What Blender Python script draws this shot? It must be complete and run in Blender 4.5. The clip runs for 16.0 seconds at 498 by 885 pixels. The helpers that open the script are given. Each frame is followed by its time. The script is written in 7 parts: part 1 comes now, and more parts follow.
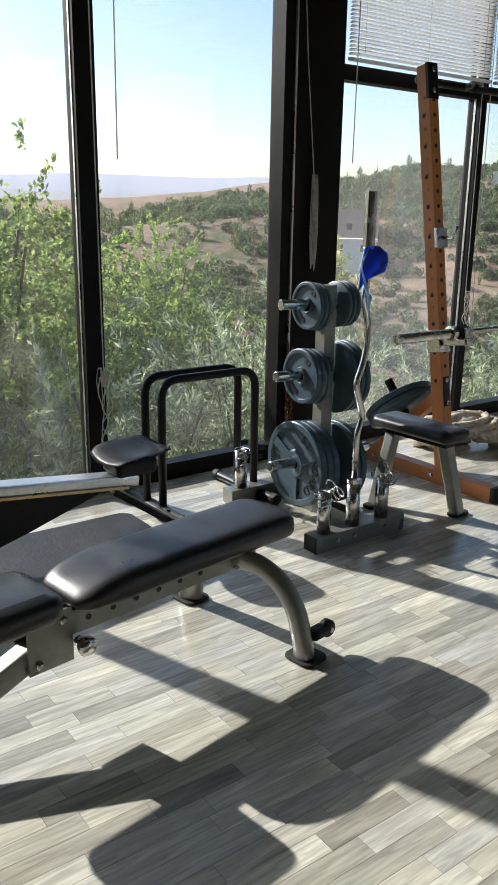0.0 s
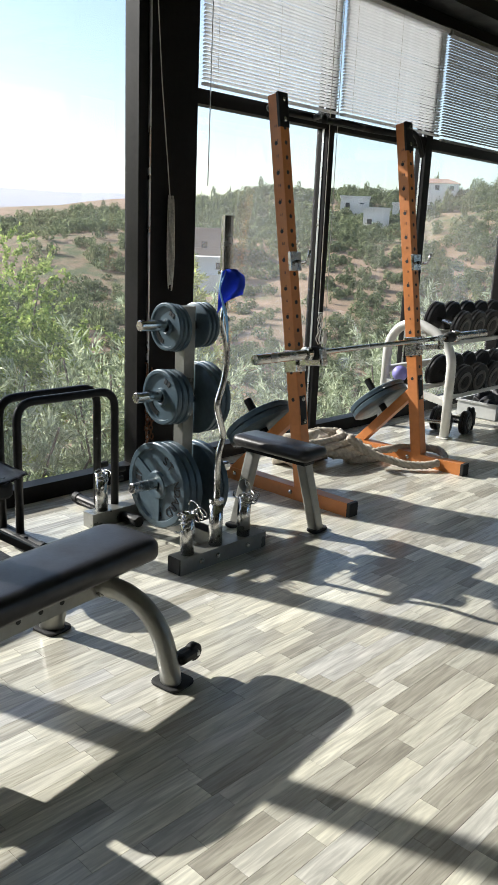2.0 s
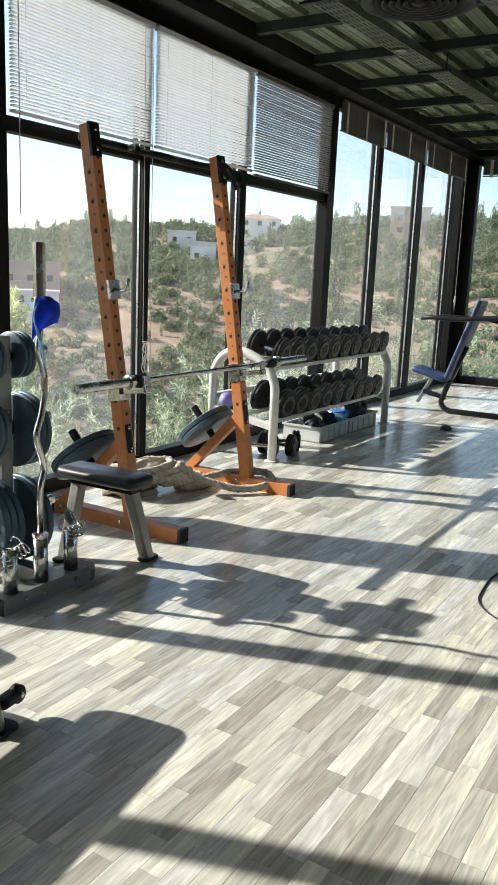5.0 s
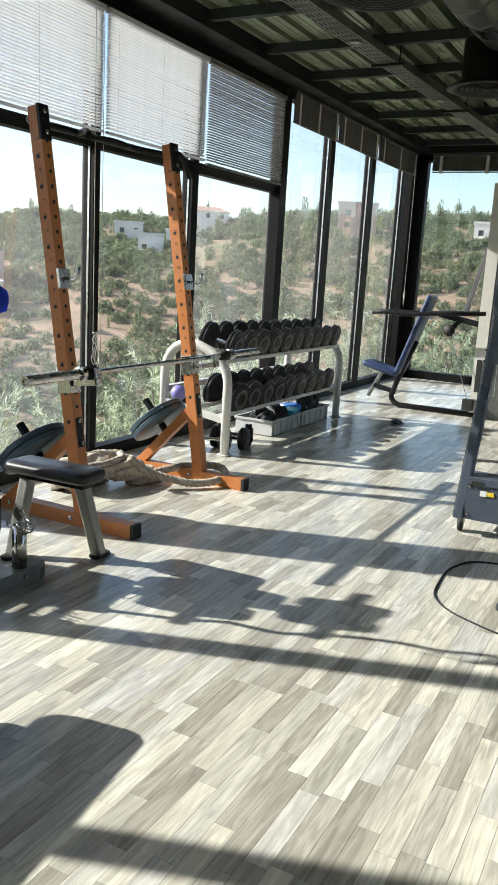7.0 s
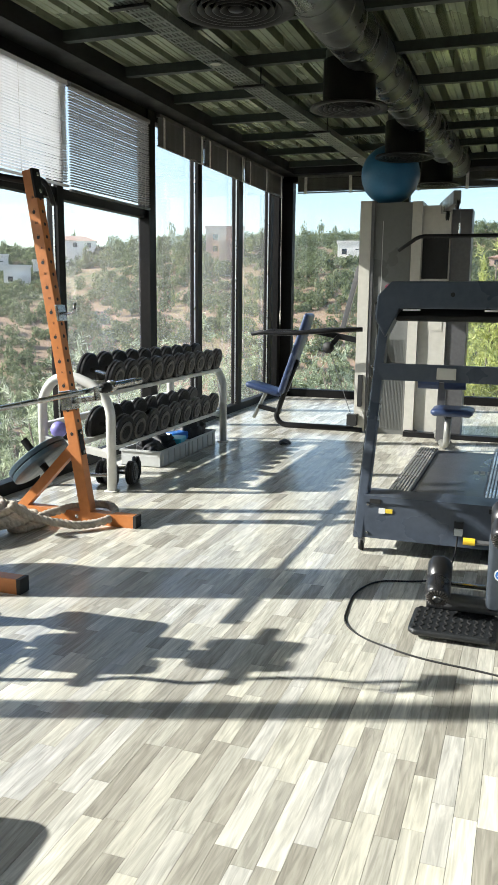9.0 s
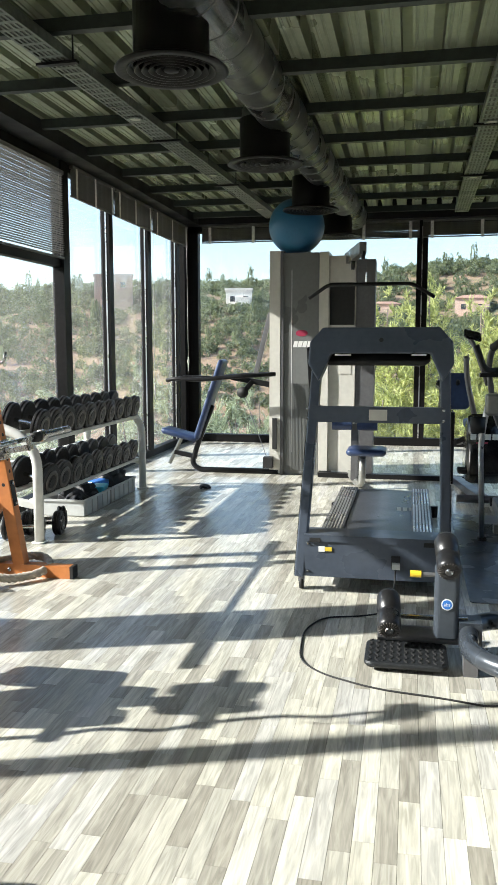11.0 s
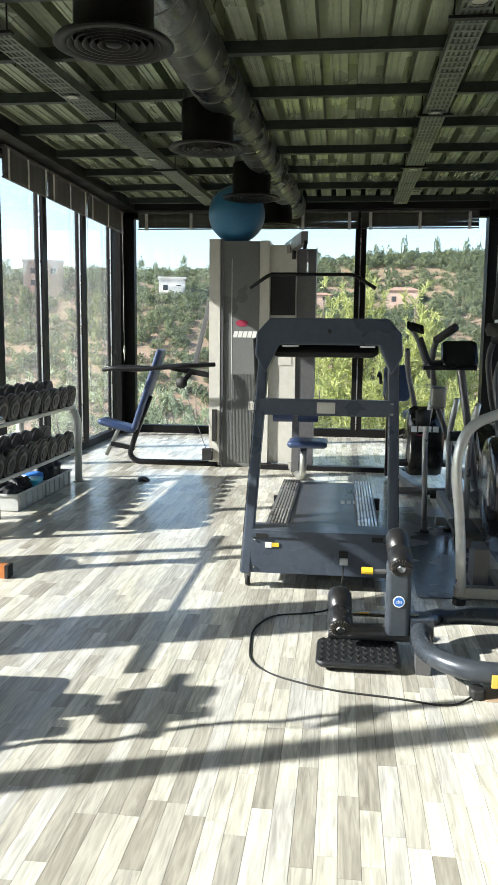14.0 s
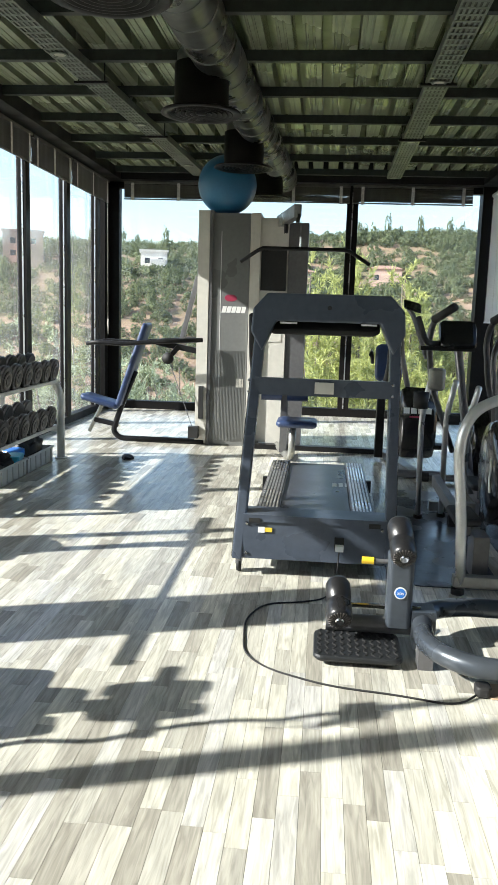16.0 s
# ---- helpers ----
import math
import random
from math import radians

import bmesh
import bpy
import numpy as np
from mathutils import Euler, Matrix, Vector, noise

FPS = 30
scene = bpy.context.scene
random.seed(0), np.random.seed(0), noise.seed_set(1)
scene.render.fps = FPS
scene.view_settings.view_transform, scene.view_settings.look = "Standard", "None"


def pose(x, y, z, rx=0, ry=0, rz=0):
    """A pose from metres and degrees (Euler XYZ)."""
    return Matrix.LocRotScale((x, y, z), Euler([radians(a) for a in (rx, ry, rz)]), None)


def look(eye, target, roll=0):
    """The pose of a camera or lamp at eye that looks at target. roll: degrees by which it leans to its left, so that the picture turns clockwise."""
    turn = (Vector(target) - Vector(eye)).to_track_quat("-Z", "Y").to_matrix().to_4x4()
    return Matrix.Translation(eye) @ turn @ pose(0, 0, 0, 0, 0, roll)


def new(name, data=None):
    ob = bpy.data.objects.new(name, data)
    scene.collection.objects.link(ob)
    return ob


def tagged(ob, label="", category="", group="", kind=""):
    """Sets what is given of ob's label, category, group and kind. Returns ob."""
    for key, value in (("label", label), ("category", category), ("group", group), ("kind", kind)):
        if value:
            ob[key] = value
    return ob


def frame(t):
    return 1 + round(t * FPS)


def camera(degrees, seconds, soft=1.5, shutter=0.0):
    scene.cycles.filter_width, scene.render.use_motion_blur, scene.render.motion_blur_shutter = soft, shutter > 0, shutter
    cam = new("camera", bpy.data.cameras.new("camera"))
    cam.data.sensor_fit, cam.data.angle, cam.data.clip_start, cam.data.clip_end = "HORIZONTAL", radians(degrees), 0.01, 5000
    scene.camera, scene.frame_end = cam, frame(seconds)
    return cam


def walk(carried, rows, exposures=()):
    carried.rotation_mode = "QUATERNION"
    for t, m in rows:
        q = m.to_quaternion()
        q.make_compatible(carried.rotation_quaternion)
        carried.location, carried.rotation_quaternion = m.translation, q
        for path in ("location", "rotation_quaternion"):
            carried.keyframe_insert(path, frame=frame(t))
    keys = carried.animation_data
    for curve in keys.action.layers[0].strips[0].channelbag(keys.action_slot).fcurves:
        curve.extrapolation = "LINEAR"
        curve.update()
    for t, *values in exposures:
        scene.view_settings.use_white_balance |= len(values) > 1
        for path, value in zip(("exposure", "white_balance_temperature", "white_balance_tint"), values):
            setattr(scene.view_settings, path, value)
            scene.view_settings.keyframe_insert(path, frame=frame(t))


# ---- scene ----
cam = camera(34.7, 16.0, 0.75)
PATH = [
    (0, (0.095, 0.099, 1.411), (1.234, 1.646, 0.857), 0.9),
    (0.5, (0.088, 0.104, 1.421), (1.337, 1.569, 0.881), 1.8),
    (1, (0.095, 0.104, 1.424), (1.418, 1.507, 0.896), 2.1),
    (1.5, (0.088, 0.109, 1.428), (1.442, 1.484, 0.907), 2.2),
    (2, (0.094, 0.114, 1.43), (1.504, 1.439, 0.925), 2.5),
    (2.5, (0.101, 0.109, 1.424), (1.574, 1.372, 0.937), 3.0),
    (3, (0.109, 0.103, 1.413), (1.632, 1.313, 0.95), 2.8),
    (3.5, (0.113, 0.09, 1.417), (1.684, 1.246, 0.977), 2.8),
    (4, (0.124, 0.083, 1.412), (1.728, 1.2, 0.989), 2.8),
    (4.5, (0.129, 0.076, 1.41), (1.78, 1.128, 1.002), 2.9),
    (5, (0.131, 0.069, 1.408), (1.802, 1.089, 0.997), 2.5),
    (5.2, (0.14, 0.067, 1.405), (1.816, 1.072, 0.984), 2.4),
    (7.3, (0.181, 0.138, 1.396), (1.921, 1.031, 0.978), 3.2),
    (7.5, (0.194, 0.127, 1.399), (1.928, 1.032, 0.984), 2.2),
    (8, (0.257, 0.174, 1.388), (2.038, 0.994, 0.991), 1.5),
    (8.5, (0.298, 0.227, 1.402), (2.123, 0.948, 1.019), 0.8),
    (9, (0.332, 0.248, 1.394), (2.191, 0.894, 1.041), 0.6),
    (9.5, (0.302, 0.296, 1.411), (2.176, 0.907, 1.075), 0.2),
    (10, (0.238, 0.387, 1.414), (2.157, 0.881, 1.143), -0.5),
    (10.2, (0.22, 0.416, 1.404), (2.15, 0.874, 1.147), -1.1),
    (12.3, (0.181, 0.501, 1.392), (2.145, 0.8, 1.162), 1.8),
    (12.5, (0.179, 0.505, 1.393), (2.146, 0.786, 1.164), 1.4),
    (13, (0.188, 0.525, 1.395), (2.155, 0.768, 1.132), 1.8),
    (13.5, (0.238, 0.542, 1.39), (2.206, 0.779, 1.125), 1.6),
    (14, (0.312, 0.569, 1.398), (2.281, 0.796, 1.134), 0.6),
    (14.5, (0.389, 0.602, 1.395), (2.359, 0.801, 1.112), 0.9),
    (15, (0.44, 0.598, 1.394), (2.417, 0.719, 1.112), 1.1),
    (15.5, (0.462, 0.61, 1.391), (2.435, 0.725, 1.083), 2.3),
    (16, (0.488, 0.666, 1.395), (2.454, 0.84, 1.073), 1.8),
]
walk(cam, [(t, look(eye, target, roll)) for t, eye, target, roll in PATH],
     exposures=[(0.0, 1.18, 6500, 14), (2.5, 1.46, 6600, 13), (5.0, 1.56, 6550, 12), (7.5, 1.60, 6550, 12), (10.0, 1.78, 6450, 12), (12.5, 1.88, 6450, 12), (16.0, 1.92, 6450, 12)])


# ---- world, sun, exposure ----
SUN_EL, SUN_AZ = 30.0, 109.5          # elevation, and bearing of the sun counted from +x towards +y
world = bpy.data.worlds.new("world")
scene.world = world
world.use_nodes = True
wn = world.node_tree.nodes
sky = wn.new("ShaderNodeTexSky")
sky.sky_type = "NISHITA"
sky.sun_disc = False
sky.sun_elevation = radians(SUN_EL)
sky.sun_rotation = radians(90 - SUN_AZ)
sky.air_density, sky.dust_density, sky.ozone_density = 1.0, 1.0, 1.8
wn["Background"].inputs["Strength"].default_value = 0.10
world.node_tree.links.new(sky.outputs["Color"], wn["Background"].inputs["Color"])
sun_data = bpy.data.lights.new("sun", "SUN")
sun_data.energy, sun_data.angle, sun_data.color = 3.75, radians(0.75), (1.0, 0.965, 0.915)
sun = new("sun", sun_data)
sun_way = Vector((math.cos(radians(SUN_AZ)) * math.cos(radians(SUN_EL)), math.sin(radians(SUN_AZ)) * math.cos(radians(SUN_EL)), math.sin(radians(SUN_EL))))
sun.matrix_world = look(sun_way * 40 + Vector((4, 2, 0)), (4, 2, 0))


# ---- mesh helpers ----
def finish(name, bm, material, parent=None, label="", smooth=False, bevel=0.0):
    if bevel:
        bmesh.ops.bevel(bm, geom=[e for e in bm.edges if e.is_manifold and e.calc_face_angle(0) > 0.6], offset=bevel, segments=2, affect="EDGES", profile=0.6)
    data = bpy.data.meshes.new(name)
    bm.to_mesh(data)
    bm.free()
    if material:
        data.materials.append(material)
    if smooth:
        for f in data.polygons:
            f.use_smooth = True
    ob = new(name, data)
    if parent is not None:
        ob.parent = parent
    if label:
        ob["label"] = label
    return ob


def part(name, bm, material, parent, label="", smooth=False, bevel=0.0):
    """One mesh under a thing or a part, in the thing's own coordinates."""
    return finish(name, bm, material, parent, label, smooth, bevel)


def thing(name, label, category, group="", kind="", at=None):
    """An Empty at the base of a thing."""
    ob = new(name)
    if at is not None:
        ob.matrix_world = at
    return tagged(ob, label, category, group, kind)


def box(bm, x0, x1, y0, y1, z0, z1, m=None):
    vs = [bm.verts.new((x, y, z)) for x in (x0, x1) for y in (y0, y1) for z in (z0, z1)]
    for q in ((0, 1, 3, 2), (4, 6, 7, 5), (0, 4, 5, 1), (2, 3, 7, 6), (0, 2, 6, 4), (1, 5, 7, 3)):
        bm.faces.new([vs[i] for i in q])
    if m is not None:
        bmesh.ops.transform(bm, matrix=m, verts=vs)
    return vs


def boxed(*a, m=None):
    bm = bmesh.new()
    box(bm, *a, m=m)
    return bm


def beam(bm, p, q, w, d, up=(0, 0, 1)):
    """A square bar from p to q, w wide across and d deep along up."""
    p, q = Vector(p), Vector(q)
    z = (q - p).normalized()
    x = Vector(up).cross(z)
    x = x.normalized() if x.length > 1e-4 else Vector((1, 0, 0))
    y = z.cross(x)
    m = Matrix((x, y, z)).transposed().to_4x4()
    m.translation = p
    return box(bm, -w / 2, w / 2, -d / 2, d / 2, 0, (q - p).length, m)


def beamed(p, q, w, d, up=(0, 0, 1)):
    bm = bmesh.new()
    beam(bm, p, q, w, d, up)
    return bm


def lathe(bm, rings, seg=24, m=None):
    """A turned body about z: rings of (radius, z); a radius of 0 closes it."""
    loops = []
    made = []
    for r, z in rings:
        if r <= 0:
            loop = [bm.verts.new((0, 0, z))]
        else:
            loop = [bm.verts.new((r * math.cos(2 * math.pi * i / seg), r * math.sin(2 * math.pi * i / seg), z)) for i in range(seg)]
        loops.append(loop)
        made += loop
    for a, b in zip(loops, loops[1:]):
        for i in range(seg):
            j = (i + 1) % seg
            if len(a) == 1 and len(b) == 1:
                continue
            if len(a) == 1:
                bm.faces.new((a[0], b[j], b[i]))
            elif len(b) == 1:
                bm.faces.new((a[i], a[j], b[0]))
            else:
                bm.faces.new((a[i], a[j], b[j], b[i]))
    if m is not None:
        bmesh.ops.transform(bm, matrix=m, verts=made)
    bmesh.ops.recalc_face_normals(bm, faces=list({f for v in made for f in v.link_faces}))
    return made


def lathed(rings, seg=24, m=None):
    bm = bmesh.new()
    lathe(bm, rings, seg, m)
    return bm


def aim(p, q):
    """A pose at p whose z points to q."""
    m = (Vector(q) - Vector(p)).to_track_quat("Z", "Y").to_matrix().to_4x4()
    m.translation = p
    return m


def rod(bm, p, q, r, seg=16, r2=None):
    n = (Vector(q) - Vector(p)).length
    lathe(bm, [(0, 0), (r, 0), (r if r2 is None else r2, n), (0, n)], seg, aim(p, q))


def rodded(p, q, r, seg=16):
    bm = bmesh.new()
    rod(bm, p, q, r, seg)
    return bm


def arc(points, radius, steps=6):
    """A polyline with its inner corners rounded."""
    pts = [Vector(p) for p in points]
    out = [pts[0]]
    for a, b, c in zip(pts, pts[1:], pts[2:]):
        r = min(radius, (a - b).length * 0.49, (c - b).length * 0.49)
        p, q = b + (a - b).normalized() * r, b + (c - b).normalized() * r
        for i in range(steps + 1):
            t = i / steps
            out.append(p * (1 - t) ** 2 + b * 2 * t * (1 - t) + q * t * t)
    return out + [pts[-1]]


def pipe(bm, points, r, seg=10, flat=1.0):
    """A swept tube along a polyline; flat squashes it across."""
    pts = [Vector(p) for p in points]
    loops = []
    side = None
    for i, p in enumerate(pts):
        d = (pts[min(i + 1, len(pts) - 1)] - pts[max(i - 1, 0)]).normalized()
        if side is None:
            side = d.orthogonal().normalized()
        side = (side - d * side.dot(d)).normalized()
        other = d.cross(side)
        loops.append([bm.verts.new(p + (side * math.cos(2 * math.pi * k / seg) * flat + other * math.sin(2 * math.pi * k / seg)) * r) for k in range(seg)])
    for a, b in zip(loops, loops[1:]):
        for k in range(seg):
            bm.faces.new((a[k], a[(k + 1) % seg], b[(k + 1) % seg], b[k]))
    bm.faces.new(list(reversed(loops[0])))
    bm.faces.new(loops[-1])


def piped(points, r, seg=10, radius=0.0, flat=1.0):
    bm = bmesh.new()
    pipe(bm, arc(points, radius) if radius else points, r, seg, flat)
    return bm


def rounded_slab(bm, cx, cy, w, h, z0, z1, r, crown=0.0, steps=5, m=None):
    """An upholstered or moulded slab with round corners in plan and softened edges."""
    def ring(inset, z):
        out = []
        for sx, sy, a0 in ((1, 1, 0), (-1, 1, 90), (-1, -1, 180), (1, -1, 270)):
            for i in range(steps + 1):
                a = radians(a0 + 90 * i / steps)
                out.append((cx + sx * (w / 2 - r) + (r - inset) * math.cos(a), cy + sy * (h / 2 - r) + (r - inset) * math.sin(a), z))
        return out
    e = min(0.35 * (z1 - z0), 0.02, r * 0.5)
    rows = [ring(e, z0), ring(0, z0 + e), ring(0, z1 - e), ring(e * 0.35, z1 - e * 0.3), ring(e * 1.4, z1), ring(min(r * 0.9, 0.04 + e), z1 + crown)]
    loops = [[bm.verts.new(p) for p in row] for row in rows]
    n = len(loops[0])
    for a, b in zip(loops, loops[1:]):
        for k in range(n):
            bm.faces.new((a[k], a[(k + 1) % n], b[(k + 1) % n], b[k]))
    bm.faces.new(list(reversed(loops[0])))
    bm.faces.new(loops[-1])
    if m is not None:
        bmesh.ops.transform(bm, matrix=m, verts=[v for l in loops for v in l])


def slab(cx, cy, w, h, z0, z1, r, crown=0.0, m=None):
    bm = bmesh.new()
    rounded_slab(bm, cx, cy, w, h, z0, z1, r, crown, 5, m)
    return bm


# ---- materials ----
def material(name, color, rough=0.5, metal=0.0, grain=0.0, scale=20.0, bump=0.0, bump_scale=80.0, wear=0.0, wear_color=(0.5, 0.5, 0.5), wear_scale=3.0, rough_var=0.12, coat=0.0, random=0.0, stretch=(1, 1, 1), spec=0.5):
    """A surface with tone at two scales, a little uneven gloss, fine relief and patchy wear."""
    m = bpy.data.materials.new(name)
    m.use_nodes = True
    n, l = m.node_tree.nodes, m.node_tree.links
    b = n["Principled BSDF"]
    b.inputs["Metallic"].default_value = metal
    b.inputs["Coat Weight"].default_value = coat
    b.inputs["Specular IOR Level"].default_value = spec
    tc = n.new("ShaderNodeTexCoord")
    mp = n.new("ShaderNodeMapping")
    mp.inputs["Scale"].default_value = stretch
    l.new(tc.outputs["Object"], mp.inputs["Vector"])

    def noise_at(s, detail):
        t = n.new("ShaderNodeTexNoise")
        t.inputs["Scale"].default_value = s
        t.inputs["Detail"].default_value = detail
        l.new(mp.outputs["Vector"], t.inputs["Vector"])
        return t.outputs["Fac"]

    fine, broad = noise_at(scale, 6), noise_at(wear_scale, 4)
    hsv = n.new("ShaderNodeHueSaturation")
    hsv.inputs["Color"].default_value = (*color, 1)
    mr = n.new("ShaderNodeMapRange")
    mr.inputs[1].default_value, mr.inputs[2].default_value = 0.3, 0.7
    mr.inputs[3].default_value, mr.inputs[4].default_value = 1 - grain, 1 + grain
    l.new(fine, mr.inputs[0])
    value = mr.outputs[0]
    if random:
        oi = n.new("ShaderNodeObjectInfo")
        rr = n.new("ShaderNodeMapRange")
        rr.inputs[3].default_value, rr.inputs[4].default_value = 1 - random, 1 + random
        l.new(oi.outputs["Random"], rr.inputs[0])
        mm = n.new("ShaderNodeMath")
        mm.operation = "MULTIPLY"
        l.new(value, mm.inputs[0])
        l.new(rr.outputs[0], mm.inputs[1])
        value = mm.outputs[0]
    l.new(value, hsv.inputs["Value"])
    out = hsv.outputs["Color"]
    if wear:
        ramp = n.new("ShaderNodeMapRange")
        ramp.inputs[1].default_value, ramp.inputs[2].default_value = 0.52, 0.7
        ramp.inputs[4].default_value = wear
        l.new(broad, ramp.inputs[0])
        mix = n.new("ShaderNodeMixRGB")
        mix.inputs[2].default_value = (*wear_color, 1)
        l.new(ramp.outputs[0], mix.inputs[0])
        l.new(out, mix.inputs[1])
        out = mix.outputs[0]
    l.new(out, b.inputs["Base Color"])
    rv = n.new("ShaderNodeMapRange")
    rv.inputs[1].default_value, rv.inputs[2].default_value = 0.3, 0.7
    rv.inputs[3].default_value, rv.inputs[4].default_value = max(0.03, rough - rough_var), min(1, rough + rough_var)
    l.new(broad, rv.inputs[0])
    l.new(rv.outputs[0], b.inputs["Roughness"])
    if bump:
        bp = n.new("ShaderNodeBump")
        bp.inputs["Strength"].default_value = bump
        bp.inputs["Distance"].default_value = 0.004
        l.new(noise_at(bump_scale, 5), bp.inputs["Height"])
        l.new(bp.outputs["Normal"], b.inputs["Normal"])
    return m


BLACK_FRAME = material("black_window_frame", (0.007, 0.0065, 0.0065), 0.5, 0.0, 0.25, 30, 0.05, 200, 0.2, (0.016, 0.011, 0.009), 2.0, spec=0.15)
ALU_EDGE = material("bare_aluminium_edge", (0.62, 0.62, 0.62), 0.3, 0.9, 0.1, 40)
BLACK_STEEL = material("black_painted_steel", (0.011, 0.011, 0.012), 0.42, 0.0, 0.25, 25, 0.08, 120, 0.2, (0.022, 0.022, 0.022), 3, spec=0.25)
DECK = material("dark_green_grey_steel_deck", (0.34, 0.38, 0.26), 0.28, 0.4, 0.12, 12, 0.03, 60, 0.3, (0.28, 0.315, 0.215), 0.8)
PURLIN = material("grey_painted_purlin", (0.034, 0.042, 0.038), 0.45, 0.0, 0.2, 20, 0.05, 90, 0.3, (0.026, 0.03, 0.028), 2, spec=0.25)
GALV = material("galvanised_tray_steel", (0.22, 0.245, 0.215), 0.42, 0.75, 0.2, 30, 0.05, 60, 0.3, (0.15, 0.165, 0.15), 4)
DUCT = material("galvanised_duct_steel", (0.17, 0.18, 0.175), 0.30, 0.8, 0.2, 14, 0.06, 40, 0.3, (0.13, 0.135, 0.13), 2.5)
BLIND = material("aluminium_blind_slat", (0.75, 0.755, 0.76), 0.4, 0.15, 0.06, 15)
WALL_DARK = material("dark_plaster", (0.06, 0.058, 0.055), 0.8, 0, 0.15, 15, 0.3, 90)


def thin_slat(m):
    """Lets some of the sun's light through a thin painted slat."""
    n, l = m.node_tree.nodes, m.node_tree.links
    t = n.new("ShaderNodeBsdfTranslucent")
    t.inputs["Color"].default_value = (0.90, 0.91, 0.93, 1)
    mix = n.new("ShaderNodeMixShader")
    mix.inputs[0].default_value = 0.24
    l.new(n["Principled BSDF"].outputs[0], mix.inputs[1])
    l.new(t.outputs[0], mix.inputs[2])
    l.new(mix.outputs[0], n["Material Output"].inputs["Surface"])


thin_slat(BLIND)
# same slats as the pale ones, greyed to paint the third blind's shade
BLIND_SHADED = material("shaded_aluminium_blind_slat", (0.20, 0.20, 0.195), 0.4, 0.25, 0.1, 15)
# raised stacks: the shade of their unlit side is put into this dark colour
BLIND_STACK_SHADED = material("shaded_dusty_blind_stack", (0.11, 0.107, 0.097), 0.5, 0.25, 0.25, 15, wear=0.3, wear_color=(0.24, 0.23, 0.21), wear_scale=6)


def glass_material(name, dust_low, dust_high):
    m = bpy.data.materials.new(name)
    m.use_nodes = True
    n, l = m.node_tree.nodes, m.node_tree.links
    n.remove(n["Principled BSDF"])
    clear = n.new("ShaderNodeBsdfTransparent")
    clear.inputs["Color"].default_value = (0.93, 0.95, 0.94, 1)
    gloss = n.new("ShaderNodeBsdfGlossy")
    gloss.inputs["Roughness"].default_value = 0.02
    lw = n.new("ShaderNodeLayerWeight")
    lw.inputs["Blend"].default_value = 0.5
    p5 = n.new("ShaderNodeMath")
    p5.operation = "POWER"
    p5.inputs[1].default_value = 5.0
    fres = n.new("ShaderNodeMath")
    fres.operation = "MULTIPLY_ADD"
    fres.inputs[1].default_value, fres.inputs[2].default_value = 0.8, 0.045
    l.new(lw.outputs["Facing"], p5.inputs[0])
    l.new(p5.outputs[0], fres.inputs[0])
    mix = n.new("ShaderNodeMixShader")
    l.new(fres.outputs[0], mix.inputs[0])
    l.new(clear.outputs[0], mix.inputs[1])
    l.new(gloss.outputs[0], mix.inputs[2])
    dust = n.new("ShaderNodeBsdfTranslucent")
    dust.inputs["Color"].default_value = (0.8, 0.82, 0.85, 1)
    tc = n.new("ShaderNodeTexCoord")
    mp = n.new("ShaderNodeMapping")
    mp.inputs["Scale"].default_value = (1.6, 1.6, 0.7)
    nz = n.new("ShaderNodeTexNoise")
    nz.inputs["Scale"].default_value = 1.3
    nz.inputs["Detail"].default_value = 7
    mr = n.new("ShaderNodeMapRange")
    mr.inputs[1].default_value, mr.inputs[2].default_value = 0.3, 0.75
    mr.inputs[3].default_value, mr.inputs[4].default_value = dust_low, dust_high
    l.new(tc.outputs["Object"], mp.inputs["Vector"])
    l.new(mp.outputs["Vector"], nz.inputs["Vector"])
    l.new(nz.outputs["Fac"], mr.inputs[0])
    mix2 = n.new("ShaderNodeMixShader")
    l.new(mr.outputs[0], mix2.inputs[0])
    l.new(mix.outputs[0], mix2.inputs[1])
    l.new(dust.outputs[0], mix2.inputs[2])
    l.new(mix2.outputs[0], n["Material Output"].inputs["Surface"])
    return m


GLASS = glass_material("window_glass", 0.003, 0.014)
GLASS_DUSTY = glass_material("dusty_window_glass", 0.016, 0.042)


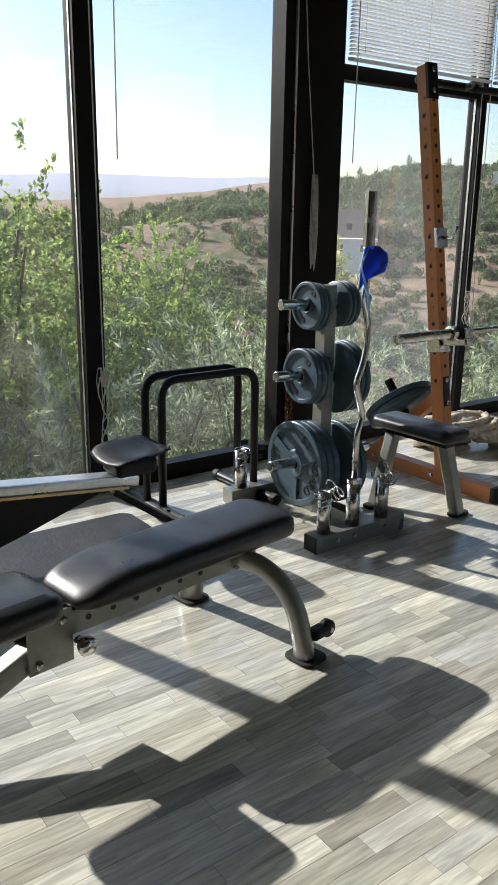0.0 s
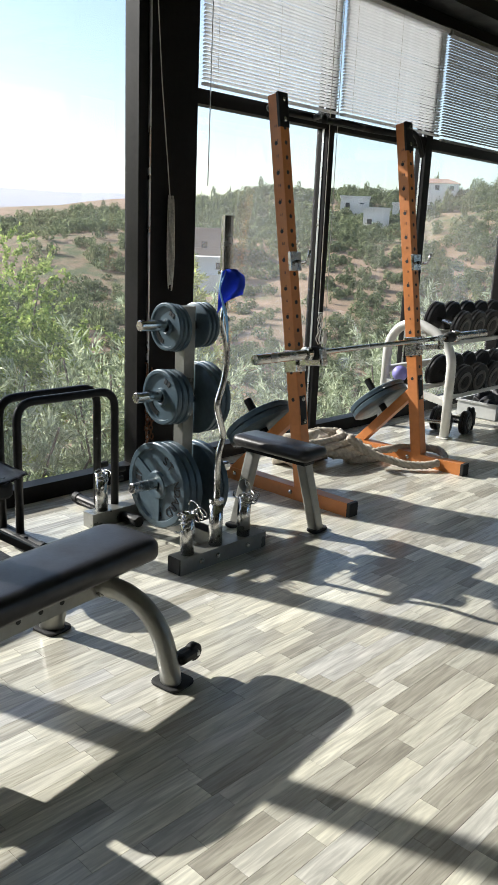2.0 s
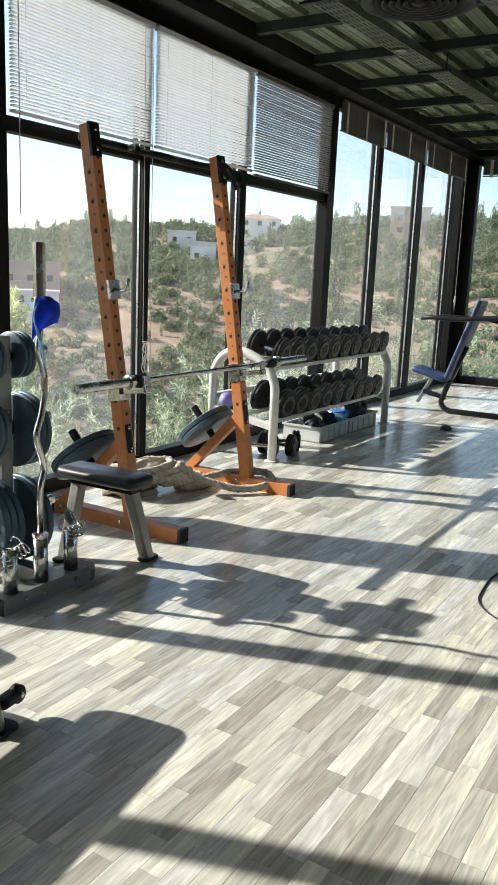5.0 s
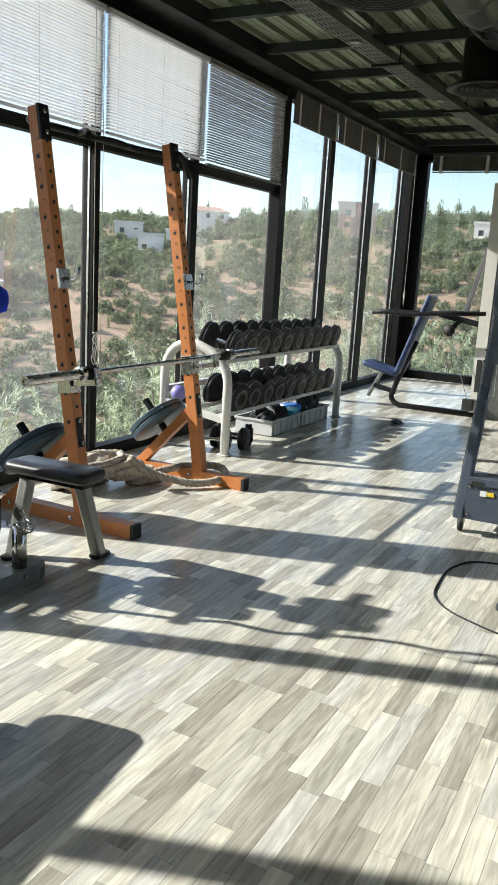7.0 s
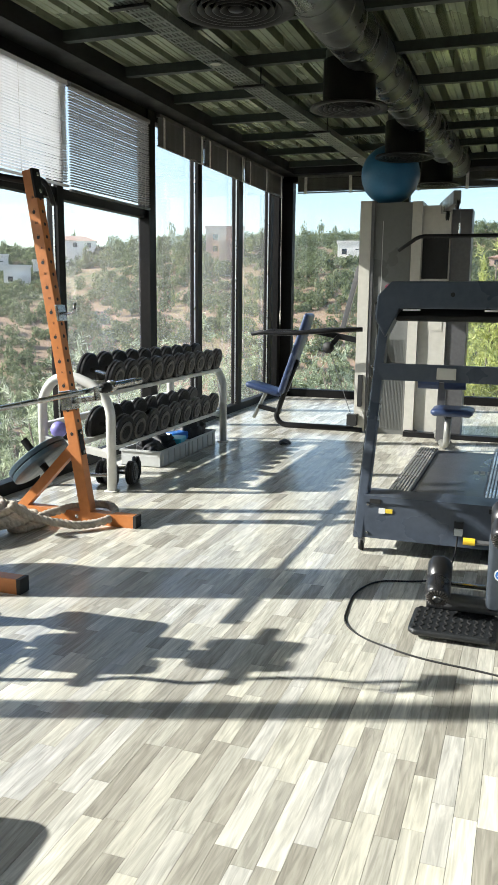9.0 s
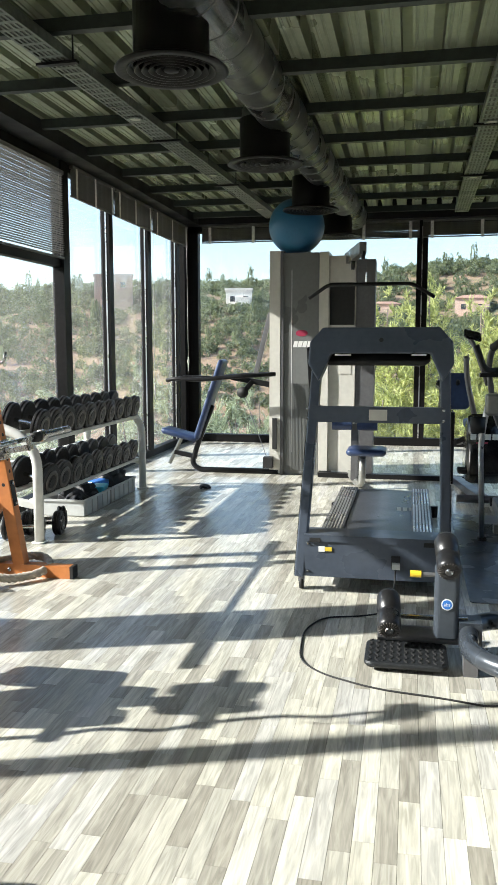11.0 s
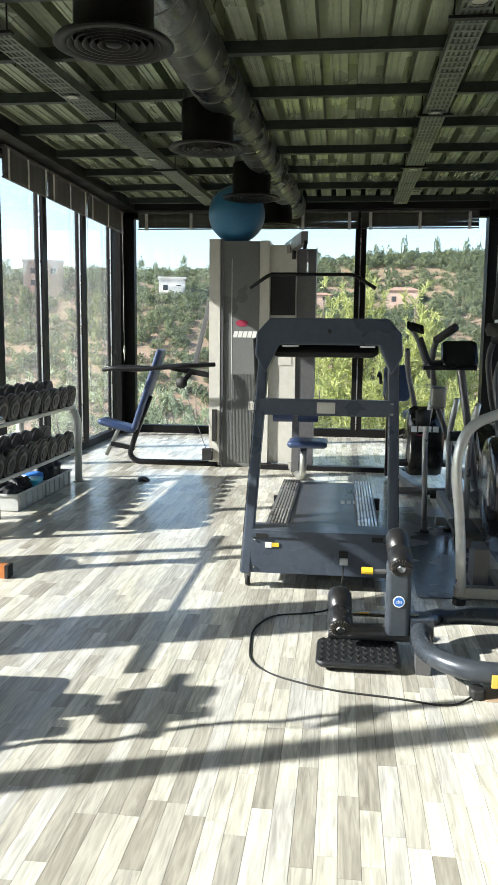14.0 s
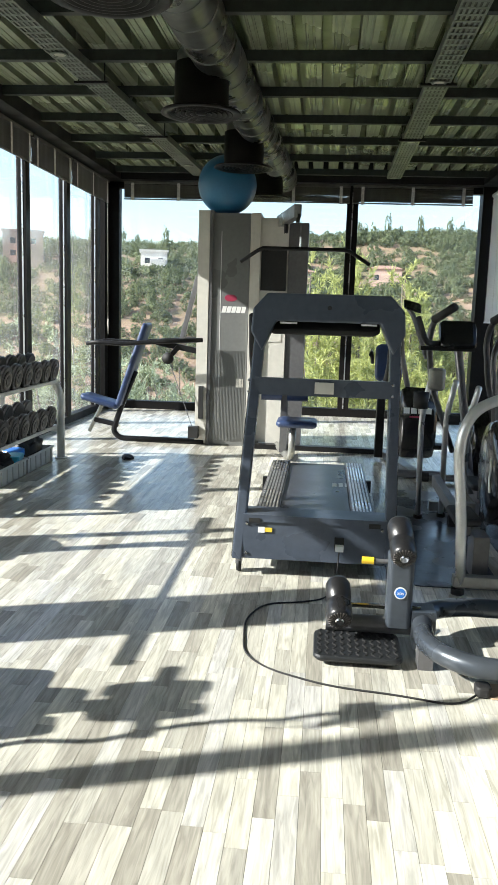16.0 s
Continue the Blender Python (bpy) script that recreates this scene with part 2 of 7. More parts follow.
def laminate_material(piece):
    """Strip laminate: each strip its own tone, with long wood grain; a strip is an object or an island."""
    m = bpy.data.materials.new("grey_oak_strip_laminate")
    m.use_nodes = True
    n, l = m.node_tree.nodes, m.node_tree.links
    b = n["Principled BSDF"]
    oi = n.new("ShaderNodeObjectInfo" if piece else "ShaderNodeNewGeometry")
    tone = oi.outputs["Random" if piece else "Random Per Island"]
    geo = n.new("ShaderNodeTexCoord")
    ramp = n.new("ShaderNodeValToRGB")
    e = ramp.color_ramp.elements
    e[0].position, e[0].color = 0.0, (0.36, 0.34, 0.285, 1)
    e[1].position, e[1].color = 1.0, (0.74, 0.715, 0.60, 1)
    for p, c in ((0.16, (0.41, 0.39, 0.33, 1)), (0.34, (0.48, 0.465, 0.40, 1)), (0.52, (0.57, 0.55, 0.465, 1)), (0.68, (0.65, 0.625, 0.52, 1)), (0.82, (0.52, 0.51, 0.475, 1))):
        k = e.new(p)
        k.color = c
    l.new(tone, ramp.inputs[0])
    off = n.new("ShaderNodeVectorMath")
    off.operation = "MULTIPLY_ADD"
    comb = n.new("ShaderNodeCombineXYZ")
    l.new(tone, comb.inputs[0])
    l.new(tone, comb.inputs[1])
    off.inputs[1].default_value = (53.0, 31.0, 0.0)
    l.new(comb.outputs[0], off.inputs[0])
    l.new(geo.outputs["Object"], off.inputs[2])
    mp = n.new("ShaderNodeMapping")
    mp.inputs["Scale"].default_value = (2.2, 26.0, 1.0)
    l.new(off.outputs[0], mp.inputs["Vector"])
    nz = n.new("ShaderNodeTexNoise")
    nz.inputs["Scale"].default_value, nz.inputs["Detail"].default_value, nz.inputs["Distortion"].default_value = 2.2, 8, 1.3
    l.new(mp.outputs["Vector"], nz.inputs["Vector"])
    mp2 = n.new("ShaderNodeMapping")
    mp2.inputs["Scale"].default_value = (1.0, 7.0, 1.0)
    l.new(off.outputs[0], mp2.inputs["Vector"])
    wv = n.new("ShaderNodeTexNoise")
    wv.inputs["Scale"].default_value, wv.inputs["Detail"].default_value, wv.inputs["Distortion"].default_value = 1.5, 3, 2.5
    l.new(mp2.outputs["Vector"], wv.inputs["Vector"])
    mr = n.new("ShaderNodeMapRange")
    mr.inputs[1].default_value, mr.inputs[2].default_value, mr.inputs[3].default_value, mr.inputs[4].default_value = 0.35, 0.65, 0.78, 1.15
    l.new(nz.outputs["Fac"], mr.inputs[0])
    mr2 = n.new("ShaderNodeMapRange")
    mr2.inputs[1].default_value, mr2.inputs[2].default_value, mr2.inputs[3].default_value, mr2.inputs[4].default_value = 0.3, 0.7, 0.82, 1.14
    l.new(wv.outputs["Fac"], mr2.inputs[0])
    mu = n.new("ShaderNodeMath")
    mu.operation = "MULTIPLY"
    l.new(mr.outputs[0], mu.inputs[0])
    l.new(mr2.outputs[0], mu.inputs[1])
    hsv = n.new("ShaderNodeHueSaturation")
    l.new(ramp.outputs[0], hsv.inputs["Color"])
    l.new(mu.outputs[0], hsv.inputs["Value"])
    l.new(hsv.outputs[0], b.inputs["Base Color"])
    scuff = n.new("ShaderNodeTexNoise")
    scuff.inputs["Scale"].default_value, scuff.inputs["Detail"].default_value = 3.0, 6
    l.new(geo.outputs["Object"], scuff.inputs["Vector"])
    rr = n.new("ShaderNodeMapRange")
    rr.inputs[1].default_value, rr.inputs[2].default_value, rr.inputs[3].default_value, rr.inputs[4].default_value = 0.3, 0.7, 0.15, 0.27
    l.new(scuff.outputs["Fac"], rr.inputs[0])
    l.new(rr.outputs[0], b.inputs["Roughness"])
    bp = n.new("ShaderNodeBump")
    bp.inputs["Strength"].default_value, bp.inputs["Distance"].default_value = 0.12, 0.002
    l.new(nz.outputs["Fac"], bp.inputs["Height"])
    l.new(bp.outputs["Normal"], b.inputs["Normal"])
    return m


LAMINATE, LAMINATE_PIECE = laminate_material(False), laminate_material(True)

# ---- structure: floor, walls, ceiling ----
X0, X1, Y0, Y1 = -4.2, 11.6, -1.5, 3.70     # inner faces of the room
HEAD, TOP = 3.10, 3.225                       # underside of the perimeter beam, underside of the deck
SILL, GLASS_Y, FRONT_Y, BACK_Y = 0.09, 3.77, 3.69, 3.785


def frame_bar(name, parent, *a, label=""):
    return part(name, boxed(*a), BLACK_FRAME, parent, label, bevel=0.006)


def floor_base():
    ob = finish("floor", boxed(X0 - 0.2, X1 + 0.4, Y0 - 0.4, BACK_Y + 0.1, -0.25, -0.008), material("laminate_joint", (0.22, 0.205, 0.17), 0.6))
    return tagged(ob, "floor of grey and cream oak strip laminate, worn and sunlit", "floor", kind="structure")


FLOOR = floor_base()

# the window wall along y = 3.7
WALL_W = thing("wall_north", "wall of tall black-framed windows from floor to beam", "wall", kind="structure")
frame_bar("bottom_rail", WALL_W, X0, X1, FRONT_Y, BACK_Y, 0.0, SILL)
frame_bar("head_rail", WALL_W, X0, X1, FRONT_Y, BACK_Y, 3.02, HEAD)
part("perimeter_beam", boxed(X0, X1 + 0.2, 3.46, 3.9, HEAD, TOP + 0.21), BLACK_STEEL, WALL_W, "black steel edge beam above the windows")
MULLIONS = [(-3.3, -3.2), (-2.1, -2.0), (-0.9, -0.8), (0.58, 0.68), (1.74, 1.84), (4.54, 4.61), (5.76, 5.85), (8.49, 8.61), (9.78, 9.92)]
for a, b in MULLIONS:
    frame_bar("mullion", WALL_W, a, b, FRONT_Y, BACK_Y, SILL, 3.02)
    part("bare_edge", boxed(a - 0.004, a + 0.006, FRONT_Y + 0.03, FRONT_Y + 0.045, SILL, 3.02), ALU_EDGE, WALL_W)
frame_bar("column", WALL_W, 2.92, 3.34, FRONT_Y - 0.02, BACK_Y, 0.0, HEAD, label="broad black column between the windows")
part("bare_edge", boxed(2.985, 2.997, FRONT_Y - 0.032, FRONT_Y - 0.018, SILL, 3.02), ALU_EDGE, WALL_W)
frame_bar("column", WALL_W, 7.28, 7.42, FRONT_Y - 0.02, BACK_Y, 0.0, HEAD)
for a, b in ((3.34, 4.54), (4.61, 5.76), (5.85, 7.28)):
    frame_bar("transom", WALL_W, a, b, FRONT_Y + 0.01, BACK_Y, 2.135, 2.215)
frame_bar("mullion", WALL_W, 11.06, 11.17, FRONT_Y, BACK_Y, SILL, 3.02)
frame_bar("corner_column", WALL_W, 11.42, X1, FRONT_Y, BACK_Y + 0.1, 0.0, HEAD)
part("bare_edge", boxed(11.055, 11.066, FRONT_Y + 0.03, FRONT_Y + 0.045, SILL, 3.02), ALU_EDGE, WALL_W)
EDGES = [X0, -3.25, -2.05, -0.85, 0.63, 1.79, 2.93, 3.33, 4.57, 5.80, 7.29, 7.41, 8.55, 9.85, 11.45]


def window(n, parent_box, glass=GLASS):
    ob = thing("window_%d" % n, "tall fixed window of dusty clear glass in a black frame", "window", kind="structure")
    part("pane", boxed(*parent_box), glass, ob)
    return ob


wn_count = 0
for a, b in zip(EDGES, EDGES[1:]):
    if b - a < 0.5:
        continue
    wn_count += 1
    window(wn_count, (a, b, GLASS_Y, GLASS_Y + 0.008, SILL - 0.02, 3.04), GLASS_DUSTY if a > 5.7 or 3.0 < a < 4.0 else GLASS)

# the end wall at x = 11.57
WALL_E = thing("wall_east", "end wall of tall black-framed windows", "wall", kind="structure")
frame_bar("bottom_rail", WALL_E, 11.57, 11.7, -1.33, 3.69, 0.0, 0.11)
frame_bar("head_rail", WALL_E, 11.57, 11.7, -1.33, 3.69, 3.02, HEAD)
part("perimeter_beam", boxed(11.36, 11.8, Y0 - 0.2, 3.46, HEAD, TOP + 0.21), BLACK_STEEL, WALL_E)
frame_bar("corner_post", WALL_E, 11.57, 11.7, 3.53, 3.69, 0.0, HEAD)
for y in (0.28, 1.9):
    frame_bar("mullion", WALL_E, 11.57, 11.7, y, y + 0.15, 0.11, 3.02)
    part("bare_edge", boxed(11.562, 11.575, y + 0.07, y + 0.085, 0.11, 3.02), ALU_EDGE, WALL_E)
frame_bar("corner_post", WALL_E, 11.5, 11.75, Y0 - 0.1, -1.33, 0.0, HEAD)
for a, b in ((0.40, 1.92), (2.0, 3.55), (-1.36, 0.32)):
    wn_count += 1
    window(wn_count, (11.62, 11.628, a, b, 0.09, 3.04), GLASS_DUSTY)

# the right-hand wall: windows with lowered blinds, closed further back
WALL_S = thing("wall_south", "side wall of black-framed windows behind the machines", "wall", kind="structure")
frame_bar("bottom_rail", WALL_S, 2.0, 11.5, Y0 - 0.13, Y0, 0.0, 0.11)
frame_bar("head_rail", WALL_S, 2.0, 11.5, Y0 - 0.13, Y0, 3.02, HEAD)
part("perimeter_beam", boxed(X0, 11.36, Y0 - 0.2, Y0 + 0.2, HEAD, TOP + 0.21), BLACK_STEEL, WALL_S)
for x in (3.4, 4.8, 6.2, 7.6, 9.0, 10.3):
    frame_bar("mullion", WALL_S, x - 0.06, x + 0.06, Y0 - 0.13, Y0, 0.11, 3.02)
    wn_count += 1
    window(wn_count, (x, min(x + 1.4, 11.5), Y0 - 0.07, Y0 - 0.062, 0.09, 3.04))
part("solid_wall", boxed(X0, 3.34, Y0 - 0.13, Y0 - 0.001, 0.0, HEAD), WALL_DARK, WALL_S)
WALL_B = finish("wall_west", boxed(X0 - 0.15, X0, Y0 - 0.2, BACK_Y, 0.0, TOP + 0.21), WALL_DARK)
tagged(WALL_B, "plain dark wall at the back of the room", "wall", kind="structure")


# ---- ceiling ----
def ceiling_deck():
    """Trapezoid steel deck, its ribs along x."""
    bm = bmesh.new()
    prof, y, p = [], Y0 - 0.2, 0.19
    while y < 3.9:
        prof += [(y, TOP), (y + 0.04, TOP), (y + 0.045, TOP + 0.006), (y + 0.055, TOP + 0.006), (y + 0.06, TOP), (y + 0.085, TOP), (y + 0.09, TOP + 0.006), (y + 0.1, TOP + 0.006), (y + 0.105, TOP), (y + 0.120, TOP), (y + 0.123, TOP + 0.15), (y + 0.187, TOP + 0.15)]
        y += p
    rows = [[bm.verts.new((x, yy, zz)) for yy, zz in prof] for x in (X0 - 0.1, X1 + 0.2)]
    for i in range(len(prof) - 1):
        bm.faces.new((rows[0][i], rows[1][i], rows[1][i + 1], rows[0][i + 1]))
    ext = bmesh.ops.extrude_face_region(bm, geom=bm.faces[:])
    bmesh.ops.translate(bm, vec=(0, 0, 0.2), verts=[v for v in ext["geom"] if isinstance(v, bmesh.types.BMVert)])
    return bm


CEILING = tagged(finish("ceiling", ceiling_deck(), DECK), "dark ribbed steel deck ceiling", "ceiling", kind="structure")


def purlin(x):
    bm = bmesh.new()
    box(bm, x, x + 0.006, Y0, 3.5, 3.16, TOP)
    box(bm, x, x + 0.06, Y0, 3.5, 3.152, 3.16)
    ob = finish("ceiling_purlin", bm, PURLIN)
    return tagged(ob, "painted steel purlin under the ribbed deck", "purlin", "purlins under the deck", "structure")


for i in range(-5, 7):
    purlin(5.53 + 0.925 * i)


def cable_tray(x0, y0, x1, y1, w, z):
    """A perforated cable tray: a U of sheet with slotted sides and floor, hung on drops."""
    ob = thing("cable_tray", "perforated galvanised cable tray hung below the deck", "cable tray", "cable trays")
    n = math.hypot(x1 - x0, y1 - y0)
    ob.matrix_world = pose(x0, y0, z, 0, 0, math.degrees(math.atan2(y1 - y0, x1 - x0)))
    bm = bmesh.new()
    cell = 0.10
    k = int(n / cell)
    for s in (-1, 1):
        box(bm, 0, n, s * w / 2 - 0.0015, s * w / 2 + 0.0015, 0.0, 0.06)
    for j in range(6):
        y = -w / 2 + 0.004 + (w - 0.008) * j / 5
        box(bm, 0, n, y - w * 0.045, y + w * 0.045, -0.002, 0.002)
    for i in range(k + 1):
        box(bm, i * cell, i * cell + 0.028, -w / 2, w / 2, -0.003, 0.001)
    part("tray", bm, GALV, ob)
    lid = bmesh.new()
    box(lid, 0, n, -w / 2 + 0.006, w / 2 - 0.006, 0.012, 0.04)
    part("cable", lid, material("bundled_cables", (0.10, 0.105, 0.09), 0.6, 0, 0.4, 8, 0.3, 40, stretch=(0.2, 6, 1)), ob, "grey bundled cables in the tray")
    for i in range(1, int(n / 1.85) + 1):
        x = i * 1.85 - 0.6
        bm = bmesh.new()
        rod(bm, (x, -w / 2 - 0.02, -0.012), (x, -w / 2 - 0.02, TOP - z), 0.005, 6)
        rod(bm, (x, w / 2 + 0.02, -0.012), (x, w / 2 + 0.02, TOP - z), 0.005, 6)
        box(bm, x - 0.02, x + 0.02, -w / 2 - 0.05, w / 2 + 0.05, -0.02, -0.004)
        part("hanger", bm, BLACK_STEEL, ob)
        bm = bmesh.new()
        box(bm, x + 0.9, x + 0.905, -w / 2 - 0.004, w / 2 + 0.004, -0.005, 0.06)
        part("joint", bm, GALV, ob)
    return ob


cable_tray(-2.0, 2.86, 10.7, 2.29, 0.16, 3.06)
cable_tray(-2.0, -0.02, 10.7, -0.10, 0.16, 3.06)
LAMP = material("small_round_lamp", (0.5, 0.5, 0.42), 0.4)


def tray_light(x, y):
    ob = thing("tray_light", "small unlit round downlight set in the cable tray", "downlight", "downlights in the trays", at=pose(x, y, 3.052))
    part("rim", lathed([(0.04, -0.006), (0.055, -0.006), (0.058, 0.0), (0.04, 0.004)], 22), GALV, ob, smooth=True)
    part("lens", lathed([(0, -0.003), (0.04, -0.003), (0.04, 0.003), (0, 0.003)], 20), LAMP, ob)
    return ob


for x in (4.0, 6.0, 8.0, 10.0):
    tray_light(x, 2.59 - 0.045 * (x - 4.0))
    tray_light(x + 0.6, -0.06 - 0.006 * (x - 4.0))


def air_duct():
    ob = thing("air_duct", "round spiral-seamed galvanised air duct under the deck", "air duct")
    a, b, r, z = Vector((-2.5, 1.84, 3.13)), Vector((11.3, 1.26, 3.13)), 0.17, 3.13
    part("tube", rodded(a, b, r, 32), DUCT, ob, smooth=False)
    for f in ob.children[0].data.polygons:
        f.use_smooth = len(f.vertices) == 4
    d = (b - a).normalized()
    first, k = None, 0.0
    while k < (b - a).length - 0.1:
        m = aim(a + d * k, b)
        if first is None:
            first = part("seam", lathed([(r, 0), (r + 0.004, 0.004), (r + 0.004, 0.01), (r, 0.014)], 32), DUCT, ob, smooth=True)
            first.matrix_basis = m
        else:
            o = new("seam", first.data)
            o.parent = ob
            o.matrix_basis = m
        k += 0.30
    return ob


air_duct()
VENT_BLACK = material("black_vent_plastic", (0.010, 0.010, 0.010), 0.4, 0, 0.2, 20, 0.05, 100, spec=0.2)


def ceiling_vent(x, y):
    ob = thing("ceiling_vent", "round black ring diffuser on a black neck below the duct", "air vent", "round diffusers")
    ob.matrix_world = pose(x, y, 2.75)
    part("neck", lathed([(0.19, 0.03), (0.19, 0.33), (0.0, 0.33)], 32), VENT_BLACK, ob, smooth=True)
    bm = bmesh.new()
    dy = -0.17
    rod(bm, (0.0, 0.0, 0.38), (0.0, dy, 0.38), 0.17, 24)
    lathe(bm, [(0.175, 0.32), (0.175, 0.40), (0.10, 0.50), (0, 0.5)], 28)
    part("stub", bm, DUCT, ob, "galvanised branch from the duct", smooth=True)
    part("flange", lathed([(0.19, 0.034), (0.275, 0.02), (0.285, 0.006), (0.27, 0.0), (0.225, 0.006), (0.215, 0.03)], 40), VENT_BLACK, ob, smooth=True)
    for i in range(5):
        r = 0.055 + 0.036 * i
        part("ring", lathed([(r, 0.03), (r + 0.018, 0.004), (r + 0.024, 0.004), (r + 0.010, 0.034)], 36), VENT_BLACK, ob, smooth=True)
    part("hub", lathed([(0, 0.0), (0.035, 0.004), (0.045, 0.02), (0.0, 0.04)], 20), VENT_BLACK, ob, smooth=True)
    return ob


for x in (4.20, 6.32, 8.42, 10.4):
    ceiling_vent(x, 1.68 - 0.042 * (x - 4.2))


# ---- blinds ----
def slat_mesh(n, mat):
    bm = bmesh.new()
    prof = [(-0.0115, 0.0), (-0.006, 0.0017), (0.0, 0.0024), (0.006, 0.0017), (0.0115, 0.0)]
    rows = [[bm.verts.new((x, y, z)) for y, z in prof] for x in (0, n)]
    for i in range(4):
        bm.faces.new((rows[0][i], rows[1][i], rows[1][i + 1], rows[0][i + 1]))
    ext = bmesh.ops.extrude_face_region(bm, geom=bm.faces[:])
    bmesh.ops.translate(bm, vec=(0, 0, -0.0006), verts=[v for v in ext["geom"] if isinstance(v, bmesh.types.BMVert)])
    d = bpy.data.meshes.new("slat")
    bm.to_mesh(d)
    bm.free()
    d.materials.append(mat)
    return d


CORD = material("white_cord", (0.6, 0.58, 0.54), 0.8, 0, 0.2, 60)


def blind(base, n, top, bottom, tilt, label, cord=None, raised=False, mat=BLIND, wand=None):
    """A venetian blind whose top left end is at the pose base; it runs n along x and hangs down."""
    ob = thing("venetian_blind", label, "blind", "venetian blinds")
    ob.matrix_world = base
    part("headrail", boxed(0, n, -0.02, 0.02, -0.03, 0.0), BLIND_STACK_SHADED if raised else mat, ob, bevel=0.002)
    mat = BLIND_STACK_SHADED if raised else mat
    data = slat_mesh(n, mat)
    h = top - bottom
    if raised:
        step, k = 0.0085, max(4, int((h - 0.06) / 0.0085))
    else:
        step, k = 0.0195, int((h - 0.05) / 0.0195)
    for i in range(k):
        s = new("slat", data)
        s.parent = ob
        sag = random.uniform(-0.6, 0.6)
        s.matrix_basis = pose(0, random.uniform(-0.002, 0.002), -0.045 - step * i, tilt + random.uniform(-3, 3), sag * (0.5 if raised else 0.1), 0)
    part("bottom_rail", boxed(0, n, -0.013, 0.013, -h, -h + 0.016), mat, ob, bevel=0.003)
    for f in (0.08, 0.5, 0.92):
        bm = bmesh.new()
        for y in (-0.018, 0.018):
            rod(bm, (n * f, y, -h), (n * f, y, -0.02), 0.0011, 5)
        if raised:
            box(bm, n * f - 0.02, n * f + 0.02, -0.022, -0.020, -h - 0.012, -0.02)
        part("ladder_cord", bm, CORD, ob)
    if wand:
        x, drop = wand
        part("wand", piped([(x + 0.01, -0.02, -0.03), (x, -0.025, -drop)], 0.0034, 6), BLIND, ob, "thin pale plastic wand")
    if cord:
        bm = bmesh.new()
        x, drop = cord
        rod(bm, (x, -0.02, -0.03), (x + 0.01, -0.026, -drop), 0.0022, 6)
        lathe(bm, [(0, -0.05), (0.012, -0.04), (0.016, 0), (0.006, 0.03), (0, 0.03)], 8, pose(x + 0.01, -0.026, -drop))
        for j in range(4):
            a = j * 1.7
            pipe(bm, arc([(x + 0.01, -0.026, -drop), (x + 0.02 * math.cos(a), -0.03 + 0.01 * math.sin(a), -drop + 0.07), (x + 0.035 * math.cos(a), -0.03, -drop - 0.02), (x + 0.01 * math.cos(a), -0.03, -drop - 0.09 - 0.02 * j)], 0.04, 4), 0.0022, 5)
        part("pull_cord", bm, CORD, ob, "white pull cord tied in a loose knot")
    return ob


L_DOWN = "pale aluminium venetian blind half lowered over the window"
L_UP = "aluminium venetian blind pulled up into a stack, coloured dark as its unlit side"
blind(pose(3.36, 3.655, 2.99), 1.22, 2.99, 2.225, -27, L_DOWN, wand=(0.035, 1.30))
blind(pose(4.62, 3.655, 2.99), 1.24, 2.99, 2.225, -31, L_DOWN, (-0.06, 2.25))
blind(pose(5.90, 3.655, 2.99), 1.35, 2.99, 2.2, -20, "aluminium venetian blind half lowered, its slats part open, coloured grey as if in shade", None, False, BLIND_SHADED)
for x, n, c in ((7.46, 1.10, None), (8.60, 1.24, (1.2, 2.2)), (9.9, 1.55, (1.45, 1.9))):
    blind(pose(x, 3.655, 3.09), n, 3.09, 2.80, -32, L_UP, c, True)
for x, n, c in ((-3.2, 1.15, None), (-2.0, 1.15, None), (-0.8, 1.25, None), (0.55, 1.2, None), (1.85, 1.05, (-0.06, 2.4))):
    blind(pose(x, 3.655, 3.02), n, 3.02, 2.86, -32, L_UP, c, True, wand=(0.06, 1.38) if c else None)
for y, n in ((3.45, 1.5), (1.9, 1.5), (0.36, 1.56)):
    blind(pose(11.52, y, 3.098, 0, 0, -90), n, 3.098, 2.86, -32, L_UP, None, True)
for x, n, low in ((11.45, 1.1, 1.35), (10.25, 1.2, 1.35), (8.95, 1.3, 1.3), (7.55, 1.3, 1.3)):
    blind(pose(x, Y0 + 0.05, 3.0, 0, 0, 180), n, 3.0, low, -55, L_DOWN)


# ---- outside: valley, hillside, trees, houses ----
def ridge(az):
    return float(np.interp(az, [-180, -60, -20, 0, 10, 20, 30, 40, 50, 60, 75, 180], [3, 3.8, 4.2, 4.5, 5.2, 4.6, 3.9, 3.3, 2.1, 1.2, 0.9, 3]))


def height(x, y):
    """Height of the land at a place, with the room's floor at 0."""
    dx, dy = x - 5, y - 2
    r, az = math.hypot(dx, dy), math.degrees(math.atan2(dy, dx))
    far = float(np.interp(az, [-180, 40, 50, 60, 70, 180], [270, 270, 380, 420, 420, 270]))
    top = far * math.tan(radians(ridge(az)))
    v = float(np.interp(r, [0, 9, 16, 45, 80, 110, far, far + 120, 900, 1500, 3200, 4500], [-3.2, -3.4, -5.0, -15, -18, -15, top, top - 8, -30, -30, -30, -30]))
    n = noise.noise((x * 0.012, y * 0.012, 0)) * 0.045 * min(r, 260) * (r > 30) + noise.noise((x * 0.06, y * 0.06, 3)) * 0.6 * (r > 20)
    terrace = (0.8 * math.sin((v + n) * 2.2) * 0.45) * (60 < r < 400)
    return v + n + terrace


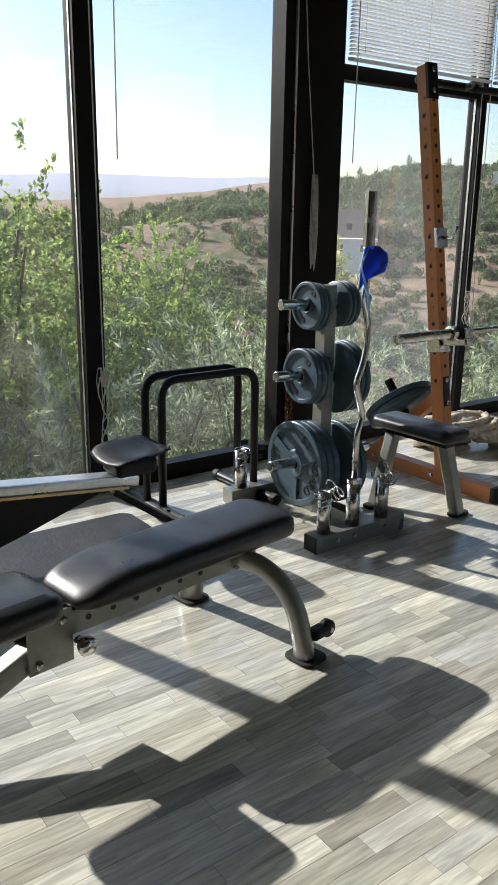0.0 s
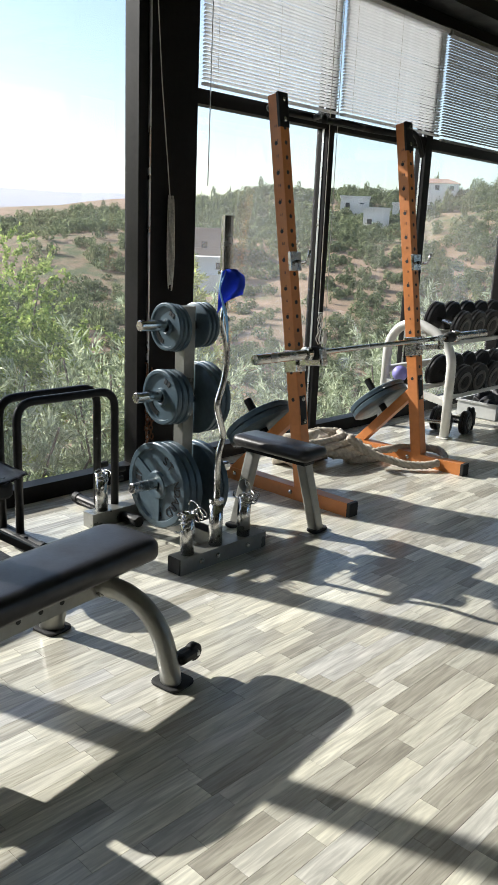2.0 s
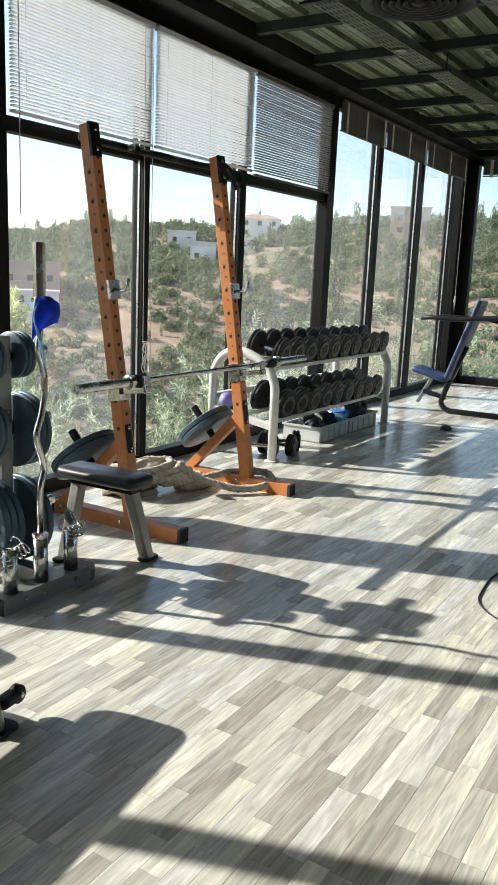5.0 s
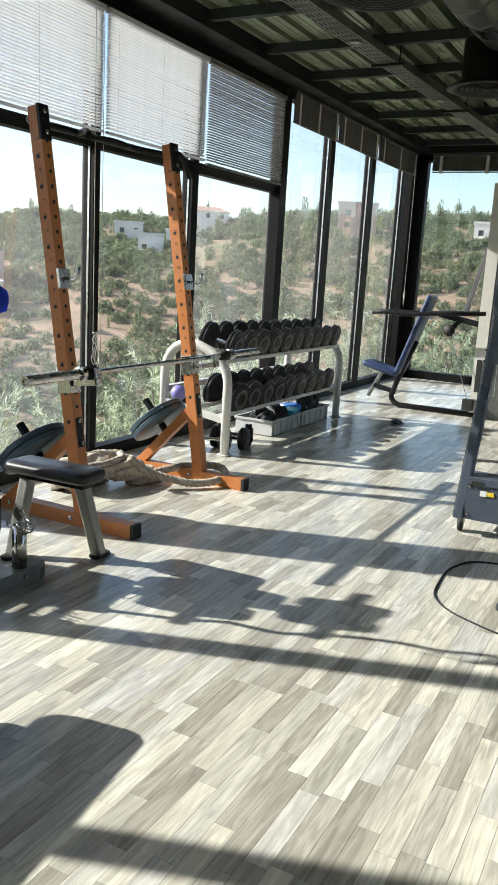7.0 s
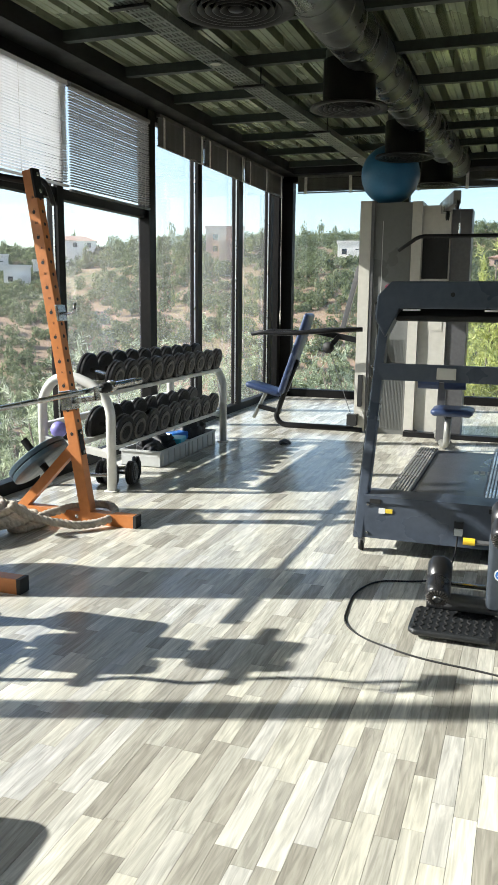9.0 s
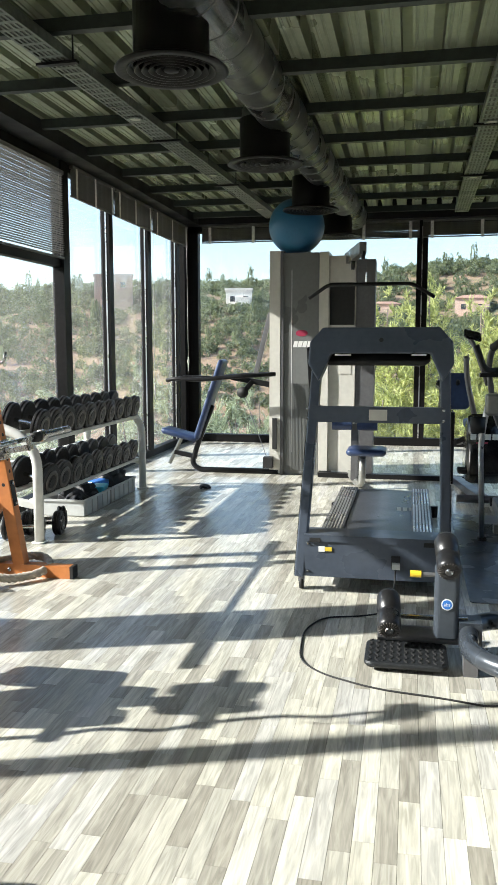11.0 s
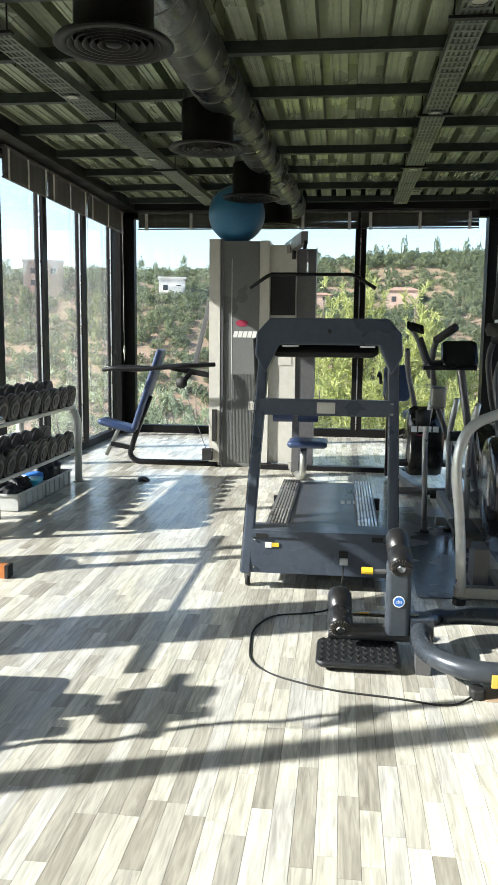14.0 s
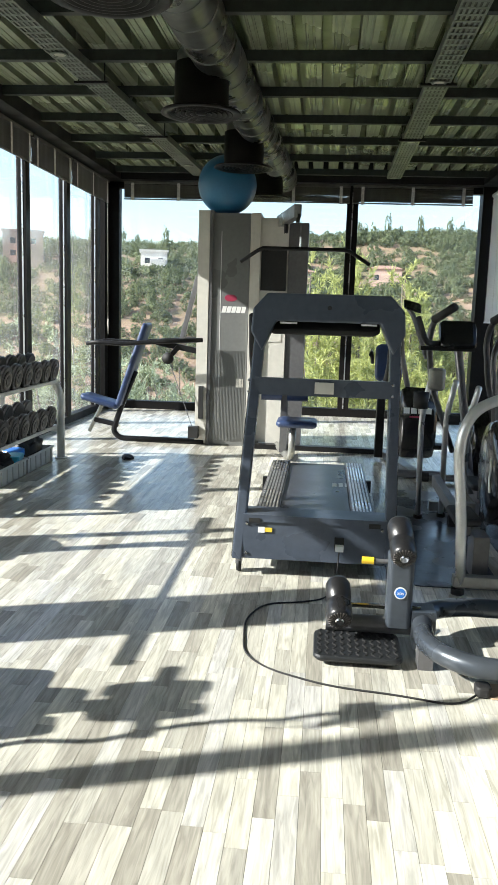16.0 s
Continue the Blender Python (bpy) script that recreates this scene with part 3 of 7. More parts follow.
def terrain():
    rings = [0] + list(np.geomspace(9, 4500, 85))
    seg = 220
    vs, fs = [], []
    for i, r in enumerate(rings):
        for k in range(seg):
            a = 2 * math.pi * k / seg
            x, y = 5 + r * math.cos(a), 2 + r * math.sin(a)
            vs.append((x, y, height(x, y) if r > 0 else -3.3))
    for i in range(len(rings) - 1):
        for k in range(seg):
            a, b = i * seg + k, i * seg + (k + 1) % seg
            fs.append((a, a + seg, b + seg, b))
    d = bpy.data.meshes.new("ground")
    d.from_pydata(vs, [], fs)
    for p in d.polygons:
        p.use_smooth = True
    return d


def ground_material():
    m = bpy.data.materials.new("dry_hillside_earth")
    m.use_nodes = True
    n, l = m.node_tree.nodes, m.node_tree.links
    b = n["Principled BSDF"]
    b.inputs["Roughness"].default_value = 0.95
    tc = n.new("ShaderNodeTexCoord")
    a, c = n.new("ShaderNodeTexNoise"), n.new("ShaderNodeTexNoise")
    a.inputs["Scale"].default_value, a.inputs["Detail"].default_value = 0.022, 7
    c.inputs["Scale"].default_value, c.inputs["Detail"].default_value = 0.25, 8
    l.new(tc.outputs["Object"], a.inputs["Vector"])
    l.new(tc.outputs["Object"], c.inputs["Vector"])
    r = n.new("ShaderNodeValToRGB")
    e = r.color_ramp.elements
    e[0].position, e[0].color = 0.36, (0.10, 0.115, 0.05, 1)
    e[1].position, e[1].color = 0.64, (0.34, 0.225, 0.155, 1)
    k = e.new(0.46)
    k.color = (0.23, 0.165, 0.10, 1)
    mx = n.new("ShaderNodeMath")
    mx.operation = "MULTIPLY_ADD"
    mx.inputs[1].default_value, mx.inputs[2].default_value = 0.5, 0.0
    ad = n.new("ShaderNodeMath")
    l.new(a.outputs["Fac"], ad.inputs[0])
    l.new(c.outputs["Fac"], ad.inputs[1])
    l.new(ad.outputs[0], mx.inputs[0])
    l.new(mx.outputs[0], r.inputs[0])
    l.new(r.outputs[0], b.inputs["Base Color"])
    return m


tagged(new("ground", terrain()), "dry tan hillside and valley with scrub", "ground", kind="structure").data.materials.append(ground_material())


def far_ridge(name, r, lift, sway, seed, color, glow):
    """Mountain line far behind the valley; haze put into its pale colour and glow."""
    m = bpy.data.materials.new("haze_painted_ridge")
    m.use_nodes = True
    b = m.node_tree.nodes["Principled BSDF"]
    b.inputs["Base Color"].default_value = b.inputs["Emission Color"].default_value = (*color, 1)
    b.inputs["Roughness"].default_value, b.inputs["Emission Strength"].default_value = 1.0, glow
    vs, fs = [], []
    for k in range(181):
        a = radians(-60 + k)
        z = r * math.tan(radians(lift + sway * noise.noise((k * 0.07, seed, 0)) + 0.25 * sway * noise.noise((k * 0.33, seed, 2))))
        for rr, zz in ((r - 300, -60), (r, z), (r + 200, -60)):
            vs.append((5 + rr * math.cos(a), 2 + rr * math.sin(a), zz))
    for k in range(180):
        for j in range(2):
            fs.append((3 * k + j, 3 * k + 3 + j, 3 * k + 4 + j, 3 * k + 1 + j))
    d = bpy.data.meshes.new(name)
    d.from_pydata(vs, [], fs)
    for p in d.polygons:
        p.use_smooth = True
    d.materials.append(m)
    tagged(new(name, d), "mountain ridge far beyond the valley, haze painted in as pale glowing colour", "mountain", kind="structure")


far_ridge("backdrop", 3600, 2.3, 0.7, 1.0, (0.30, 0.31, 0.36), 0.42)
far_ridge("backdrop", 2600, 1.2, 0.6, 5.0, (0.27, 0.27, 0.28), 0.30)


def leaf_material(name, dark, light, rough=0.55):
    m = bpy.data.materials.new(name)
    m.use_nodes = True
    n, l = m.node_tree.nodes, m.node_tree.links
    b = n["Principled BSDF"]
    b.inputs["Roughness"].default_value = min(1.0, rough + 0.2)
    b.inputs["Specular IOR Level"].default_value = 0.3
    g = n.new("ShaderNodeNewGeometry")
    r = n.new("ShaderNodeValToRGB")
    r.color_ramp.elements[0].color = (*dark, 1)
    r.color_ramp.elements[1].color = (*light, 1)
    l.new(g.outputs["Random Per Island"], r.inputs[0])
    l.new(r.outputs[0], b.inputs["Base Color"])
    t = n.new("ShaderNodeBsdfTranslucent")
    l.new(r.outputs[0], t.inputs["Color"])
    mix = n.new("ShaderNodeMixShader")
    mix.inputs[0].default_value = 0.58
    l.new(b.outputs[0], mix.inputs[1])
    l.new(t.outputs[0], mix.inputs[2])
    l.new(mix.outputs[0], n["Material Output"].inputs["Surface"])
    return m


OLIVE = leaf_material("olive_leaves", (0.20, 0.25, 0.13), (0.62, 0.68, 0.48), 0.25)
GREEN = leaf_material("broad_green_leaves", (0.14, 0.23, 0.06), (0.48, 0.56, 0.19))
BRIGHT = leaf_material("yellow_green_leaves", (0.30, 0.34, 0.10), (0.68, 0.70, 0.30))
SCRUB = leaf_material("dark_scrub_leaves", (0.09, 0.115, 0.06), (0.27, 0.31, 0.17), 0.8)
BARK = material("grey_bark", (0.16, 0.13, 0.10), 0.9, 0, 0.35, 18, 0.6, 40)


def leaf_cloud(name, pts, dirs, length, width, mat, parent, rng):
    """Many small pointed leaves, each at a point and along a way."""
    n = len(pts)
    side = np.cross(dirs, rng.normal(size=(n, 3)))
    side /= np.linalg.norm(side, axis=1)[:, None] + 1e-9
    ln = length * rng.uniform(0.6, 1.3, n)[:, None]
    v = np.empty((n, 4, 3))
    v[:, 0] = pts
    v[:, 1] = pts + dirs * ln * 0.5 + side * width * 0.5
    v[:, 2] = pts + dirs * ln
    v[:, 3] = pts + dirs * ln * 0.5 - side * width * 0.5
    d = bpy.data.meshes.new(name)
    d.from_pydata(v.reshape(-1, 3).tolist(), [], np.arange(4 * n).reshape(-1, 4).tolist())
    d.materials.append(mat)
    ob = new(name, d)
    ob.parent = parent
    return ob


def tree(x, y, top, spread, leaves, mat, label, name="tree", leaf=(0.07, 0.016), upright=0.5, seed=1, tuft=0.35):
    """A trunk with limbs and twigs that carry leaves, standing on the land."""
    rng = np.random.default_rng(seed)
    base = height(x, y) - 0.1
    ob = thing(name, label, "tree", at=pose(x, y, base))
    h = top - base
    bm = bmesh.new()
    fork = h * rng.uniform(0.25, 0.4)
    pipe(bm, [(0, 0, 0), (0.05 * spread, 0.02, fork * 0.5), (0.02, 0.04, fork)], 0.05 + 0.018 * h, 8)
    tips = []
    k = 14
    for i in range(k):
        a = 2 * math.pi * (i * 0.618)
        f = (i + 0.5) / k
        rr = spread * math.sqrt(1 - (f * 0.92) ** 2) * rng.uniform(0.55, 1.0) if upright < 0.9 else spread * (1 - f) * rng.uniform(0.6, 1.1)
        z = fork + (h - fork) * (0.12 + 0.86 * f) * rng.uniform(0.86, 1.0)
        tip = np.array([rr * math.cos(a), rr * math.sin(a), z])
        mid = np.array([tip[0] * 0.5, tip[1] * 0.5, fork + (z - fork) * 0.4])
        pipe(bm, [(0, 0, fork * 0.9), tuple(mid), tuple(tip)], 0.006 + 0.0015 * h, 6)
        tips.append((mid, tip))
    part("trunk", bm, BARK, ob, smooth=True)
    tw = max(10, leaves // 55)
    P, D = [], []
    for i in range(tw):
        mid, tip = tips[rng.integers(k)]
        s = rng.uniform(0.15, 1.0)
        root = mid + (tip - mid) * s + rng.normal(size=3) * tuft * 0.45 * spread
        way = rng.normal(size=3) * 0.8 + np.array([root[0], root[1], 0]) / (spread + 0.1) * 0.5 + np.array([0, 0, upright * 1.6])
        way /= np.linalg.norm(way)
        ln = rng.uniform(0.25, 0.6) * (0.6 + 0.25 * spread)
        q = rng.uniform(0, 1, 55)[:, None]
        P.append(root + way * ln * q + rng.normal(size=(55, 3)) * 0.02)
        dd = way * 0.9 + rng.normal(size=(55, 3)) * 0.6
        D.append(dd / np.linalg.norm(dd, axis=1)[:, None])
    leaf_cloud("crown", np.concatenate(P), np.concatenate(D), leaf[0], leaf[1], mat, ob, rng)
    return ob


LO = "grey-green olive tree standing below the windows"
for i, (x, y, top, sp) in enumerate(((3.4, 6.4, 0.35, 1.3), (4.9, 6.4, 0.8, 1.2), (6.0, 7.4, 0.45, 1.3), (8.0, 7.0, -0.3, 1.3), (9.8, 6.4, 0.2, 1.2), (11.8, 6.6, 0.75, 1.3), (13.9, 5.2, 1.05, 1.4), (15.2, 3.3, 0.7, 1.4), (2.2, 5.8, -0.1, 1.1))):
    tree(x, y, top, sp, 11500, OLIVE, LO, "olive_tree", (0.115, 0.022), 0.75, 10 + i, 0.5)
for i, (x, y, top, sp) in enumerate(((2.7, 8.6, 2.0, 1.5), (1.5, 8.0, 2.4, 1.6), (6.3, 11.2, 1.3, 1.5), (5.0, 10.6, 0.8, 1.3), (0.4, 7.0, 1.5, 1.5))):
    tree(x, y, top, sp, 38000, GREEN, "dense green broad-leaved tree beside the window", "tree", (0.065, 0.04), 0.15, 30 + i, 0.6)
for i, (x, y, top, sp) in enumerate(((9.2, 10.5, 0.9, 1.0), (10.5, 12.0, 1.0, 1.0), (7.9, 9.5, 0.1, 0.9), (18.5, 1.0, 2.5, 1.6), (19.6, 0.0, 3.3, 1.7), (18.8, -1.1, 2.9, 1.6), (20.5, 2.0, 2.2, 1.6), (17.0, -0.6, 1.0, 1.5), (17.5, 2.0, 0.7, 1.6), (16.4, 1.0, 0.5, 1.5), (15.6, 0.2, 0.0, 1.3), (19.5, -2.2, 1.6, 1.5), (16.5, -1.6, 0.5, 1.4))):
    tree(x, y, top, sp, 13000, BRIGHT, "feathery yellow-green sunlit tree beyond the glass", "tree", (0.16, 0.03), 0.95, 50 + i, 0.3)


def clump_mesh(seed):
    """A ragged crown of small leaf faces over an uneven shape, about 1 across."""
    rng = np.random.default_rng(seed)
    n = 190
    p = rng.normal(size=(n, 3))
    p /= np.linalg.norm(p, axis=1)[:, None]
    lob = 1 + 0.34 * np.sin(p[:, 0] * 5 + seed) * np.cos(p[:, 1] * 4) + rng.normal(size=n) * 0.08
    c = p * (0.42 * lob)[:, None]
    c[:, 2] = c[:, 2] * 0.85 + 0.36
    t = np.cross(p, rng.normal(size=(n, 3)))
    t /= np.linalg.norm(t, axis=1)[:, None]
    u = np.cross(p, t)
    s = rng.uniform(0.055, 0.105, n)[:, None]
    v = np.empty((n, 3, 3))
    v[:, 0] = c + t * s
    v[:, 1] = c - t * s * 0.6 + u * s * 0.8 + p * s * 0.4
    v[:, 2] = c - t * s * 0.6 - u * s * 0.8 - p * s * 0.2
    return v


CLUMPS = [clump_mesh(i) for i in range(6)]


def woods():
    rng = np.random.default_rng(5)
    vs = []
    for i in range(15500):
        az = rng.uniform(-28, 80)
        r = 30 + 330 * rng.uniform(0, 1) ** 0.8
        x, y = 5 + r * math.cos(radians(az)), 2 + r * math.sin(radians(az))
        bare = noise.noise((az * 0.11, r * 0.035, 11)) + 0.35 * noise.noise((x * 0.05, y * 0.05, 4))
        if bare < (-0.08 if az > 52 else -0.27 if az > 22 else -0.5) and rng.uniform() < 0.9:
            continue
        s = rng.uniform(1.2, 3.3) * (0.5 + r / 260)
        tall = 1.0
        if rng.uniform() < 0.05:
            s, tall = s * 0.55, 3.6
        v = CLUMPS[i % 6]
        a = rng.uniform(0, 6.28)
        R = np.array([[math.cos(a), -math.sin(a), 0], [math.sin(a), math.cos(a), 0], [0, 0, tall]])
        w = v.reshape(-1, 3) @ R.T * s
        vs.append(w + np.array([x, y, height(x, y) - 0.12 * s]))
    V = np.concatenate(vs)
    d = bpy.data.meshes.new("hillside_woods")
    d.from_pydata(V.tolist(), [], np.arange(len(V)).reshape(-1, 3).tolist())
    d.materials.append(SCRUB)
    return tagged(new("hillside_woods", d), "dense grey-green trees and scrub over the hillside", "woods", kind="stuff")


woods()
RENDER_W = material("white_render", (0.74, 0.71, 0.66), 0.85, 0, 0.06, 2, 0.1, 8, 0.2, (0.6, 0.56, 0.5), 0.4)
RENDER_P = material("pinkish_render", (0.50, 0.36, 0.29), 0.85, 0, 0.06, 2, 0.1, 8, 0.2, (0.42, 0.33, 0.27), 0.4)
ROOF_T = material("clay_roof_tiles", (0.36, 0.22, 0.16), 0.85, 0, 0.25, 6)
PANE_D = material("dark_house_window", (0.03, 0.035, 0.045), 0.15)


def house(az, r, w, d, h, mat, roof, lift=0.0, turn=0.0):
    x, y = 5 + r * math.cos(radians(az)), 2 + r * math.sin(radians(az))
    z = height(x, y)
    ob = thing("house", "%s hillside house with %s" % ("white rendered" if mat is RENDER_W else "pink rendered", "a flat roof" if not roof else "a clay tile roof"), "house", "houses on the hillside")
    ob.matrix_world = pose(x, y, z, 0, 0, az + 180 + turn)
    bm = bmesh.new()
    box(bm, -d / 2, d / 2, -w / 2, w / 2, -4, h + lift)
    box(bm, d / 2, d / 2 + 2.5, -w * 0.15, w * 0.42, -4, h * 0.5)
    part("wall", bm, mat, ob)
    bm = bmesh.new()
    t = h + lift
    if roof:
        v = [bm.verts.new(p) for p in ((-d / 2 - 0.5, -w / 2 - 0.5, t), (d / 2 + 0.5, -w / 2 - 0.5, t), (d / 2 + 0.5, w / 2 + 0.5, t), (-d / 2 - 0.5, w / 2 + 0.5, t), (0, -w / 4, t + h * 0.28), (0, w / 4, t + h * 0.28))]
        for q in ((0, 1, 4), (1, 2, 5, 4), (2, 3, 5), (3, 0, 4, 5), (3, 2, 1, 0)):
            bm.faces.new([v[i] for i in q])
        part("roof", bm, ROOF_T, ob, "clay tile roof")
    else:
        box(bm, -d / 2 - 0.3, d / 2 + 0.3, -w / 2 - 0.3, w / 2 + 0.3, t, t + 0.5)
        part("roof", bm, mat, ob)
    cols, rows = max(2, int(w / 4)), max(1, int(h / 3))
    for i in range(cols):
        for j in range(rows):
            yy = -w / 2 + w * (i + 0.5) / cols
            zz = lift + 1.0 + 3.0 * j
            part("window", boxed(d / 2 - 0.1, d / 2 + 0.06, yy - 0.65, yy + 0.65, zz, zz + 1.4), PANE_D, ob)
    return ob


for args in ((49, 190, 22, 9, 8, RENDER_P, False), (47.5, 170, 10, 8, 6, RENDER_W, False), (33.2, 240, 10, 8, 4, RENDER_W, False), (35.5, 225, 7, 7, 5, RENDER_W, False), (31.5, 262, 13, 9, 6, RENDER_W, True), (37, 262, 9, 8, 4, RENDER_W, False),
             (6.5, 250, 8, 8, 6, RENDER_W, False), (-3, 300, 8, 7, 3, RENDER_W, False), (-6.5, 310, 7, 7, 3, RENDER_W, True), (-8.5, 320, 9, 7, 3, RENDER_W, False), (-4.5, 225, 9, 8, 4, RENDER_P, True), (21, 215, 10, 8, 7, RENDER_P, False), (1.5, 230, 8, 7, 3, RENDER_P, True), (12, 215, 7, 7, 4, RENDER_W, False)):
    house(*args)


# ---- materials of the things ----
PAD = material("black_vinyl_upholstery", (0.018, 0.017, 0.019), 0.36, 0, 0.2, 30, 0.10, 160, 0.25, (0.03, 0.029, 0.032), 5)
SILVER = material("silver_grey_paint", (0.27, 0.27, 0.25), 0.36, 0.55, 0.08, 40, 0.03, 200, 0.2, (0.28, 0.28, 0.27), 6)
CHROME = material("worn_chrome", (0.56, 0.56, 0.55), 0.2, 1.0, 0.06, 30, wear=0.3, wear_color=(0.5, 0.5, 0.5), wear_scale=12)
RUBBER = material("black_rubber", (0.014, 0.014, 0.014), 0.7, 0, 0.2, 30, 0.2, 120)
PLATE = material("blue_grey_enamelled_iron", (0.062, 0.098, 0.125), 0.38, 0.15, 0.14, 30, 0.15, 140, 0.35, (0.05, 0.078, 0.10), 9)
IRON = material("black_cast_iron", (0.018, 0.017, 0.017), 0.45, 0.3, 0.25, 40, 0.3, 140, 0.35, (0.04, 0.035, 0.032), 10)
GREY_DISC = material("grey_worn_disc_face", (0.12, 0.11, 0.10), 0.5, 0.4, 0.2, 40, 0.2, 120, 0.3, (0.2, 0.19, 0.18), 12)
ORANGE = material("orange_powder_coat", (0.53, 0.19, 0.055), 0.42, 0, 0.08, 25, 0.04, 160, 0.25, (0.45, 0.15, 0.05), 4)
WHITE_PAINT = material("off_white_rack_paint", (0.66, 0.65, 0.61), 0.4, 0.1, 0.06, 25, 0.03, 120, 0.25, (0.5, 0.49, 0.46), 4)
ROPE = material("dirty_cream_rope", (0.50, 0.44, 0.36), 0.9, 0, 0.25, 30, 0.6, 60, 0.4, (0.3, 0.27, 0.23), 8)
BLUE_CLOTH = material("blue_cloth_mask", (0.015, 0.06, 0.42), 0.75, 0, 0.15, 30, 0.3, 120)
LIGHT_BLUE = material("pale_blue_elastic", (0.25, 0.5, 0.8), 0.7)
CRATE = material("grey_white_crate_plastic", (0.52, 0.53, 0.52), 0.45, 0, 0.08, 12, 0.05, 60, 0.2, (0.42, 0.42, 0.41), 5)
NAVY = material("navy_vinyl", (0.025, 0.045, 0.11), 0.4, 0, 0.15, 30, 0.1, 160, 0.2, (0.05, 0.08, 0.16), 6)
SLATE = material("slate_blue_grey_paint", (0.075, 0.092, 0.122), 0.34, 0.15, 0.1, 30, 0.04, 150, 0.25, (0.09, 0.108, 0.138), 3)
DARK_TEXT = material("black_raised_letters", (0.01, 0.012, 0.015), 0.5)
PALE_TEXT = material("pale_print", (0.7, 0.7, 0.66), 0.6)


def bolt(parent, p, q, r=0.012):
    """A round bolt head at p that points to q."""
    m = aim(p, q)
    return part("bolt", lathed([(0, 0), (r, 0), (r, 0.005), (r * 0.6, 0.009), (0, 0.009)], 10, m), CHROME, parent)


def words(parent, text, m, size, mat, depth=0.0015):
    """Raised lettering at a pose; it faces that pose's z."""
    c = bpy.data.curves.new("lettering", "FONT")
    c.body, c.size, c.extrude, c.align_x, c.align_y = text, size, depth, "CENTER", "CENTER"
    tmp = bpy.data.objects.new("lettering_source", c)
    scene.collection.objects.link(tmp)
    bpy.context.view_layer.update()
    d = bpy.data.meshes.new_from_object(tmp.evaluated_get(bpy.context.evaluated_depsgraph_get()))
    bpy.data.objects.remove(tmp)
    d.transform(m)
    d.materials.clear()
    d.materials.append(mat)
    ob = new("lettering", d)
    ob.parent = parent
    return ob


# ---- adjustable bench in the foreground ----
def adjustable_bench():
    ob = thing("adjustable_bench", "black padded adjustable weight bench on a silver-grey curved frame", "bench", at=pose(1.30, 2.105, 0, 0, 0, 8.6))
    part("back_pad", pad_shape(-0.435, 0.435, 0.135, 0.355, 0.435), PAD, ob, "black vinyl back pad with tapered end", smooth=True)
    seat = bmesh.new()
    rounded_slab(seat, -0.66, 0, 0.36, 0.27, 0.36, 0.435, 0.05, 0.008, 5)
    part("seat_pad", seat, PAD, ob, smooth=True)
    part("pad_board", boxed(-0.36, 0.40, -0.09, 0.09, 0.335, 0.356), SILVER, ob, bevel=0.004)
    part("main_beam", boxed(-0.50, 0.30, -0.03, 0.03, 0.255, 0.33), SILVER, ob, bevel=0.006)
    for i in range(6):
        x = -0.36 + 0.085 * i
        part("adjustment_hole", lathed([(0, 0), (0.009, 0), (0.009, 0.002), (0, 0.002)], 12, pose(x, -0.0315, 0.293, 90, 0, 0)), RUBBER, ob)
    part("side_plate", boxed(-0.56, -0.42, -0.042, -0.034, 0.185, 0.35), SILVER, ob, bevel=0.003)
    part("side_plate", boxed(-0.56, -0.42, 0.034, 0.042, 0.185, 0.35), SILVER, ob, bevel=0.003)
    bolt(ob, (-0.53, -0.043, 0.21), (-0.53, -1, 0.21))
    bolt(ob, (-0.45, -0.043, 0.32), (-0.45, -1, 0.32))
    part("pull_pin", lathed([(0, 0), (0.014, 0), (0.014, 0.03), (0.026, 0.034), (0.03, 0.05), (0.022, 0.062), (0, 0.064)], 16, pose(-0.40, -0.034, 0.235, 90, 0, 0)), CHROME, ob, "chrome pull pin", smooth=True)
    part("neck", boxed(0.215, 0.305, -0.045, 0.045, 0.26, 0.34), SILVER, ob, bevel=0.006)
    # two arched legs that spread to the sides, and their feet
    for s in (-1, 1):
        c = [(0.24, s * 0.01, 0.285), (0.265, s * 0.10, 0.285), (0.28, s * 0.19, 0.245), (0.29, s * 0.255, 0.16), (0.295, s * 0.285, 0.03), (0.295, s * 0.285, 0.006)]
        bm = bmesh.new()
        pipe(bm, arc(c, 0.08, 5), 0.047, 14, 0.72)
        part("leg", bm, SILVER, ob, smooth=True)
        part("foot_plate", slab(0.30, s * 0.29, 0.11, 0.12, 0.0, 0.012, 0.03), RUBBER, ob, smooth=False)
    bracket = bmesh.new()
    rounded_slab(bracket, 0.355, -0.30, 0.10, 0.05, 0.06, 0.10, 0.024, 0, 5)
    part("wheel_bracket", bracket, BLACK_STEEL, ob)
    part("wheel", lathed([(0, -0.018), (0.024, -0.018), (0.03, -0.012), (0.03, 0.012), (0.024, 0.018), (0, 0.018)], 20, pose(0.39, -0.30, 0.08, 90, 0, 0)), RUBBER, ob, smooth=True)
    bolt(ob, (0.39, -0.318, 0.08), (0.39, -1, 0.08), 0.01)
    # tail of the frame, mostly past the pad
    part("tail_beam", beamed((-0.48, 0, 0.25), (-0.98, 0, 0.06), 0.06, 0.07), SILVER, ob, bevel=0.006)
    part("tail_foot", boxed(-1.02, -0.95, -0.28, 0.28, 0.0, 0.06), SILVER, ob, bevel=0.008)
    return ob


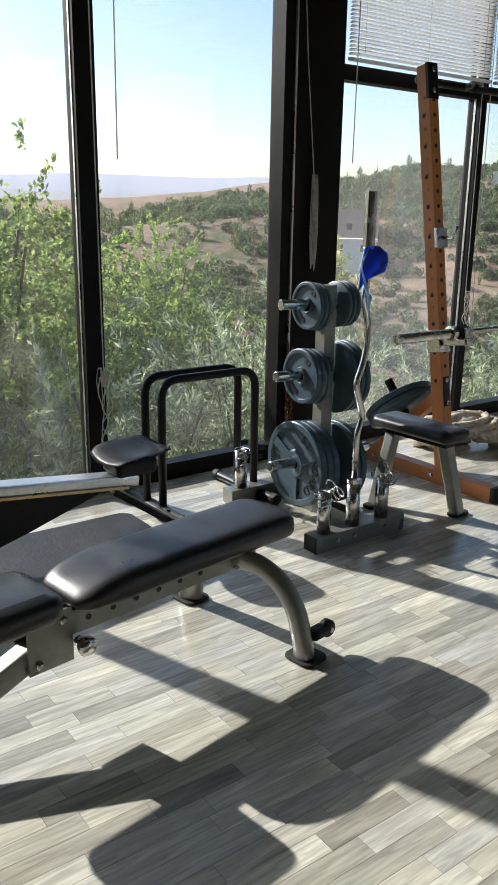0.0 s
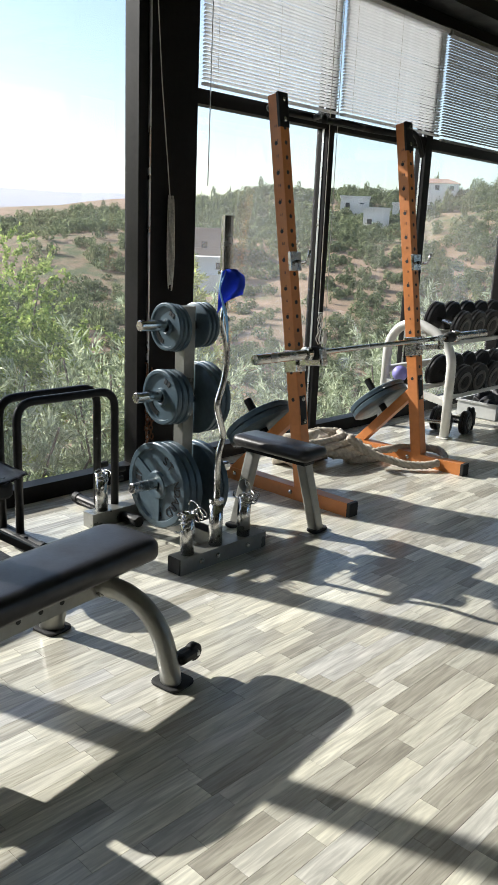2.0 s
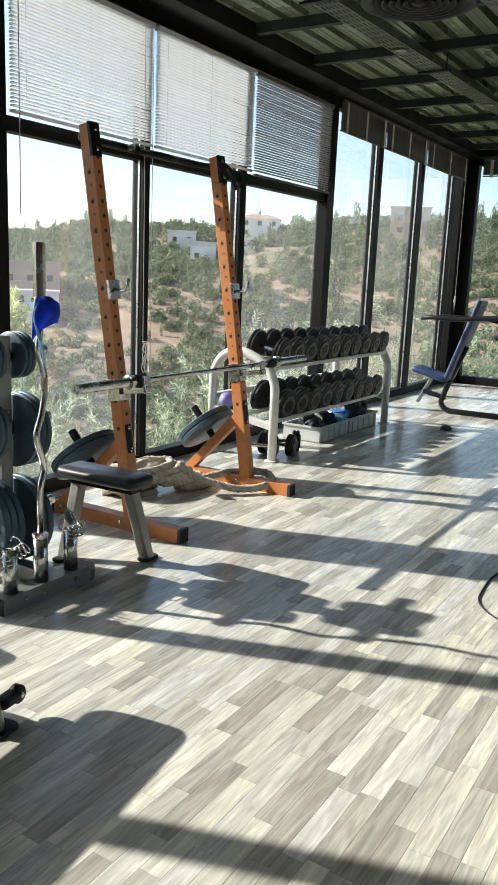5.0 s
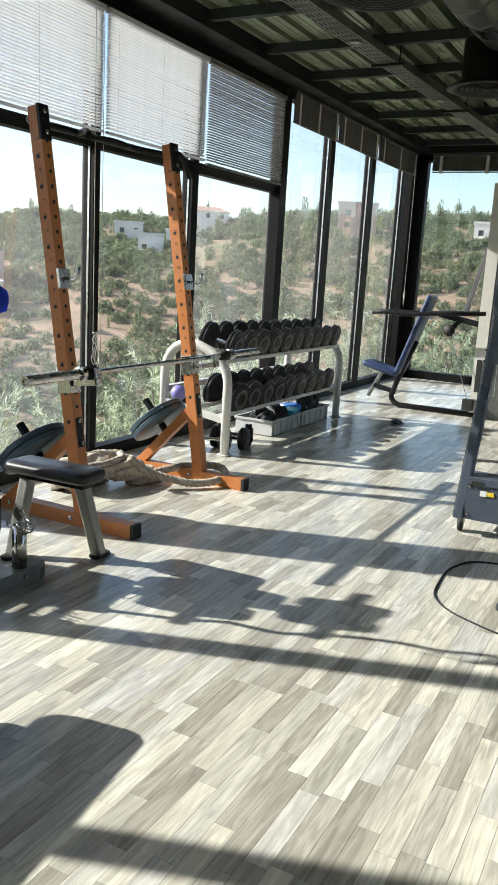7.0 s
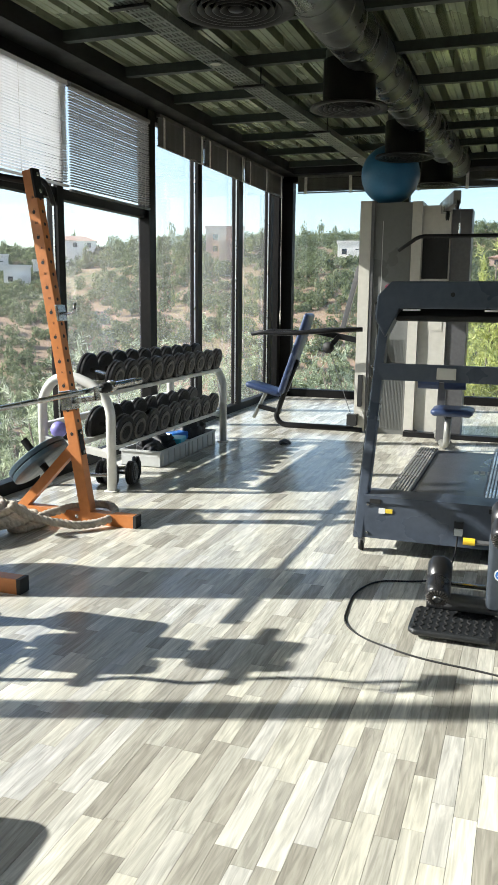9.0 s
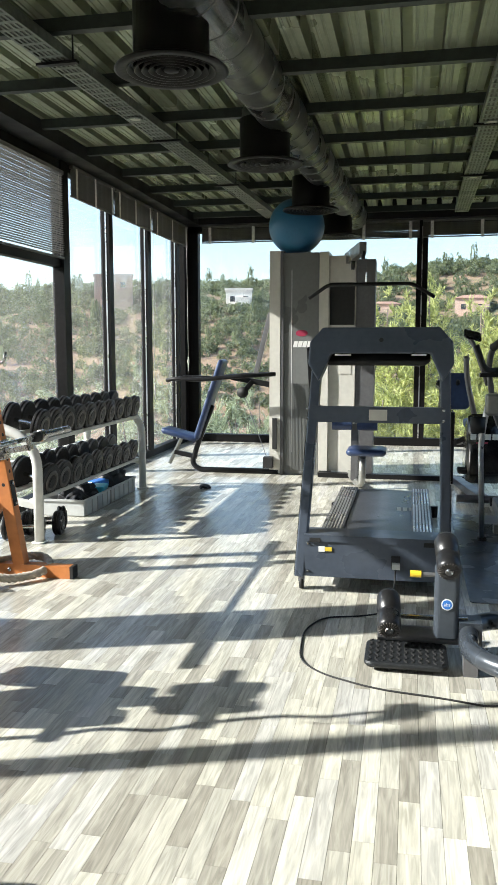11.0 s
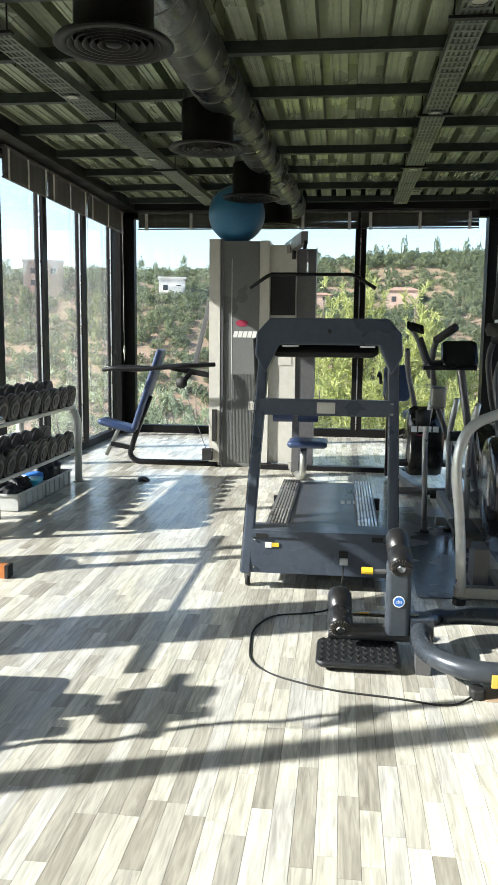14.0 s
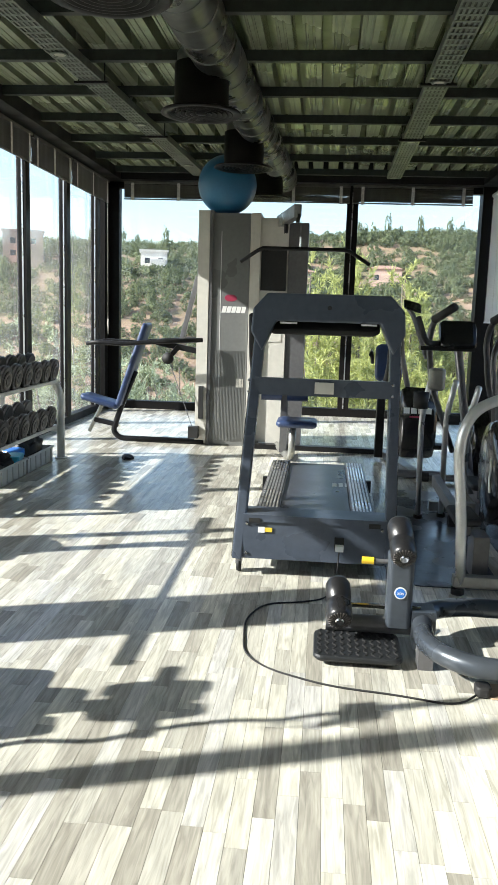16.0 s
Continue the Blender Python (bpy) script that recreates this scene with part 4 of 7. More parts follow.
def pad_shape(x0, x1, half, z0, z1):
    """A long stuffed pad: round corners, a soft rolled edge, sloped and a little narrowed at the x0 end."""
    bm = bmesh.new()
    r, steps, h = 0.06, 7, z1 - z0
    hx = (x1 - x0) / 2 - r
    outline = []
    for sx, sy, a0 in ((1, 1, 0), (-1, 1, 90), (-1, -1, 180), (1, -1, 270)):
        for i in range(steps + 1):
            a = radians(a0 + 90 * i / steps)
            outline.append(((x1 if sx > 0 else x0) - sx * r + r * math.cos(a), sy * (half - r) + r * math.sin(a)))
        if sx == sy:
            # points along the straight side that follows this corner
            outline += [(sx * (hx - 2 * hx * i / 16) + (x0 + x1) / 2, sy * half) for i in range(1, 16)]
    mx, hw = (x0 + x1) / 2, (x1 - x0) / 2
    rolls = [(0.016, 0.0), (0.004, 0.006), (0.0, 0.016)]
    rolls += [(0.045 * (1 - math.cos(radians(a))), h - 0.038 + 0.038 * math.sin(radians(a))) for a in (0, 18, 36, 54, 72, 90)]
    rolls += [(0.075, h + 0.0005), (0.10, h + 0.0006), (0.125, h + 0.0006)]
    rows = []
    for inset, z in rolls:
        fx, fy = 1 - inset / hw, 1 - inset / half
        row = []
        for x, y in outline:
            px, py = mx + (x - mx) * fx, y * fy
            slope = max(0.0, (x0 + 0.17 - px) / 0.17)
            row.append(bm.verts.new((px, py * (1 - 0.10 * slope), z0 + z - 0.040 * slope ** 1.6 * (z / h))))
        rows.append(row)
    k = len(outline)
    for a, b in zip(rows, rows[1:]):
        for i in range(k):
            bm.faces.new((a[i], a[(i + 1) % k], b[(i + 1) % k], b[i]))
    bm.faces.new(list(reversed(rows[0])))
    bm.faces.new(rows[-1])
    return bm


adjustable_bench()


# ---- weight plates ----
def weight_plate(m, r, t, label, group, spokes=False, text=True):
    """An iron plate about the pose's z, its face at z = t."""
    ob = thing("weight_plate", label, "weight plate", group)
    ob.matrix_world = m
    f = 0.012 if t > 0.02 else 0.006
    part("disc", lathed([(0.027, 0), (r - 0.006, 0), (r, 0.005), (r, t - 0.005), (r - 0.005, t), (r * 0.86, t), (r * 0.83, t - f), (r * 0.34, t - f), (r * 0.30, t + 0.002), (0.03, t + 0.002), (0.027, t), (0.027, 0)], 40), PLATE, ob, smooth=False)
    for p in ob.children[0].data.polygons:
        p.use_smooth = True
    ob.children[0].data.set_sharp_from_angle(angle=0.7) if hasattr(ob.children[0].data, "set_sharp_from_angle") else None
    if spokes:
        for i in range(3):
            a = 2.1 * i + 0.5
            b = beamed((0, 0, t - f * 0.7), (r * 0.85 * math.cos(a), r * 0.85 * math.sin(a), t - f * 0.7), 0.05, f * 1.2)
            part("spoke", b, PLATE, ob)
        for text_run, a0, step, rr, size in (("STANDARD", 66, -17, 0.68, 0.062), ("25", -98, 16, 0.66, 0.06)):
            for i, ch in enumerate(text_run):
                a = a0 + step * i
                turn = a - 90 if step < 0 else a + 90
                words(ob, ch, pose(r * rr * math.cos(radians(a)), r * rr * math.sin(radians(a)), t - f + 0.001, 0, 0, turn), size, DARK_TEXT, 0.002)
        marks = bmesh.new()
        for i in range(3):
            a = 150 + 14 * i
            box(marks, -0.011, 0.011, -0.02, 0.02, 0, 0.003, pose(r * 0.68 * math.cos(radians(a)), r * 0.68 * math.sin(radians(a)), t - f, 0, 0, a - 90))
        part("raised_number", marks, DARK_TEXT, ob)
    elif text:
        k = 9
        bm = bmesh.new()
        for i in range(k):
            a = radians(25 + 9 * i)
            rr = r * 0.66
            box(bm, -0.014 * r / 0.2, 0.014 * r / 0.2, -0.02 * r / 0.2, 0.02 * r / 0.2, 0, 0.003, pose(rr * math.cos(a), rr * math.sin(a), t - f, 0, 0, math.degrees(a) - 90))
        part("raised_marks", bm, DARK_TEXT, ob)
        bm = bmesh.new()
        for i in range(2):
            box(bm, -0.013 * r / 0.2 + 0.035 * i * r / 0.2, 0.013 * r / 0.2 + 0.035 * i * r / 0.2, -0.02 * r / 0.2, 0.02 * r / 0.2, 0, 0.003, pose(-0.01, -r * 0.62, t - f))
        part("raised_number", bm, DARK_TEXT, ob)
    return ob


# ---- plate tree ----
def spring_collar(m):
    ob = thing("spring_collar", "loose chrome spring collar hung on a tube of the plate tree", "collar", "spring collars")
    ob.matrix_world = m
    pts = [(0.028 * math.cos(a * 0.7), 0.028 * math.sin(a * 0.7), 0.0035 * a * 0.7) for a in range(28)]
    part("coil", piped(pts, 0.0032, 6), CHROME, ob, smooth=True)
    part("grip", piped([pts[0], (0.05, -0.01, -0.004), (0.085, -0.02, 0.01), (0.09, 0.0, 0.02)], 0.0032, 6, 0.02), CHROME, ob, smooth=True)
    part("grip", piped([pts[-1], (0.04, 0.04, 0.075), (0.075, 0.055, 0.07), (0.085, 0.04, 0.06)], 0.0032, 6, 0.02), CHROME, ob, smooth=True)
    return ob


def plate_tree():
    ob = thing("plate_tree", "silver-grey weight tree with chrome pegs and bar holders", "weight rack")
    px, py = 2.565, 2.87
    part("upright", boxed(px - 0.032, px + 0.032, py - 0.032, py + 0.032, 0.06, 1.10), SILVER, ob, bevel=0.005)
    part("front_foot", boxed(2.21, 2.74, 2.47, 2.55, 0.0, 0.075), SILVER, ob, bevel=0.005)
    part("back_foot", boxed(2.25, 2.74, 3.16, 3.24, 0.0, 0.075), SILVER, ob, bevel=0.005)
    part("spine", boxed(px - 0.035, px + 0.035, 2.55, 3.16, 0.0, 0.07), SILVER, ob, bevel=0.005)
    for x in (2.21, 2.74):
        part("end_cap", boxed(x - 0.006, x + 0.006, 2.472, 2.548, 0.004, 0.073), RUBBER, ob)
    for z, n in ((1.015, 0.25), (0.695, 0.27), (0.275, 0.29)):
        for s in (-1, 1):
            part("peg", lathed([(0, 0), (0.024, 0), (0.024, n - 0.004), (0.02, n), (0, n)], 18, aim((px + s * 0.02, py, z), (px + s, py, z + 0.03))), CHROME, ob, smooth=False)
    for x, y in ((2.28, 2.51), (2.45, 2.51), (2.63, 2.51), (2.33, 3.2)):
        part("bar_holder", lathed([(0.026, 0.07), (0.031, 0.07), (0.031, 0.265), (0.026, 0.265), (0.026, 0.08)], 20, pose(x, y, 0)), CHROME, ob, smooth=True)
    for x in (2.33, 2.43, 2.62):
        bolt(ob, (x, 2.47, 0.04), (x, 0, 0.04))
    G = "plates on the weight tree"
    B = "blue-grey enamelled iron weight plate on a chrome peg"
    for z, r, t, k, spoke in ((1.015, 0.108, 0.022, 3, False), (0.695, 0.128, 0.03, 3, False), (0.275, 0.205, 0.036, 3, True)):
        for i in range(k):
            x = px - 0.05 - (t + 0.004) * i
            weight_plate(pose(x, py, z + 0.004 * i - 0.012, 0, -90, 0) @ pose(0, 0, 0, 0, 0, -90 if spoke else 30 * i), r, t, B, G, spoke and i == k - 1, i == k - 1)
    for z, r, t, k in ((1.01, 0.105, 0.022, 3), (0.665, 0.17, 0.03, 3), (0.245, 0.20, 0.036, 2)):
        for i in range(k):
            weight_plate(pose(px + 0.05 + (t + 0.004) * i, py, z, 0, 90, 0) @ pose(0, 0, 0, 0, 0, 40 * i), r, t, B, G, False, i == k - 1)
    spring_collar(pose(2.275, 2.505, 0.205, 15, 10, 200))
    spring_collar(pose(2.30, 2.50, 0.235, 70, 20, 80))
    spring_collar(pose(2.63, 2.505, 0.225, 20, -12, 20))
    spring_collar(pose(2.66, 2.50, 0.24, 75, -15, 120))
    spring_collar(pose(2.335, 3.19, 0.225, 20, 10, 240))
    return ob


plate_tree()


def curl_bar():
    ob = thing("curl_bar", "chrome zigzag curl bar standing upright in the plate tree", "barbell", at=pose(2.45, 2.51, 0.075))
    part("lower_sleeve", lathed([(0, 0), (0.025, 0), (0.025, 0.195), (0.034, 0.2), (0.034, 0.215), (0.014, 0.22), (0, 0.22)], 18), CHROME, ob, smooth=False)
    part("grip_bar", piped([(0, 0, 0.2), (0, 0, 0.42), (0.03, 0, 0.50), (-0.022, 0, 0.64), (0.012, 0, 0.72), (0.03, 0, 0.80), (0.032, 0, 0.90), (-0.005, 0, 1.0), (0.01, 0, 1.06), (0.01, 0, 1.20)], 0.0142, 12, 0.03), CHROME, ob, smooth=True)
    part("upper_sleeve", lathed([(0, 0), (0.034, 0), (0.034, 0.014), (0.025, 0.018), (0.025, 0.235), (0, 0.235)], 18, pose(0.01, 0, 1.19)), CHROME, ob, smooth=False)
    return ob


curl_bar()


def face_mask():
    ob = thing("face_mask", "blue cloth face mask hung by its loops on the curl bar", "face mask", at=pose(2.455, 2.475, 1.23))
    bm = bmesh.new()
    n, k = 10, 8
    grid = []
    for i in range(n + 1):
        row = []
        for j in range(k + 1):
            u, v = i / n, j / k
            x = -0.05 + 0.13 * u - 0.03 * v * (1 - u)
            z = 0.05 - 0.02 * u - (0.17 - 0.09 * u) * v + 0.02 * math.sin(u * 3)
            y = -0.045 * math.sin(math.pi * u) * math.sin(math.pi * min(1, v * 1.1)) + 0.006 * math.sin(9 * u + 5 * v)
            row.append(bm.verts.new((x, y, z)))
        grid.append(row)
    for i in range(n):
        for j in range(k):
            bm.faces.new((grid[i][j], grid[i + 1][j], grid[i + 1][j + 1], grid[i][j + 1]))
    bmesh.ops.solidify(bm, geom=bm.faces[:], thickness=0.004)
    part("cloth", bm, BLUE_CLOTH, ob, smooth=True)
    for s in (0, 1):
        part("ear_loop", piped([(-0.05 + 0.02 * s, 0, 0.05), (-0.075, -0.01, -0.02), (-0.045, -0.03, -0.12 - 0.03 * s), (-0.025, -0.02, -0.2 - 0.05 * s), (-0.01, 0, -0.16), (-0.045, 0, -0.09)], 0.003, 6, 0.03), LIGHT_BLUE, ob, smooth=True)
    return ob


face_mask()


# ---- small seat by the rack ----
def utility_seat():
    ob = thing("utility_seat", "small black padded seat on two silver legs", "bench", at=pose(2.955, 2.60, 0, 0, 0, 3))
    part("pad", slab(0, 0, 0.20, 0.48, 0.405, 0.46, 0.05, 0.006), PAD, ob, smooth=True)
    part("board", boxed(-0.04, 0.04, -0.19, 0.19, 0.375, 0.404), BLACK_STEEL, ob, bevel=0.004)
    part("leg", beamed((0.0, -0.155, 0.39), (0.125, -0.165, 0.01), 0.055, 0.06, (0, 1, 0)), SILVER, ob, bevel=0.01)
    part("leg", beamed((0.0, 0.155, 0.39), (-0.10, 0.165, 0.01), 0.055, 0.06, (0, 1, 0)), SILVER, ob, bevel=0.01)
    part("foot", slab(0.135, -0.165, 0.12, 0.07, 0.0, 0.018, 0.03), RUBBER, ob)
    part("foot", slab(-0.11, 0.165, 0.12, 0.07, 0.0, 0.018, 0.03), RUBBER, ob)
    return ob


utility_seat()


# ---- orange squat stand ----
def squat_stand():
    ob = thing("squat_stand", "orange steel squat stand with leaning posts and black top bar", "squat rack")
    ends = []
    for x, back in ((3.41, 3.38), (4.60, 3.34)):
        part("base_beam", boxed(x - 0.035, x + 0.035, 2.455, back, 0.0, 0.075), ORANGE, ob, bevel=0.004)
        part("end_cap", boxed(x - 0.0365, x + 0.0365, 2.447, 2.467, 0.001, 0.0765), RUBBER, ob, "black end cap", bevel=0.003)
        part("end_cap", boxed(x - 0.0365, x + 0.0365, back - 0.012, back + 0.008, 0.001, 0.0765), RUBBER, ob, "black end cap", bevel=0.003)
        foot, top = Vector((x, 2.80, 0.07)), Vector((x, 3.135, 2.14))
        post = part("post", beamed(foot, top, 0.07, 0.075, (0, 1, 0)), ORANGE, ob, bevel=0.004)
        way = (top - foot).normalized()
        out = Vector((0, -way.z, way.y))
        for i in range(20):
            p = foot + way * (0.50 + 0.075 * i)
            for face, off in ((out, 0.0372), (Vector((-1, 0, 0)), 0.0352)):
                if face.x and i % 2:
                    continue
                part("hole", lathed([(0, 0), (0.011, 0), (0.011, 0.0012), (0, 0.0012)], 10, aim(p + face * off, p + face)), RUBBER, post)
        for i in range(18):
            p = foot + way * (0.66 + 0.075 * i) + Vector((-0.0358, 0, 0)) + out * 0.004
            words(post, str(i + 1), Matrix.Translation(p) @ Matrix(((0, 0, -1, 0), (-1, 0, 0, 0), (0, 1, 0, 0), (0, 0, 0, 1))), 0.022, DARK_TEXT, 0.0004)
        part("top_plate", beamed(top - way * 0.17 + out * 0.03, top + way * 0.005 + out * 0.03, 0.074, 0.02, (0, 1, 0)), BLACK_STEEL, ob, "black bolted top plate", bevel=0.004)
        for k in (0.03, 0.13):
            p = top - way * k + out * 0.041
            bolt(ob, p, p + out, 0.013)
        part("gusset", beamed(foot + way * 0.36 + out * 0.036, foot + way * 0.52 + out * 0.036, 0.05, 0.008, (0, 1, 0)), BLACK_STEEL, ob, bevel=0.003)
        for k in (0.38, 0.50):
            p = foot + way * k + out * 0.041
            bolt(ob, p, p + out, 0.012)
        part("brace", beamed((x, back - 0.05, 0.05), (x, 2.86, 0.50), 0.06, 0.06), ORANGE, ob, bevel=0.004)
        bolt(ob, (x - 0.036, 2.86, 0.04), (x - 1, 2.86, 0.04), 0.013)
        bolt(ob, (x - 0.036, back - 0.08, 0.045), (x - 1, back - 0.08, 0.045), 0.013)
        n = Vector((0, 0.67, 0.74))
        c = Vector((x, 3.09, 0.31))
        part("storage_peg", rodded(c, c + n * 0.25, 0.024, 16), BLACK_STEEL, ob)
        for i in range(2):
            weight_plate(aim(c + n * (0.045 + 0.04 * i), c + n * 2), 0.205, 0.036, "blue-grey iron plate stored on the orange stand", "plates on the squat stand", False, False)
        # upper saddle and lower hook
        q = foot + way * 1.24
        part("saddle", beamed(q + out * 0.045 - way * 0.05, q + out * 0.045 + way * 0.05, 0.085, 0.02, (0, 1, 0)), CHROME, ob, "chrome bar saddle", bevel=0.003)
        part("saddle_arm", piped([q + out * 0.05, q + out * 0.13 - way * 0.02, q + out * 0.155 + way * 0.045], 0.009, 8, 0.03), CHROME, ob, smooth=True)
        q = foot + way * 0.70
        part("bar_hook", beamed(q + out * 0.02, q + out * 0.21 - way * 0.0, 0.05, 0.035), CHROME, ob, "chrome bar hook", bevel=0.004)
        part("hook_sleeve", beamed(q - way * 0.05, q + way * 0.07, 0.082, 0.086, (0, 1, 0)), CHROME, ob, bevel=0.003)
        part("hook_lip", beamed(q + out * 0.20 - way * 0.02, q + out * 0.20 + way * 0.07, 0.05, 0.014, (0, 1, 0)), CHROME, ob, bevel=0.003)
        ends.append(top)
    a, b = ends
    up = Vector((0, 0.0, -0.06))
    part("pull_up_bar", piped([a + up + Vector((0, 0.02, 0)), a + up + Vector((0.1, 0.16, 0.02)), b + up + Vector((-0.1, 0.16, 0.02)), b + up + Vector((0, 0.02, 0))], 0.02, 12, 0.08), BLACK_STEEL, ob, "black pull-up bar", smooth=True)
    part("grip_horn", piped([b + up + Vector((0.0, 0.0, 0.03)), b + up + Vector((0.12, -0.03, 0.01)), b + up + Vector((0.18, -0.04, -0.12))], 0.017, 10, 0.06), BLACK_STEEL, ob, smooth=True)
    part("grip_horn", piped([a + up + Vector((0.50, 0.16, 0.02)), a + up + Vector((0.42, 0.02, 0.02)), a + up + Vector((0.34, -0.05, -0.03))], 0.017, 10, 0.06), BLACK_STEEL, ob, smooth=True)
    part("grip_horn", piped([a + up + Vector((0.62, 0.16, 0.02)), a + up + Vector((0.66, 0.02, 0.0)), a + up + Vector((0.75, -0.02, -0.02))], 0.017, 10, 0.06), BLACK_STEEL, ob, smooth=True)
    return ob


squat_stand()


def barbell():
    y, z = 2.765, 0.835
    ob = thing("barbell", "long chrome barbell resting on the hooks of the orange stand", "barbell", at=pose(2.93, y, z))
    part("shaft", rodded((0.40, 0, 0), (1.93, 0, 0), 0.0145, 16), CHROME, ob, smooth=False)
    for a, s in ((0.0, 1), (2.33, -1)):
        m = pose(a, 0, 0, 0, 90 * s, 0)
        part("sleeve", lathed([(0, 0.004), (0.012, 0.004), (0.013, 0), (0.025, 0), (0.026, 0.003), (0.026, 0.38), (0.038, 0.382), (0.038, 0.41), (0.03, 0.415), (0.026, 0.44), (0, 0.44)], 24, m), CHROME, ob, smooth=False)
        part("collar", lathed([(0.016, 0.44), (0.034, 0.442), (0.036, 0.47), (0.03, 0.49), (0.03, 0.52), (0.016, 0.522)], 20, m), RUBBER, ob, "black rubber collar", smooth=True)
    return ob


barbell()


# ---- battle rope heaped by the stand ----
def twisted(points, r, twist=70.0):
    """A thick laid rope: three strands wound about a path."""
    bm = bmesh.new()
    pts = arc(points, 0.3, 8)
    fine = []
    for a, b in zip(pts, pts[1:]):
        k = max(1, int((b - a).length / 0.012))
        fine += [a + (b - a) * (i / k) for i in range(k)]
    run = 0.0
    for s in range(3):
        line, run = [], 0.0
        for i, p in enumerate(fine):
            d = (fine[min(i + 1, len(fine) - 1)] - fine[max(i - 1, 0)]).normalized()
            side = d.orthogonal().normalized() if abs(d.z) > 0.95 else d.cross(Vector((0, 0, 1))).normalized()
            other = d.cross(side)
            run += 0.012
            a = run * twist + s * 2.094
            line.append(p + (side * math.cos(a) + other * math.sin(a)) * r * 0.46)
        pipe(bm, line[::2], r * 0.6, 7)
    return bm


def battle_rope():
    ob = thing("battle_rope", "thick dirty cream battle rope heaped round the orange stand", "rope")
    r = 0.028
    part("loop", twisted([(4.15, 3.05, 0.20), (4.25, 2.98, 0.10), (4.40, 2.72, r), (4.62, 2.60, 0.05), (4.76, 2.72, 0.09), (4.74, 2.90, 0.07), (4.50, 2.98, 0.08), (4.28, 3.10, 0.03)], r), ROPE, ob, smooth=True)
    rng = random.Random(3)
    for k in range(5):
        cx, cy, z = 4.08 + 0.07 * k, 3.28 - 0.05 * k, r + 0.042 * (4 - k) * 0.75
        pts = [(cx + (0.27 - 0.03 * k) * math.cos(a * 0.8 + k) + rng.uniform(-0.02, 0.02), cy + (0.13 - 0.012 * k) * math.sin(a * 0.8 + k), z + rng.uniform(0, 0.012)) for a in range(9)]
        part("coil", twisted(pts, r), ROPE, ob, smooth=True)
    bm = bmesh.new()
    rounded_slab(bm, 4.02, 3.33, 0.42, 0.2, 0.0, 0.16, 0.09, 0.02, 5)
    bmesh.ops.subdivide_edges(bm, edges=bm.edges[:], cuts=2, use_grid_fill=True)
    for v in bm.verts:
        v.co += Vector((noise.noise(v.co * 14), noise.noise(v.co * 14 + Vector((5, 0, 0))), noise.noise(v.co * 14 + Vector((0, 7, 0))))) * 0.035
        v.co.z = max(v.co.z, 0.0)
    part("cloth_heap", bm, ROPE, ob, "crumpled cream canvas on the rope", smooth=True)
    return ob


battle_rope()


# ---- rusty chain on the column ----
def chain():
    ob = thing("chain", "rusty steel chain hung on the black column", "chain", at=pose(2.975, 3.655, 0.66))
    rust = material("rusty_chain_steel", (0.20, 0.085, 0.04), 0.7, 0.4, 0.3, 60, 0.4, 120, 0.4, (0.08, 0.05, 0.035), 20)
    part("hook", piped([(0, 0.01, 0.03), (0, -0.012, 0.035), (0, -0.016, 0.012), (0, -0.006, 0.004)], 0.004, 8, 0.01), rust, ob, smooth=True)
    ring = [(0.010 * math.cos(radians(a)), 0, 0.018 * math.sin(radians(a))) for a in range(0, 361, 30)]
    first = part("link", piped(ring, 0.0036, 6), rust, ob, smooth=True)
    for i in range(34):
        o = first if i == 0 else new("link", first.data)
        o.parent = ob
        side, k = (0.0, i) if i < 18 else (0.032, i - 18)
        o.matrix_basis = pose(side + 0.004 * math.sin(k * 1.3), -0.012, -0.026 * k - 0.012, 0, 6 * math.sin(k), 90 * (k % 2) + 35)
    return ob


chain()


# ---- dumbbells and their rack ----
def dumbbell(m, r, label, group):
    """A dumbbell along y whose middle is the pose."""
    ob = thing("dumbbell", label, "dumbbell", group)
    ob.matrix_world = m
    half = 0.15
    part("handle", rodded((0, -half + 0.05, 0), (0, half - 0.05, 0), 0.015, 12), CHROME, ob)
    for s in (-1, 1):
        part("head", lathed([(0, -0.004), (0.03, -0.004), (0.032, 0.0), (r * 0.62, 0.0), (r * 0.66, 0.006), (r * 0.9, 0.006), (r, 0.014), (r, 0.028), (r * 0.93, 0.032), (r * 0.93, 0.038), (r, 0.042), (r, 0.056), (r * 0.9, 0.064), (0.02, 0.064), (0, 0.064)], 28, pose(0, s * half, 0, 90 * s, 0, 0)), IRON, ob, smooth=False)
        part("face_ring", lathed([(r * 0.40, -0.001), (r * 0.44, -0.004), (r * 0.60, -0.004), (r * 0.63, 0.001)], 24, pose(0, s * half, 0, 90 * s, 0, 0)), GREY_DISC, ob, "worn grey ring on the face", smooth=True)
    return ob


